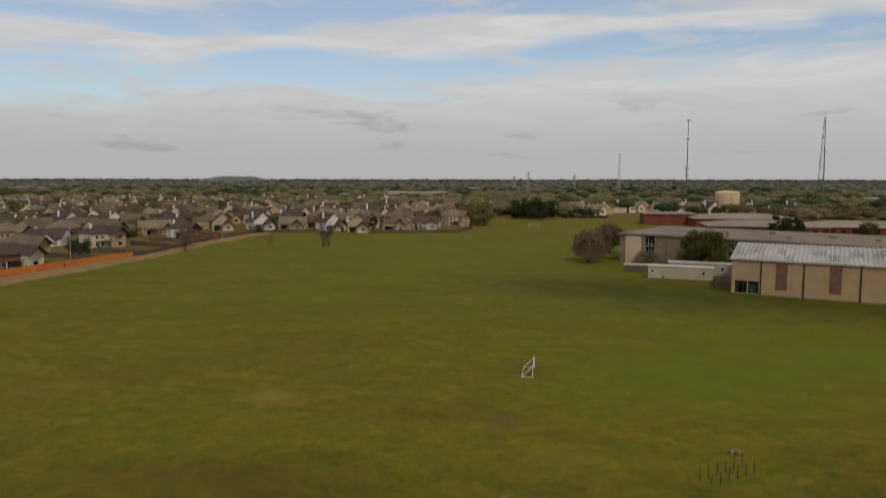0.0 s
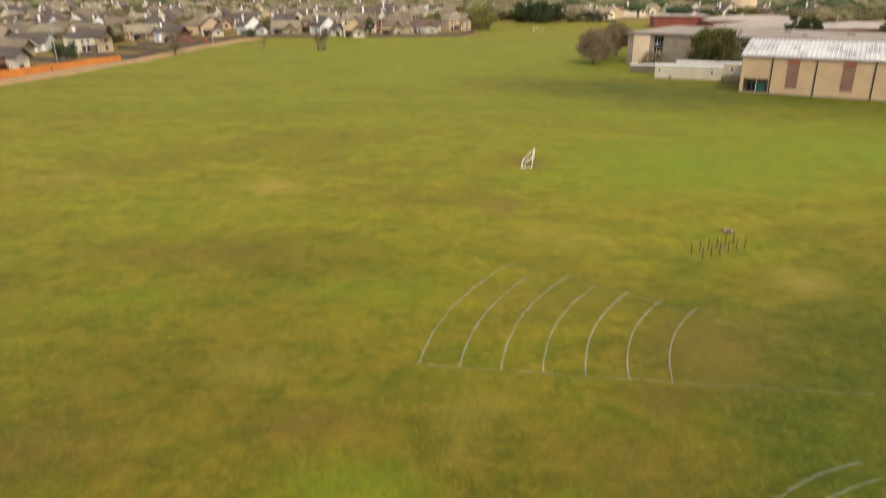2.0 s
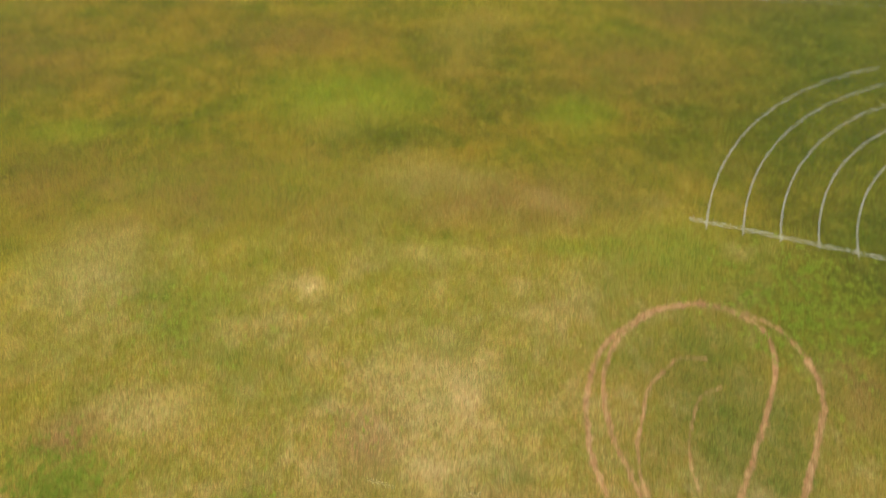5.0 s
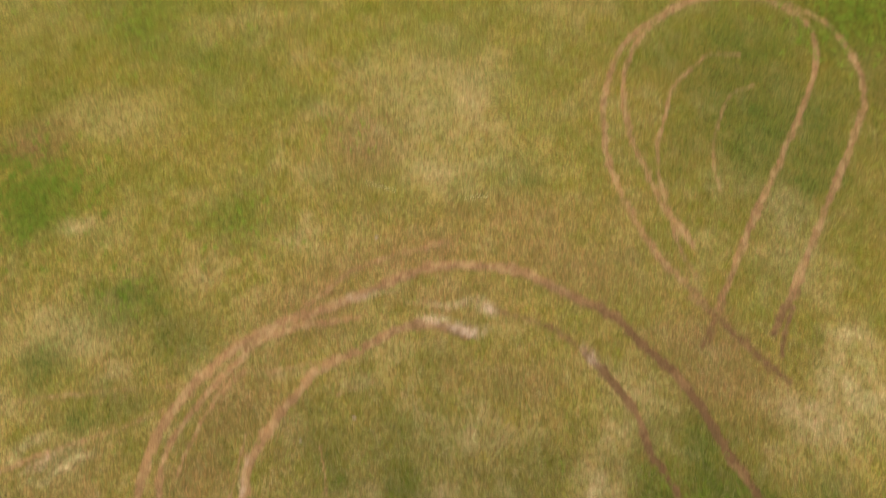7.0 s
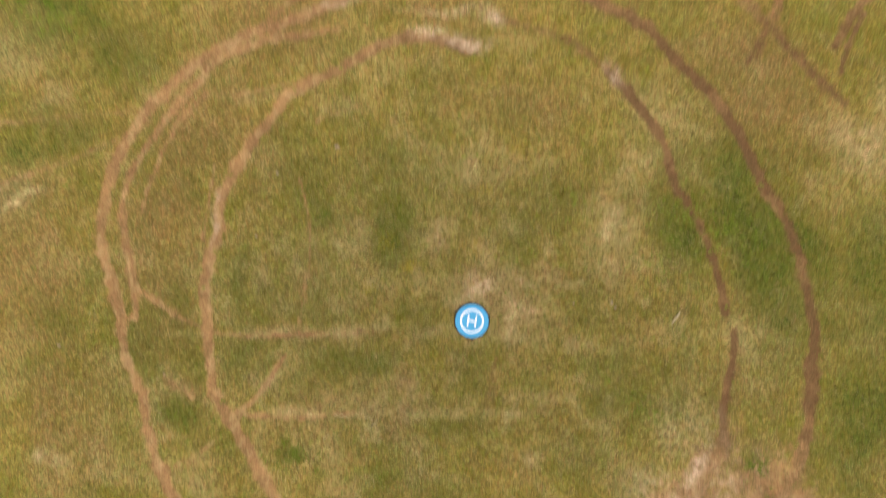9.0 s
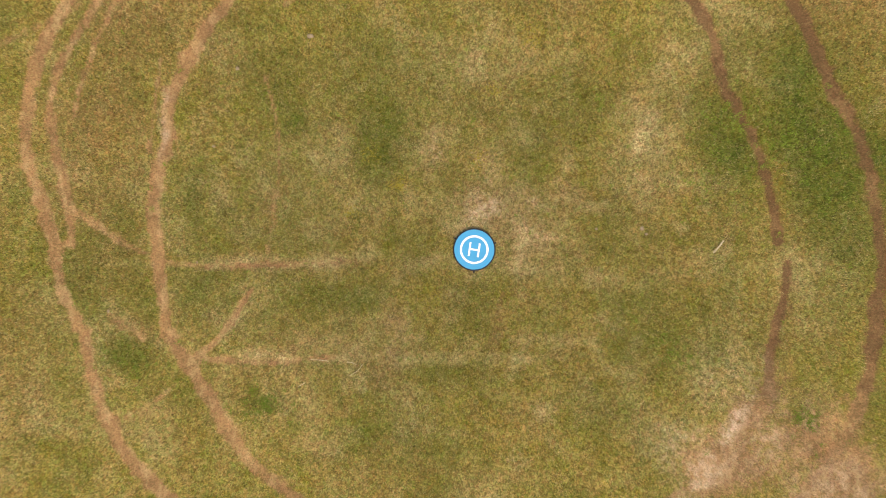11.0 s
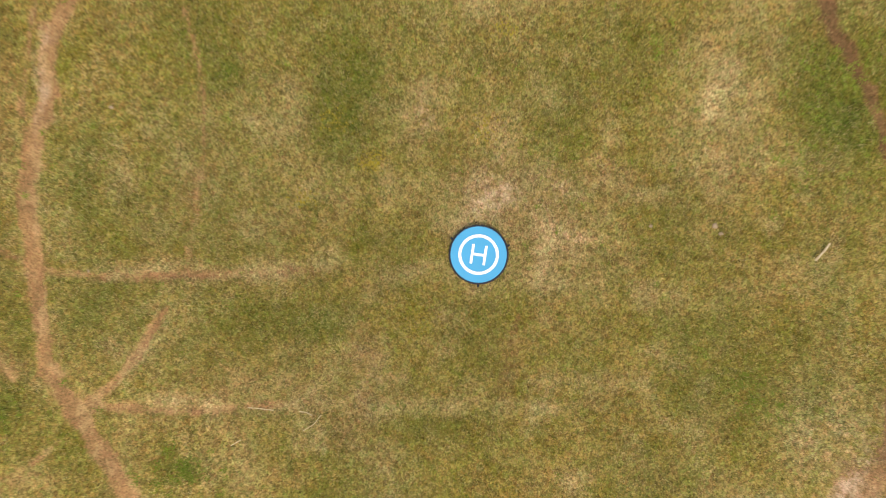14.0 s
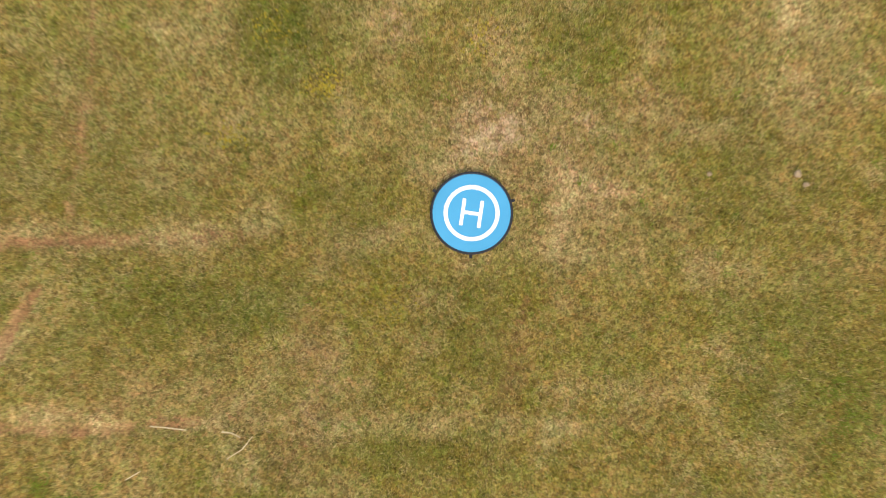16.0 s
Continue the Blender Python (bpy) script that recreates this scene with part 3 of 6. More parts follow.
# Dry, lush and brown patches, each as above: round the pad, along the ring of tracks, by the loop and farther out.
LUSH_PAD = [(4.5, 2.0, 0.57, 1.22, 8, 1), (6.2, 1.9, 0.75, 2.3, 12, 1), (1.0, 1.9, 0.53, 0.52, 0, 0.6), (1.8, 2.7, 0.79, 0.52, 0, 0.5), (-1.7, 1.9, 0.52, 0.78, 0, 0.25),
            (-5.01, 0.9, 0.16, 0.83, -4, 0.6), (-6.22, -2.06, 0.44, 0.27, 0, 0.5), (-3.76, -2.89, 0.35, 0.19, 0, 0.6), (-2.6, -0.91, 0.88, 0.25, 0, 0.55), (3.6, -1.6, 0.97, 0.8, 0, 0.5),
            (6.13, -3.03, 0.35, 0.32, 0, 0.8), (2.2, -2.9, 0.8, 0.54, 0, 0.45), (-0.4, -2.33, 0.53, 0.22, 0, 0.4), (-3.19, 2.14, 0.39, 0.22, 0, 0.5), (-1.9, -3.33, 0.62, 0.31, 0, 0.5),
            (-6.23, 2.8, 0.26, 0.51, 0, 0.35)]
LUSH_RING = [(-9.6, 6.7, 1.53, 0.79, 10, 0.7), (-9.0, 4.0, 0.75, 0.51, 0, 0.5), (-7.7, 6.0, 1.02, 0.52, 20, 0.6), (7.09, 1.9, 0.5, 1.37, 15, 0.7), (8.4, -1.8, 0.73, 0.84, 0, 0.6),
             (8.67, 1.5, 0.5, 1.12, 0, 0.5), (-12.6, 9.9, 0.95, 1.28, 0, 1), (-7.1, 9.4, 0.94, 0.64, 0, 0.9), (-10.0, 7.14, 0.91, 0.46, 0, 0.75), (-11.4, 5.0, 0.58, 0.76, 0, 0.7),
             (-9.8, 3.74, 0.85, 0.29, 8, 0.7), (-7.0, 13.6, 2.02, 1.12, 0, 0.5), (-10.7, 17.6, 1.82, 1.79, 15, 0.7), (-8.1, 15.1, 1.73, 1.1, 0, 0.55), (-6.8, 9.4, 0.84, 0.76, 0, 0.8),
             (-10.1, 7.0, 0.8, 0.52, 0, 0.7)]
LUSH_LOOP = [(8.9, 20.9, 3.84, 1.85, 0, 0.6), (9.0, 12.7, 0.9, 1.33, 0, 0.9), (8.5, 14.0, 2.22, 2.8, 0, 0.45), (1.2, 11.1, 1.05, 0.81, 0, 0.5), (-1.2, 16.2, 1.17, 0.76, 0, 0.4),
             (6.5, 21.1, 1.79, 1.14, 0, 0.8), (13.2, 19.4, 1.94, 1.87, 0, 1), (14.2, 16.6, 1.22, 1.11, -30, 1), (-7.5, 25.1, 6.36, 1.92, 0, 0.45), (-6.6, 32.5, 4.19, 2.36, 0, 0.7),
             (-14.2, 25.0, 1.64, 0.71, 0, 0.6), (-9.8, 59.3, 7.16, 2.63, 0, 0.5), (-31.8, 56.1, 7.97, 3.34, 4, 0.4), (5.6, 30.8, 1.83, 1.91, 0, 0.6), (-19.7, 28.9, 1.81, 0.99, 0, 0.6)]
STRAW_PAD = [(3.1, 2.0, 0.57, 1.5, -8, 0.75), (3.66, 3.5, 0.25, 0.65, 35, 0.6), (0.1, 0.8, 0.66, 0.35, 0, 0.95), (0.9, 0.5, 0.62, 0.53, 0, 0.75), (-1.01, 1.8, 0.48, 0.78, 0, 0.5),
             (-2.5, -1.65, 0.79, 0.36, 0, 0.65), (-1.7, -2.09, 0.62, 0.4, 0, 0.6), (-4.1, -1.2, 0.61, 0.62, 0, 0.4), (-0.4, 3.44, 1.39, 0.43, 0, 0.5), (-3.4, 1.3, 1.31, 1.05, 0, 0.4),
             (4.4, -2.0, 0.62, 0.71, 0, 0.7), (0.8, -0.2, 0.53, 0.13, -5, 0.8), (-1.39, -2.52, 0.36, 0.36, 0, 0.5), (4.3, 4.2, 0.88, 1.02, -20, 0.6), (-2.9, 4.71, 0.63, 0.18, 15, 0.6),
             (-4.8, 5.01, 0.88, 0.16, 6, 0.6)]
STRAW_RING = [(-9.9, 2.68, 0.5, 0.13, 12, 1), (-8.94, -3.09, 0.27, 0.17, -20, 0.8), (8.3, 4.22, 0.75, 0.46, 0, 0.8), (6.0, -0.8, 0.73, 0.72, 0, 0.5), (5.58, 3.25, 0.3, 0.3, 0, 0.7),
              (10.0, 4.8, 0.86, 1.35, 0, 1), (10.2, 6.03, 0.66, 0.47, -20, 1), (8.7, 4.0, 0.71, 0.58, -20, 0.8), (-11.3, 2.94, 0.5, 0.17, 25, 1), (-10.3, 2.34, 0.69, 0.14, 18, 1),
              (-0.6, 12.5, 2.64, 1.95, 0, 0.5), (9.2, 9.8, 0.78, 1.08, 0, 0.7), (9.0, 8.2, 0.97, 1.08, 0, 0.5), (-11.5, 9.23, 0.51, 0.31, 0, 0.7), (-6.3, 18.8, 0.75, 0.73, -40, 0.8),
              (-7.2, 16.9, 1.0, 0.53, 0, 0.5)]
STRAW_LOOP = [(-1.0, 14.3, 2.06, 2.1, 0, 0.4), (-15.9, 20.1, 2.12, 2.17, 0, 0.5), (-10.8, 13.0, 1.83, 0.91, 0, 0.45), (-11.3, 5.9, 1.39, 0.82, 0, 0.4), (-0.9, 11.2, 1.05, 0.82, 0, 0.4),
              (-1.2, 26.2, 1.99, 0.71, 0, 0.8), (-2.2, 20.7, 2.68, 0.8, 0, 0.4), (3.6, 24.0, 0.95, 0.72, -30, 0.6), (11.4, 21.22, 0.67, 0.46, 0, 0.6), (-0.3, 38.3, 1.8, 2.62, 0, 0.65),
              (-6.6, 30.3, 1.84, 1.43, 0, 0.7), (-1.5, 26.1, 2.48, 1.37, 0, 0.7), (-16.3, 45.7, 2.51, 1.62, 0, 0.7), (-19.3, 33.0, 0.83, 0.7, 0, 0.6)]
STRAW_FAR = [(-28.1, 93.6, 1.98, 2.66, 0, 0.9), (31.5, 62.5, 2.84, 3.3, 0, 0.9), (18.1, 49.5, 3.88, 5.0, -10, 0.6), (23.1, 54.3, 3.7, 3.5, -10, 0.5), (-27.4, 41.6, 2.37, 1.7, 0, 0.4),
             (1.2, 41.1, 2.28, 1.45, 0, 0.5), (10.0, 73.8, 5.44, 3.74, -10, 0.4)]
BROWN_PAD = [(-6.4, 2.3, 0.61, 1.3, 0, 0.5), (-1.54, -1.47, 0.22, 0.44, 0, 0.7), (-1.53, -2.1, 0.25, 0.32, 0, 0.7), (0.31, -1.37, 0.12, 0.41, -12, 0.7), (-3.61, 0.66, 0.09, 0.28, -8, 0.8),
             (0.11, 0.94, 0.44, 0.37, 0, 0.6), (0.8, 0.39, 0.56, 0.44, 0, 0.6), (1.55, 1.03, 0.38, 0.25, 0, 0.5), (-3.7, -0.28, 1.25, 0.16, 0, 0.6), (4.37, 3.17, 0.35, 0.43, 0, 0.4),
             (-3.61, 0.7, 0.12, 0.53, -5, 0.6), (0.36, -1.4, 0.13, 0.53, -12, 0.7), (-6.0, -1.53, 0.53, 0.18, -25, 0.6), (5.54, -1.2, 0.36, 0.8, 0, 0.6), (-1.8, -1.82, 1.23, 0.22, 0, 0.5)]
BROWN_RING = [(2.5, 8.3, 2.76, 1.02, -15, 0.7), (-1.8, 8.3, 2.3, 0.76, 10, 0.8), (-4.4, 6.8, 1.64, 1.12, 35, 0.7), (-6.0, 4.6, 0.86, 1.78, -20, 0.7), (-7.0, 1.9, 0.82, 1.61, -10, 0.6),
              (-0.5, 7.1, 2.26, 0.81, 0, 0.5), (6.4, 5.4, 1.74, 1.37, -20, 0.7), (-10.4, 1.2, 1.48, 0.93, 0, 0.7), (-13.1, 12.3, 0.99, 0.8, 0, 0.8), (-9.6, 1.0, 0.99, 1.97, 0, 0.6),
              (-8.8, -1.9, 1.09, 1.31, 0, 0.6), (6.2, 5.0, 1.14, 1.16, -30, 0.6), (-5.2, 3.8, 1.0, 1.15, 0, 0.5), (-6.8, 1.0, 0.62, 1.48, 0, 0.5), (0.8, 4.9, 1.76, 0.52, 0, 0.4)]
BROWN_FAR = [(-13.4, 11.9, 1.29, 0.68, 0, 0.9), (-3.3, 12.1, 1.1, 1.29, -45, 0.6), (14.0, 14.4, 0.96, 1.51, 0, 0.6), (1.2, 9.7, 2.75, 0.76, 0, 0.5), (-11.4, 24.8, 8.09, 3.03, 0, 0.6),
             (-18.9, 24.5, 3.79, 3.23, 0, 0.6), (2.0, 24.2, 5.21, 2.07, 0, 0.7), (-25.4, 35.5, 5.26, 3.41, 0, 0.5), (12.7, 42.2, 2.3, 2.3, 0, 0.7), (9.2, 35.6, 4.39, 2.96, 0, 0.5),
             (3.7, 84.5, 2.05, 2.83, 0, 1), (8.2, 108.6, 3.06, 3.66, 0, 0.9), (8.3, 58.5, 7.97, 3.81, 0, 0.5), (-28.9, 67.5, 15.02, 3.48, 0, 0.4), (-10.6, 38.6, 4.4, 2.05, 0, 0.6),
             (18.0, 49.1, 5.14, 6.93, 0, 0.5)]
FAR_STRAW = [(3.9, 24.1, 1.4, 0.7, -20, 0.3), (17.9, 50.0, 4.0, 3.5, 0, 0.7), (31.0, 62.0, 3.5, 3.0, 0, 0.7), (-0.3, 36.8, 1.6, 2.2, 0, 0.7), (-16.0, 45.0, 3.0, 2.0, 0, 0.7),
             (-28.0, 93.7, 4.2, 3.2, 0, 1.0), (-58.0, 95.6, 6.0, 4.0, 0, 0.4), (4.0, 85.0, 5.0, 3.5, 0, 0.2), (-72.0, 168.0, 14.0, 4.0, 0, 0.25)]
DARK_TURF_SPOTS = [(60.0, 178.0, 60.0, 26.0, -25, 1.0), (108.0, 152.0, 42.0, 18.0, -22, 0.9), (-5.0, 160.0, 110.0, 3.0, 0, 0.8), (40.0, 52.0, 15.0, 20.0, 0, 0.9), (58.0, 139.0, 7.0, 2.4, -50, 0.8),
               (12.0, 158.0, 46.0, 2.6, -2, 0.7), (15.5, 57.5, 2.6, 1.6, -20, 0.9), (-20.0, 62.0, 30.0, 12.0, 8, 0.55), (72.0, 118.0, 5.0, 2.0, 0, 0.9), (46.0, 240.0, 12.0, 30.0, -20, 0.9), (9.8, 13.0, 5.0, 7.0, 0, 0.6), (14.0, 17.5, 4.5, 7.0, 0, 1.0), (5.8, 2.4, 1.6, 2.6, 20, 0.5)]
FAR_LUSH = [(9.3, 12.6, 2.0, 3.2, 10, 0.5), (13.6, 17.6, 2.6, 2.2, 0, 0.9), (5.4, 21.1, 2.8, 0.7, -10, 0.7), (13.0, 20.3, 2.4, 2.0, 0, 0.7), (24.0, 42.0, 7.0, 8.0, 0, 0.6), (38.0, 50.0, 10.0, 14.0, 0, 0.5),
            (15.4, 57.5, 2.6, 2.0, -20, 0.2), (36.0, 108.0, 24.0, 16.0, 8, 1.0), (64.0, 118.0, 24.0, 16.0, 0, 1.0), (45.0, 190.0, 26.0, 26.0, -30, 0.6), (-60.0, 210.0, 70.0, 30.0, -8, 0.35),
            (12.0, 158.0, 46.0, 2.6, -2, 0.8), (-48.0, 172.0, 42.0, 5.0, 4, 0.7), (58.0, 139.0, 7.0, 2.4, -50, 0.8), (20.0, 260.0, 130.0, 110.0, 0, 0.55), (70.0, 150.0, 60.0, 50.0, 0, 0.6), (-70.0, 158.0, 60.0, 5.0, 3, 0.6)]


def spots(x, y, listed):
    total = np.zeros_like(x)
    for cx, cy, length, width, turn, strength in listed:
        c, s = math.cos(radians(turn)), math.sin(radians(turn))
        u, v = ((x - cx) * c + (y - cy) * s) / length, ((y - cy) * c - (x - cx) * s) / width
        total = np.maximum(total, strength * np.clip(1.35 - np.sqrt(u * u + v * v) * 0.9, 0, 1))
    return total


def field_masks(x, y):
    """Straw, lush and bare-earth masks at places of the field."""
    wobble = fbm(x, y, 0.9)
    sway = 0.35 + 0.03 * np.hypot(x, y - 8)
    wx, wy = x + (fbm(x, y, 1.3) - 0.47) * sway, y + (fbm(y, x, 1.3) - 0.47) * sway
    dirt = np.zeros_like(x)
    close = (x > -16) & (x < 16) & (y > -10) & (y < 30)
    cx, cy = x[close] + (wx - x)[close] * 0.16, y[close] + (wy - y)[close] * 0.16
    bare, ragged, edge = np.zeros_like(cx), fbm(cx, cy, 0.45), fbm(cx, cy, 5.0, 3)
    for strength, half, points in TRACKS:
        line = smooth_line(points)
        (ax, ay), (bx, by) = line.min(0) - 0.6, line.max(0) + 0.6
        some = (cx > ax) & (cx < bx) & (cy > ay) & (cy < by)
        far = distance_to(line, cx[some], cy[some])
        bare[some] = np.maximum(bare[some], strength * np.clip(1.5 - far / half * (0.30 + 1.35 * edge[some]), 0, 1) * np.clip(0.55 + 0.85 * ragged[some], 0, 1.1))
    dirt[close] = bare
    dirt = np.maximum(dirt, spots(wx, wy, BARE_SPOTS) * np.clip(0.4 + wobble, 0, 1))
    big = fbm(x + 40, y, 0.16)
    near = np.clip(1.6 - 0.8 * np.hypot(np.maximum(np.abs(x) - 6, 0) / 9, np.maximum(np.abs(y - 8) - 14, 0) / 9), 0, 1)
    speckle = np.clip(fbm(x + 9, y, 4.0, 3) * 2.4 - 0.25, 0.35, 1.0)
    straw = np.clip(np.maximum(np.maximum(spots(wx, wy, STRAW_PAD) * 0.8, spots(wx, wy, STRAW_RING)) * speckle, spots(wx, wy, STRAW_LOOP + STRAW_FAR + FAR_STRAW)) * np.clip(0.45 + wobble, 0, 1.1) + near * np.clip((wobble - 0.5) * 1.0, 0, 0.2), 0, 1)
    straw = np.maximum(straw, spots(x + (wx - x) * 0.3, y + (wy - y) * 0.3, STRIPES) * np.clip(fbm(x - 5, y, 3.2, 4) * 2.6 - 0.6, 0.15, 1))
    lush = np.clip(np.maximum(spots(wx, wy, LUSH_PAD + LUSH_RING + LUSH_LOOP), spots(wx, wy, FAR_LUSH)) * np.clip(0.4 + fbm(x, y, 2.0), 0, 1) + near * np.clip((big - 0.5) * 1.8, 0, 0.5) + near * np.clip((24 - y) / 6, 0, 1) * np.clip((fbm(x + 60, y, 1.1, 5) - 0.50) * 2.4, 0, 0.3), 0, 1)
    worn = np.clip(1.55 - np.hypot(x / 24, (y - 2) / 18) + (big - 0.47) * 1.2, 0, 1)
    right = np.clip((x - 6 - 6 * big) / 9, 0, 1) * np.clip(1.9 - y / 42, 0, 1) * np.clip((y - 4) / 8, 0, 1)
    # The dense mask darkens the turf colour, mainly in a band near y 20 to 70.
    dense = np.clip(1.15 - np.maximum(y - 28, 0) / 38, 0, 1) * np.clip((y - 18.5) / 11, 0, 1) * 0.95 + right
    dense = np.maximum(dense, spots(wx, wy, DARK_TURF_SPOTS))
    dense = np.clip(dense * np.clip(0.45 + 1.1 * fbm(x, y, 0.11, 3), 0, 1.2), 0, 1)
    rich_and_shade = np.clip(np.maximum(right * 1.1, spots(wx, wy, DARK_TURF_SPOTS[:2]) * 1.1) * (0.5 + fbm(x, y, 0.2, 3)), 0, 1)
    side = np.where(y < 345, np.interp(y, (130, 172, 192, 246, 330), (-160, -141, -134, -125, -121)), np.where(y < 372, -110.0, 2.0))
    estate = (x < side) & (y > 150) | (y > 505)
    worn = np.where(estate, 0.9, worn)
    straw = np.where(estate, 0.1, straw * (1 - 0.6 * dense))
    dense = np.where(estate, 0.85, dense)
    lush = np.where(estate, 0.0, lush)
    sand = spots(wx, wy, SAND_SPOTS) * np.clip(fbm(x, y, 3.6, 4) * 2.8 - 0.45, 0, 1)
    # Beyond y 640 the shade under the woods is painted into the ground colour.
    dense, rich_and_shade = np.where(y > 640, 1.0, dense), np.where(y > 640, 0.75, np.where(estate, 0, rich_and_shade))
    brown = spots(wx, wy, BROWN_PAD + BROWN_RING + BROWN_FAR) * np.clip(0.35 + 1.3 * fbm(x + 31, y, 1.7, 4), 0, 1)
    brown = np.where(estate, np.where(y > 640, 0.0, 0.55), brown)
    return straw, lush, dirt, worn, sand, dense, rich_and_shade, brown


def axis(lo, hi, step, growth, limit_lo, limit_hi):
    """Grid lines: even from lo to hi, then ever wider."""
    mids = list(np.arange(lo, hi, step))
    up, down, s = [hi], [], step
    while up[-1] < limit_hi:
        s *= growth
        up.append(up[-1] + s)
    s, at = step, lo
    while at > limit_lo:
        s *= growth
        at -= s
        down.append(at)
    return np.array(down[::-1] + mids + up)


GRID = {}


def build_ground():
    xs, ys = axis(-13, 13, 0.07, 1.045, -6000, 6000), axis(-7, 20, 0.07, 1.045, -3000, 7000)
    gx, gy = np.meshgrid(xs, ys)
    x, y = gx.ravel(), gy.ravel()
    masks = dict(zip(("straw", "lush", "dirt", "worn", "sand", "dense", "rich_and_shade", "brown"), field_masks(x, y)))
    z = (fbm(x, y, 0.8) - 0.5) * 0.05 - masks["dirt"] * 0.035
    z[(np.abs(x) > 120) | (y > 300)] = 0
    w, h = len(xs), len(ys)
    GRID.update(x=xs, y=ys, z=z.reshape(h, w), **{k: v.reshape(h, w) for k, v in masks.items()})
    a = (np.arange(h - 1)[:, None] * w + np.arange(w - 1)[None]).ravel()
    faces = np.stack([a, a + 1, a + w + 1, a + w], 1).ravel()
    mesh = mesh_from("ground", np.stack([x, y, z], 1), faces, 4, FIELD)
    for name, values in masks.items():
        mesh.attributes.new(name, "FLOAT", "POINT").data.foreach_set("value", values.astype(np.float32))
    mesh.polygons.foreach_set("use_smooth", np.ones(len(mesh.polygons), bool))
    return tagged(new("ground", mesh), "worn olive-green school field with straw and tyre tracks", "field", kind="structure")


def on_ground(name, x, y):
    """A mask or the height of the ground at places, between its grid lines."""
    i, j = np.searchsorted(GRID["x"], x) - 1, np.searchsorted(GRID["y"], y) - 1
    u = (x - GRID["x"][i]) / (GRID["x"][i + 1] - GRID["x"][i])
    v = (y - GRID["y"][j]) / (GRID["y"][j + 1] - GRID["y"][j])
    m = GRID[name]
    return (m[j, i] * (1 - u) + m[j, i + 1] * u) * (1 - v) + (m[j + 1, i] * (1 - u) + m[j + 1, i + 1] * u) * v


build_ground()

# ---- painted throwing sectors ----


def ribbon(bm, line, width, z):
    left, right = [], []
    for k, p in enumerate(line):
        ahead = (line[min(k + 1, len(line) - 1)] - line[max(k - 1, 0)]).normalized()
        side = Vector((-ahead.y, ahead.x)) * width / 2
        left.append(bm.verts.new((p.x + side.x, p.y + side.y, z)))
        right.append(bm.verts.new((p.x - side.x, p.y - side.y, z)))
    for k in range(len(line) - 1):
        bm.faces.new((left[k], right[k], right[k + 1], left[k + 1]))


def arc_line(centre, radius, from_deg, to_deg, steps=48):
    c = Vector(centre)
    return [c + radius * Vector((math.cos(radians(a)), math.sin(radians(a)))) for a in np.linspace(from_deg, to_deg, steps)]


def painted(name, line, width, material, parent, z=0.03):
    bm = bmesh.new()
    ribbon(bm, line, width, z)
    return part(name, bm, material, parent)


discus = thing("discus_sector_marking", pose(0, 0, 0), "curved white distance lines painted on the turf", "field marking", kind="structure")
DISCUS = Vector((35.6, 42.5))
for k in range(7):
    painted("arc_line", arc_line(DISCUS, 39.5 - 3.035 * k, 174.8, 142.6 - 0.6 * k), 0.11, CHALK, discus)
painted("sector_line", [DISCUS + 40.2 * s * Vector((math.cos(radians(174.8)), math.sin(radians(174.8)))) for s in (1, 0.8, 0.6, 0.4, 0.2)], 0.10, CHALK_GHOST, discus)
painted("sector_line", [DISCUS + 39.5 * s * Vector((math.cos(radians(142.4)), math.sin(radians(142.4)))) for s in (1, 0.8, 0.6, 0.45, 0.3)], 0.10, CHALK_GHOST, discus)
shot = thing("shot_put_sector_marking", pose(0, 0, 0), "bright white arcs painted close together on the turf", "field marking", kind="structure")
SHOT = Vector((29.1, 17.4))
for k in range(6):
    painted("arc_line", arc_line(SHOT, 19.45 - 1.524 * k, 164.6, 108), 0.105, CHALK_SHOT, shot)
painted("sector_line", [SHOT + 20.2 * s * Vector((math.cos(radians(163.4)), math.sin(radians(163.4)))) for s in (1, 0.8, 0.6, 0.4, 0.2)], 0.13, CHALK_FAINT, shot)

# ---- landing pad ----


def disc(bm, r, z0, z1, steps=64, inner=0.0):
    rings = [(r, z0), (r, z1)] + ([(inner, z1), (inner, z0)] if inner else [])
    loops = [[bm.verts.new((rad * math.cos(2 * math.pi * k / steps), rad * math.sin(2 * math.pi * k / steps), z)) for k in range(steps)] for rad, z in rings]
    for a, b in zip(loops, loops[1:] + (loops[:1] if inner else [])):
        for k in range(steps):
            bm.faces.new((a[k], a[(k + 1) % steps], b[(k + 1) % steps], b[k]))
    if not inner:
        bm.faces.new(loops[1])
        bm.faces.new(loops[0][::-1])


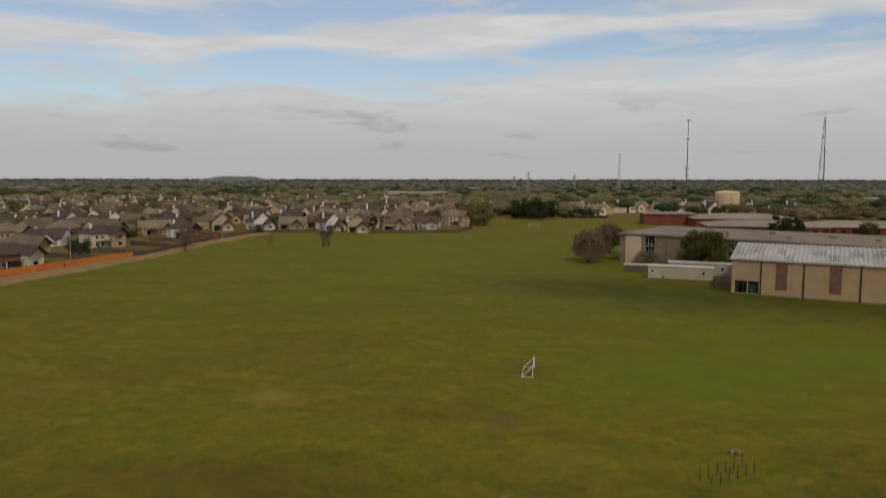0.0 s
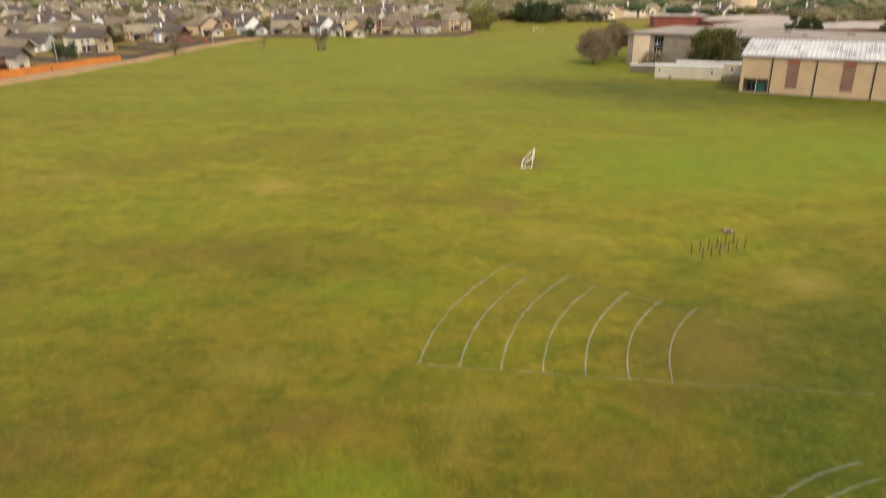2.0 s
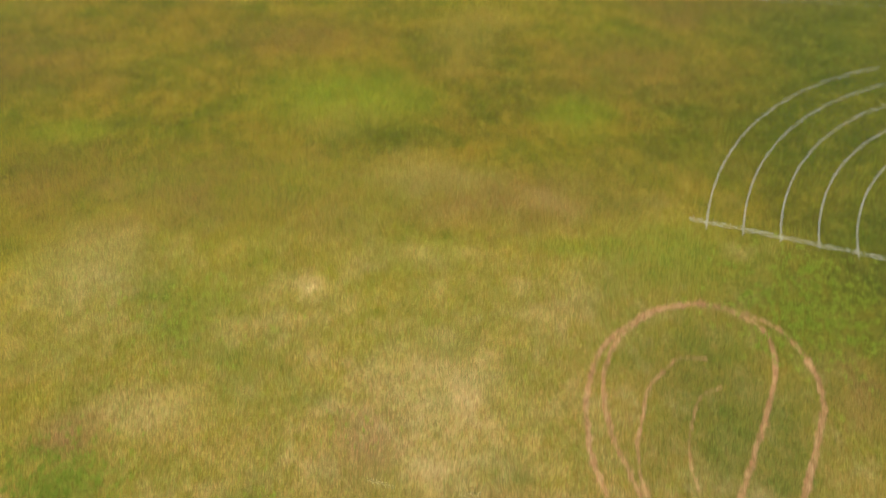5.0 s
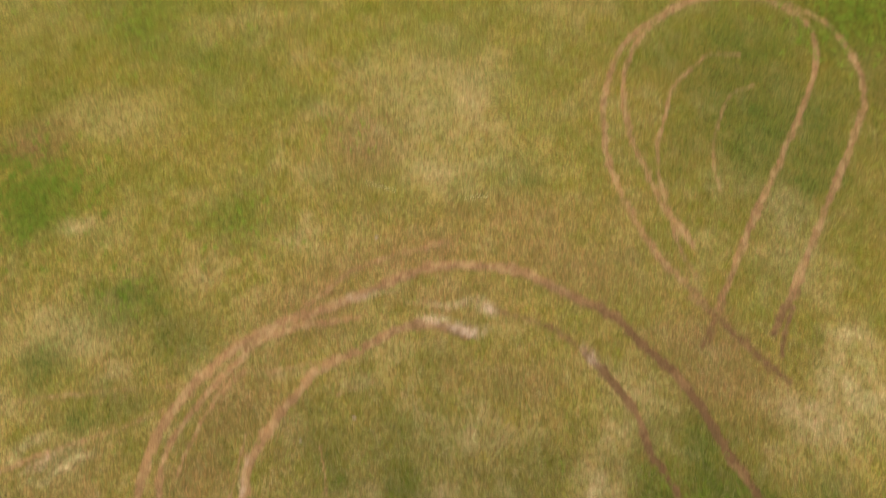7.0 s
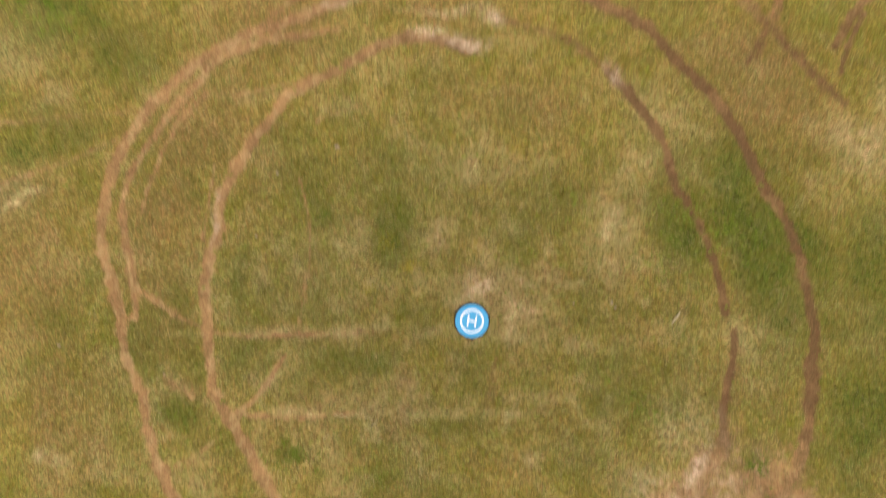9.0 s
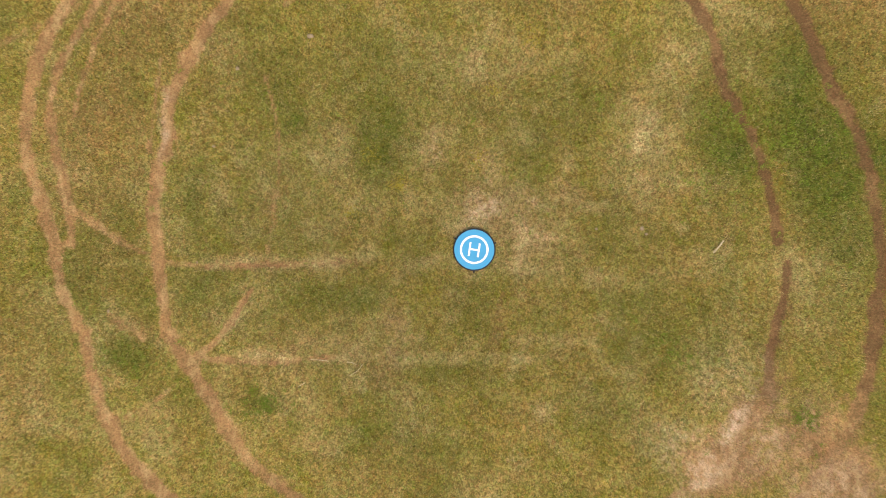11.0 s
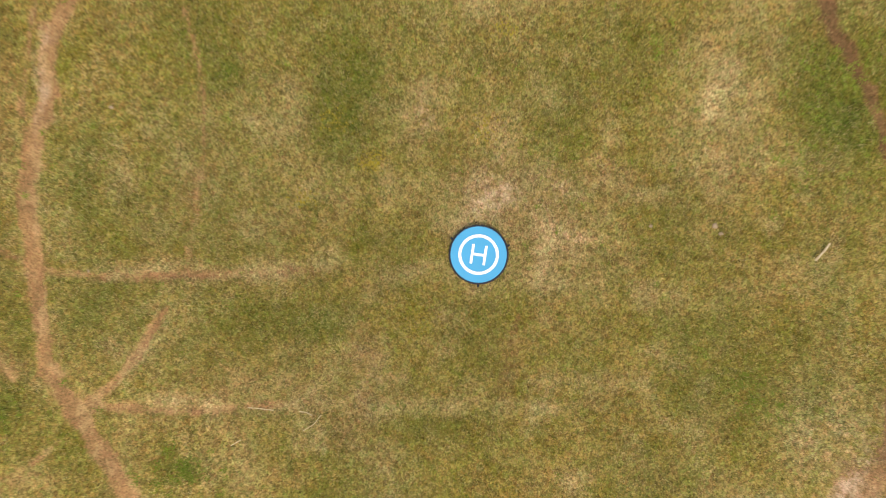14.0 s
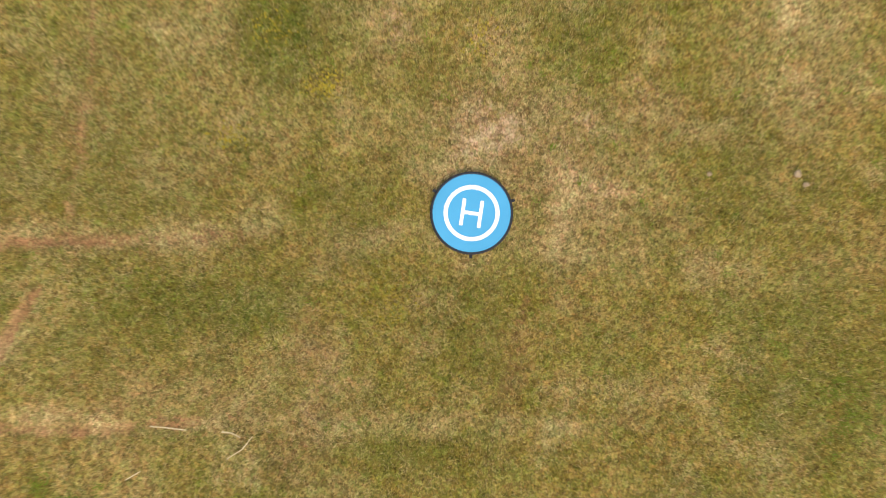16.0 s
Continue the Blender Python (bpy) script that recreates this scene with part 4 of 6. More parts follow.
def build_pad():
    pad = thing("landing_pad", pose(0, 0, 0.035, 0.8, -0.6, -7.5), "round blue fabric drone pad with white ring, lying on grass", "landing pad")
    bm = bmesh.new()
    disc(bm, 0.368, 0.0, 0.012)
    part("mat", bm, PAD_BLUE, pad)
    bm = bmesh.new()
    steps, ring = 96, []
    for k in range(steps):
        a = 2 * math.pi * k / steps
        loop = []
        for j in range(6):
            b = 2 * math.pi * j / 6
            r = 0.371 + 0.013 * math.cos(b)
            loop.append(bm.verts.new((r * math.cos(a), r * math.sin(a), 0.009 + 0.009 * math.sin(b))))
        ring.append(loop)
    for k in range(steps):
        for j in range(6):
            bm.faces.new((ring[k][j], ring[(k + 1) % steps][j], ring[(k + 1) % steps][(j + 1) % 6], ring[k][(j + 1) % 6]))
    part("rim", bm, PAD_BLACK, pad, "black sewn edge", smooth=True)
    bm = bmesh.new()
    disc(bm, 0.259, 0.0122, 0.0142, 80, inner=0.221)
    part("ring", bm, PAD_WHITE, pad, "white printed circle")
    bm = bmesh.new()
    for x in (-0.083, 0.083):
        box(bm, x, 0, 0.0132, 0.033, 0.250, 0.002)
    box(bm, 0, 0, 0.0134, 0.134, 0.032, 0.002)
    part("letter_h", bm, PAD_WHITE, pad, "white letter H")
    for deg in (150, 270, 18):
        a = radians(deg + 7.5)
        bm = bmesh.new()
        c, s = math.cos(a), math.sin(a)
        box(bm, 0.392 * c, 0.392 * s, 0.006, 0.05, 0.028, 0.006, deg + 7.5)
        tube(bm, (0.41 * c, 0.41 * s, -0.05), (0.41 * c, 0.41 * s, 0.03), 0.006, 0.008)
        part("tether_loop", bm, PAD_BLACK, pad, "black stake loop")


build_pad()

# ---- football goals ----


def build_goal(m, length, high, deep, label):
    goal = thing("football_goal", m, label, "goal", "football goals")
    r = 0.05
    for x in (-length / 2, length / 2):
        for name, p, q in (("post", (x, 0, 0), (x, 0, high)), ("back_stay", (x, 0, high - r), (x, -deep, r)), ("ground_bar", (x, 0, r), (x, -deep, r))):
            bm = bmesh.new()
            tube(bm, p, q, r if name == "post" else r * 0.85)
            part(name, bm, WHITE_METAL, goal)
    for name, y, z in (("crossbar", 0, high - r), ("rear_bar", -deep, r)):
        bm = bmesh.new()
        tube(bm, (-length / 2, y, z), (length / 2, y, z), r)
        part(name, bm, WHITE_METAL, goal)
    return goal


build_goal(pose(9.25, 107.5, 0, 0, 0, -97.5), 5.4, 1.8, 1.65, "white steel football goal frame without a net")
build_goal(pose(35.4, 416.6, 0, 0, 0, 185), 6.0, 2.0, 1.6, "distant white football goal on the far turf")

# ---- agility rope trainer and sled ----


def build_trainer():
    rope = thing("agility_rope_trainer", pose(23.05, 69.05, 0, 0, 0, 30.5), "two rows of thin black steel posts on the grass", "training frame")
    for row in (-0.75, 0.75):
        for k in range(6):
            bm = bmesh.new()
            x = 0.05 + k * 1.24
            tube(bm, (x, row, 0), (x, row, 1.2), 0.038, 0.032)
            tube(bm, (x, row, 0), (x, row, 0.03), 0.10, 0.10)
            part("post", bm, BLACK_METAL, rope)
    for k in range(5):
        for flip in (-1, 1):
            bm = bmesh.new()
            x = 0.05 + k * 1.24
            tube(bm, (x, -0.75 * flip, 0.42), (x + 1.24, 0.75 * flip, 0.42), 0.010, sides=5)
            part("rope", bm, BLACK_METAL, rope, "dark taut rope")
    sled = thing("blocking_sled", pose(28.7, 76.5, 0, 0, 0, 8), "small brown padded training sled with pale ends", "training sled")
    bm = bmesh.new()
    for y in (-0.5, 0.5):
        box(bm, 0, y, 0.06, 1.5, 0.10, 0.10)
    box(bm, 0, 0, 0.1, 0.1, 1.0, 0.08)
    part("skid", bm, BROWN_SHED, sled)
    box_part("pad", GYM_LOUVRE, sled, 0, 0, 0.30, 0.62, 0.45, 0.36, "brown vinyl pad", 0.05)
    for x in (-0.5, 0.5):
        box_part("end_board", TRAILER, sled, x * 0.76, 0, 0.24, 0.09, 0.36, 0.30, "pale end board", 0.02)


build_trainer()

# ---- gym ----


def build_gym():
    gym = thing("gym_building", pose(66.8, 184.5, 0, 0, 0, -27), "tan gymnasium with a ribbed white metal roof and dark downspouts", "gym")
    L, deep, eave, ridge, mid = 62.0, 30.0, 9.1, 12.0, 15.0
    # front wall with an entrance recess, then the other walls
    bm = bmesh.new()
    v = [bm.verts.new((x, 0.0, z)) for x, z in ((0, 0), (0.8, 0), (0.8, 3.5), (6.5, 3.5), (6.5, 0), (L, 0), (L, eave), (0, eave))]
    front = bm.faces.new(v)
    pushed = bmesh.ops.extrude_face_region(bm, geom=[front])["geom"]
    bmesh.ops.translate(bm, vec=(0, 0.4, 0), verts=[g for g in pushed if isinstance(g, bmesh.types.BMVert)])
    part("wall", bm, GYM_WALL, gym)
    box_part("wall", GYM_WALL, gym, L / 2, deep - 0.2, eave / 2, L, 0.4, eave)
    for x in (0.0, L - 0.4):
        bm = bmesh.new()
        ends = [[bm.verts.new((x + o, y, z)) for y, z in ((0.41, 0), (deep - 0.41, 0), (deep - 0.41, eave), (mid, ridge - 0.1), (0.41, eave))] for o in (0.0, 0.4)]
        bm.faces.new(ends[0])
        bm.faces.new(ends[1][::-1])
        for k in range(5):
            bm.faces.new((ends[0][k], ends[1][k], ends[1][(k + 1) % 5], ends[0][(k + 1) % 5]))
        part("wall", bm, GYM_WALL, gym)
    # roof: two ribbed slopes
    bm = bmesh.new()
    for sign, y0 in ((1, -0.5), (-1, deep + 0.5)):
        n = 62
        for k in range(n):
            x0, x1 = -0.5 + k * (L + 1) / n, -0.5 + (k + 1) * (L + 1) / n
            xm = (x0 + x1) / 2
            prof = [(x0, 0.0), (x0 + 0.22 * (x1 - x0), 0.0), (xm - 0.12, 0.16), (xm + 0.12, 0.16), (x1 - 0.22 * (x1 - x0), 0.0), (x1, 0.0)]
            for (xa, za), (xb, zb) in zip(prof, prof[1:]):
                poly(bm, [(xa, y0, eave + za), (xb, y0, eave + zb), (xb, mid, ridge + zb), (xa, mid, ridge + za)])
                poly(bm, [(xa, y0, eave - 0.25), (xb, y0, eave - 0.25), (xb, y0, eave + zb), (xa, y0, eave + za)])
    poly(bm, [(-0.5, -0.5, eave - 0.25), (L + 0.5, -0.5, eave - 0.25), (L + 0.5, mid, ridge - 0.3), (-0.5, mid, ridge - 0.3)])
    roof = part("roof", bm, GYM_ROOF, gym)
    rng = random.Random(8)
    pitch = (L + 1) / 62
    for k in range(62):
        if value_noise(np.array([k * 0.37]), np.array([3.3]))[0] < 0.42:
            continue
        bm = bmesh.new()
        x = -0.5 + (k + 0.5) * pitch
        a = rng.uniform(0.0, 0.45)
        b = min(a + rng.uniform(0.25, 0.75), 0.98)
        for off, wide, z in ((0.0, 0.14, 0.166), (0.5 * pitch, 0.20, 0.006)):
            pts = [(x + off, -0.5 + s * (mid + 0.5), eave + s * (ridge - eave) + z, wide * ww * rng.uniform(0.6, 1.2)) for s, ww in ((a, 0.5), (a + (b - a) * 0.3, 1.0), (a + (b - a) * 0.7, 0.8), (b, 0.15))]
            for (xa, ya, za, wa), (xb, yb, zb, wb) in zip(pts, pts[1:]):
                poly(bm, [(xa - wa, ya, za), (xa + wa, ya, za), (xb + wb, yb, zb), (xb - wb, yb, zb)])
        part("roof_stain", bm, GYM_DARK, roof, "dark weather stain")
    for x in (6.95, 16.7, 28.9, 41.0, 53.0):
        box_part("downspout", SPOUT, gym, x, -0.12, 4.55, 0.28, 0.22, 9.1)
    for x in (11.7, 23.6, 35.5, 47.5):
        panel = box_part("louvre_panel", GYM_LOUVRE, gym, x, -0.03, 4.9, 2.6, 0.10, 6.6, "brown louvred wall panel")
        for k in range(16):
            box_part("slat", GYM_LOUVRE, panel, x, -0.10, 1.95 + k * 0.4, 2.5, 0.05, 0.12)
        box_part("header", GYM_BRICK, gym, x, -0.10, 7.95, 2.7, 0.26, 1.15, "red-brown brick head")
    # entrance recess
    box_part("recess_back", GYM_LOUVRE, gym, 3.65, 2.6, 1.75, 5.9, 0.1, 3.5, "shaded entrance wall")
    for x in (0.75, 6.55):
        box_part("recess_side", GYM_WALL, gym, x, 1.45, 1.75, 0.1, 2.1, 3.5)
    door = box_part("door", GREEN_DOOR, gym, 4.9, 0.42, 1.25, 2.0, 0.08, 2.5, "dark green double door")
    box_part("door_handle", GREY_METAL, door, 4.95, 0.36, 1.1, 0.05, 0.05, 0.4)
    for x in (2.0, 3.2):
        box_part("glass_pane", GLASS, gym, x, 2.5, 1.3, 1.0, 0.06, 2.2)
    box_part("door_post", WHITE_METAL, gym, 3.8, 0.4, 1.7, 0.12, 0.12, 3.4)
    box_part("plinth", CONCRETE, gym, L / 2, -0.05, 0.15, L, 0.25, 0.3)


build_gym()

# ---- concrete classroom block, trailers and sheds ----


def window_into(parent, x, y, z, w, h, facing=-1, bars=2, turn=0.0, frame_mat=None):
    """A framed window on a wall that faces -y (or +y)."""
    bm = bmesh.new()
    m = pose(x, y, z, 0, 0, turn)
    t = 0.09
    for dx in (-w / 2 + t / 2, w / 2 - t / 2):
        box(bm, dx, 0, 0, t, 0.12, h)
    for dz in (-h / 2 + t / 2, h / 2 - t / 2):
        box(bm, 0, 0, dz, w - 2 * t, 0.12, t)
    for k in range(1, bars):
        box(bm, -w / 2 + k * w / bars, 0, 0, t * 0.7, 0.11, h - 2 * t)
    bmesh.ops.transform(bm, matrix=m, verts=bm.verts)
    frame_ob = part("window", bm, frame_mat or FRAME, parent)
    bm = bmesh.new()
    box(bm, 0, 0, 0, w - t, 0.05, h - t)
    bmesh.ops.transform(bm, matrix=m, verts=bm.verts)
    part("pane", bm, GLASS, frame_ob)
    return frame_ob


def build_block():
    block = thing("classroom_block", pose(51.5, 250.0, 0, 0, 0, -35), "long weathered concrete classroom block with a flat gravel roof", "school building")
    L, deep, high = 92.0, 44.0, 9.9
    bm = bmesh.new()
    box(bm, 4.25, 0.2, high / 2, 8.5, 0.4, high)
    box(bm, (12.5 + L) / 2, 0.2, high / 2, L - 12.5, 0.4, high)
    box(bm, L / 2, deep - 0.2, high / 2, L, 0.4, high)
    for x in (0.2, L - 0.2):
        box(bm, x, deep / 2, high / 2, 0.4, deep - 0.8, high)
    for x in (8.7, 12.3):
        box(bm, x, 1.0, high / 2, 0.4, 1.2, high)
    part("wall", bm, CONCRETE, block)
    bm = bmesh.new()
    box(bm, L / 2, deep / 2, high + 0.15, L + 1.2, deep + 1.2, 0.3)
    box(bm, L / 2, deep / 2, high + 0.35, L - 3, deep - 3, 0.12)
    roof = part("roof", bm, CONCRETE_ROOF, block)
    for k, (x, y, s) in enumerate([(30, 16, 1.6), (44, 26, 2.2), (52, 12, 1.4), (63, 22, 2.4), (18, 24, 1.8), (76, 18, 1.6)]):
        box_part("rooftop_unit", CONCRETE, roof, x, y, high + 0.41 + s * 0.2, s * 0.9, s * 0.7, s * 0.4, "small weathered rooftop vent box", 0.05)
    # A paler panel set slightly proud of the front wall's left end.
    box_part("stair_tower", PALE_STUCCO, block, 4.9, -0.12, 4.7, 5.6, 0.26, 9.4, "pale stucco panel")
    for zz in (5.2, 7.9):
        window_into(block, 38.6, -0.03, zz, 3.4, 2.4, bars=4)
    for zz in (1.7, 4.9, 8.1):
        window_into(block, 10.5, 0.9, zz, 3.2, 2.6, bars=3)
    for x in (55.0, 70.0):
        for zz in (4.9, 7.6):
            window_into(block, x, -0.03, zz, 2.6, 2.2, bars=2)
    for x in np.arange(16.5, L - 2, 4.1):
        box_part("panel_rib", CONCRETE, block, float(x), -0.06, high / 2 - 0.2, 0.22, 0.12, high - 0.5)


def build_trailer(m, length, wide, label):
    t = thing("portable_classroom", m, label, "trailer", "portable classrooms")
    box_part("body", TRAILER, t, length / 2, wide / 2, 2.1, length, wide, 2.9, "", 0.04)
    box_part("skirt", TRAILER, t, length / 2, wide / 2, 0.325, length - 0.1, wide - 0.1, 0.65)
    bm = bmesh.new()
    z0, z1 = 3.55, 3.95
    o = 0.25
    a = [(-o, -o, z0), (length + o, -o, z0), (length + o, wide + o, z0), (-o, wide + o, z0), (-o, wide / 2, z1), (length + o, wide / 2, z1)]
    v = [bm.verts.new(p) for p in a]
    for f in ((0, 1, 5, 4), (2, 3, 4, 5), (0, 4, 3), (1, 2, 5), (3, 2, 1, 0)):
        bm.faces.new([v[k] for k in f])
    part("roof", bm, TRAILER_ROOF, t, "pale metal roof")
    window_into(t, 1.3, -0.03, 2.1, 0.8, 0.9, bars=1)
    window_into(t, length - 2.6, -0.03, 2.0, 0.9, 1.1, bars=1)
    for k in range(int(length / 1.2)):
        box_part("batten", TRAILER, t, 0.6 + k * 1.2, -0.02, 2.1, 0.07, 0.05, 2.85)
    box_part("skirt_vent", GLASS, t, length * 0.24, -0.0, 0.35, 0.7, 0.08, 0.4, "dark skirt vent")
    return t


build_block()
build_trailer(pose(52.0, 211.5, 0, 0, 0, -18), 18.2, 4.0, "long cream portable classroom with a pale roof")
build_trailer(pose(60.5, 220.5, 0, 0, 0, -18), 18.2, 4.0, "second cream portable classroom beside a round tree")
shed = thing("storage_shed", pose(47.6, 224.0, 0, 0, 0, -12), "low dark brown storage shed with a pale flat roof", "shed")
box_part("body", BROWN_SHED, shed, 3.6, 1.6, 1.1, 7.2, 3.2, 2.2, "", 0.03)
box_part("roof", TRAILER_ROOF, shed, 3.6, 1.6, 2.27, 7.6, 3.6, 0.14)
for k in range(9):
    box_part("siding_board", BROWN_SHED, shed, 0.4 + k * 0.8, -0.02, 1.1, 0.10, 0.04, 2.1)
RAMP_BOARDS = surface("tan_ramp_boards", (0.26, 0.185, 0.125), (0.20, 0.145, 0.10), 0.6, 0.9, per_object=0.25)
deck = thing("entrance_ramp", pose(68.6, 201.8, 0, 0, 0, -18), "tan wooden ramp with a closed railing beside the trailer", "ramp")
box_part("platform", RAMP_BOARDS, deck, 2.0, 1.2, 0.45, 4.0, 2.4, 0.9)
for k in range(14):
    box_part("rail_board", RAMP_BOARDS, deck, 0.12 + k * 0.29, -0.03, 1.15, 0.24, 0.05, 1.7)


# ---- red-brick school behind ----


def flat_hall(name, m, length, deep, high, wall_mat, roof_mat, label, band=0.5, hip=0.0, windows=0):
    hall = thing(name, m, label, "school building")
    bm = bmesh.new()
    box(bm, length / 2, deep / 2, high / 2, length, deep, high)
    part("wall", bm, wall_mat, hall)
    bm = bmesh.new()
    o = 0.9
    if hip:
        a = [(-o, -o, high), (length + o, -o, high), (length + o, deep + o, high), (-o, deep + o, high), (deep / 2, deep / 2, high + hip), (length - deep / 2, deep / 2, high + hip)]
        v = [bm.verts.new(p) for p in a]
        for f in ((0, 1, 5, 4), (2, 3, 4, 5), (0, 4, 3), (1, 2, 5), (3, 2, 1, 0)):
            bm.faces.new([v[k] for k in f])
    else:
        box(bm, length / 2, deep / 2, high + 0.2, length + 2 * o, deep + 2 * o, band)
    part("roof", bm, roof_mat, hall)
    for k in range(windows):
        x = (k + 0.5) * length / windows
        window_into(hall, x, -0.04, high * 0.52, min(2.4, length / windows * 0.6), high * 0.34, bars=2, frame_mat=SPOUT)
    return hall


flat_hall("school_wing", pose(105.5, 441, 0, 0, 0, -6), 30, 22, 6.6, RED_BRICK, SCHOOL_ROOF, "red brick school wing with a flat grey roof")
flat_hall("school_wing", pose(121.5, 369, 0, 0, 0, -9), 58, 30, 4.4, RED_BRICK, SCHOOL_ROOF, "low red brick wing under a wide grey hipped roof", hip=2.6, windows=12)
flat_hall("school_wing", pose(130.0, 418, 0, 0, 0, -4), 60, 36, 5.2, RED_BRICK, SCHOOL_ROOF, "broad brick school hall with a pale grey roof", hip=2.4, windows=10)
flat_hall("school_wing", pose(168.0, 364, 0, 0, 0, -12), 70, 30, 4.6, RED_BRICK, SCHOOL_ROOF, "long red brick wing with a low grey roof", hip=2.6, windows=14)
flat_hall("school_wing", pose(215.0, 330, 0, 0, 0, -10), 60, 26, 4.6, RED_BRICK, SCHOOL_ROOF, "end wing of red brick with a grey roof", hip=2.4, windows=10)
flat_hall("school_wing", pose(98.0, 352, 0, 0, 0, -10), 20, 12, 3.2, CONCRETE, SCHOOL_ROOF, "low pale annexe with a flat roof")
flat_hall("pavilion", pose(218, 512, 0, 0, 0, -5), 15, 14, 4.6, TRAILER, FRAME, "small pavilion with a white pyramid roof", hip=2.4)
flat_hall("utility_shed", pose(106.5, 341, 0, 0, 0, -10), 5, 4, 2.8, TRAILER, TRAILER_ROOF, "small white utility shed")


def build_tank():
    tank = thing("water_tank", pose(219.5, 622, 0), "tan ground storage water tank with a low domed roof", "water tank")
    bm = bmesh.new()
    bmesh.ops.create_cone(bm, cap_ends=True, segments=48, radius1=10.0, radius2=10.0, depth=15.5, matrix=pose(0, 0, 7.75))
    part("shell", bm, TANK, tank)
    bm = bmesh.new()
    for k in range(4):
        r0, r1, z0, z1 = 10.2 * math.cos(k * 0.38), 10.2 * math.cos((k + 1) * 0.38), 15.5 + 1.7 * math.sin(k * 0.38), 15.5 + 1.7 * math.sin((k + 1) * 0.38)
        bmesh.ops.create_cone(bm, cap_ends=False, segments=48, radius1=r0, radius2=max(r1, 0.05), depth=z1 - z0, matrix=pose(0, 0, (z0 + z1) / 2))
    part("dome", bm, TANK, tank)
    bm = bmesh.new()
    for x in (-0.3, 0.3):
        box(bm, x, -10.12, 8, 0.08, 0.08, 16)
    for k in range(26):
        box(bm, 0, -10.12, 0.6 + k * 0.6, 0.6, 0.05, 0.05)
    part("ladder", bm, GREY_METAL, tank)


build_tank()

# ---- trees ----


def leaf_cloud(name, rng, centres, radii, count, size, material, parent=None):
    """Many small leaf faces in clumps around the given centres."""
    centres, radii = np.array(centres), np.array(radii)
    pick = rng.randint(0, len(centres), count)
    way = rng.normal(size=(count, 3))
    way /= np.linalg.norm(way, axis=1, keepdims=True)
    at = centres[pick] + way * (radii[pick] * rng.uniform(0.45, 1.0, count) ** 0.6)[:, None] * np.array([1, 1, 0.75])
    u = rng.normal(size=(count, 3))
    u /= np.linalg.norm(u, axis=1, keepdims=True)
    v = np.cross(u, rng.normal(size=(count, 3)))
    v /= np.linalg.norm(v, axis=1, keepdims=True) + 1e-9
    s = size * rng.uniform(0.6, 1.4, count)[:, None]
    quad = np.stack([at - u * s, at + v * s * 0.55, at + u * s, at - v * s * 0.55], 1).reshape(-1, 3)
    quad[:, 2] = np.maximum(quad[:, 2], 0.05)
    ob = new(name, mesh_from(name, quad, np.arange(count * 4), 4, material))
    ob.parent = parent
    return ob


def build_tree(seed, high, spread, leaf, leaves, label, bare=False, low=0.25, at=(0, 0), stems=1, squash=1.0, bush=False):
    rng = np.random.RandomState(seed)
    tree = thing("tree", pose(at[0], at[1], 0), label, "tree", "trees")
    bm = bmesh.new()
    r = 0.030 * high / stems ** 0.5
    fork = high * low
    feet = [Vector((0, 0, -0.1))] if stems == 1 else [Vector((math.cos(k * 2.1) * 0.09 * high, math.sin(k * 2.1) * 0.06 * high, -0.1)) for k in range(stems)]
    for f in feet:
        tube(bm, f, (f.x * 1.3, f.y * 1.3, fork), r, r * 0.75)
    centres, radii = [], []
    limbs = 30 if bush else 16 if bare else 13
    for k in range(limbs):
        f = feet[k % stems]
        a = k * 2.4 + rng.uniform(-0.4, 0.4)
        out = spread * rng.uniform(0.25, 0.85)
        up = high * (rng.uniform(0.40, 0.70) if out > spread * 0.6 else rng.uniform(0.65, 0.92))
        if bush:
            up = high * rng.uniform(0.12, 0.85) * (1.0 if out < spread * 0.55 else 0.72)
        start = Vector((f.x * 1.3, f.y * 1.3, fork * rng.uniform(0.7, 1.0)))
        tip = Vector((math.cos(a) * out, math.sin(a) * out * squash, up))
        knee = start.lerp(tip, 0.5) + Vector((0, 0, high * 0.06))
        tube(bm, start, knee, r * 0.5, r * 0.3, 6)
        tube(bm, knee, tip, r * 0.3, r * 0.08, 5)
        for j in range(4 if not bare else 7):
            b = a + rng.uniform(-1.3, 1.3)
            twig = knee.lerp(tip, rng.uniform(0.2, 1.0))
            end = twig + Vector((math.cos(b), math.sin(b) * squash, rng.uniform(-0.1, 0.9))) * spread * 0.26
            tube(bm, twig, end, r * 0.12, r * 0.03, 4)
            centres.append(end)
            radii.append(spread * rng.uniform(0.15, 0.27))
        centres.append(tip)
        radii.append(spread * rng.uniform(0.22, 0.34))
    part("trunk", bm, BARK, tree)
    leaf_cloud("crown", rng, centres, radii, leaves, 0.026 * high if not bare else 0.020 * high, leaf, tree)
    return tree


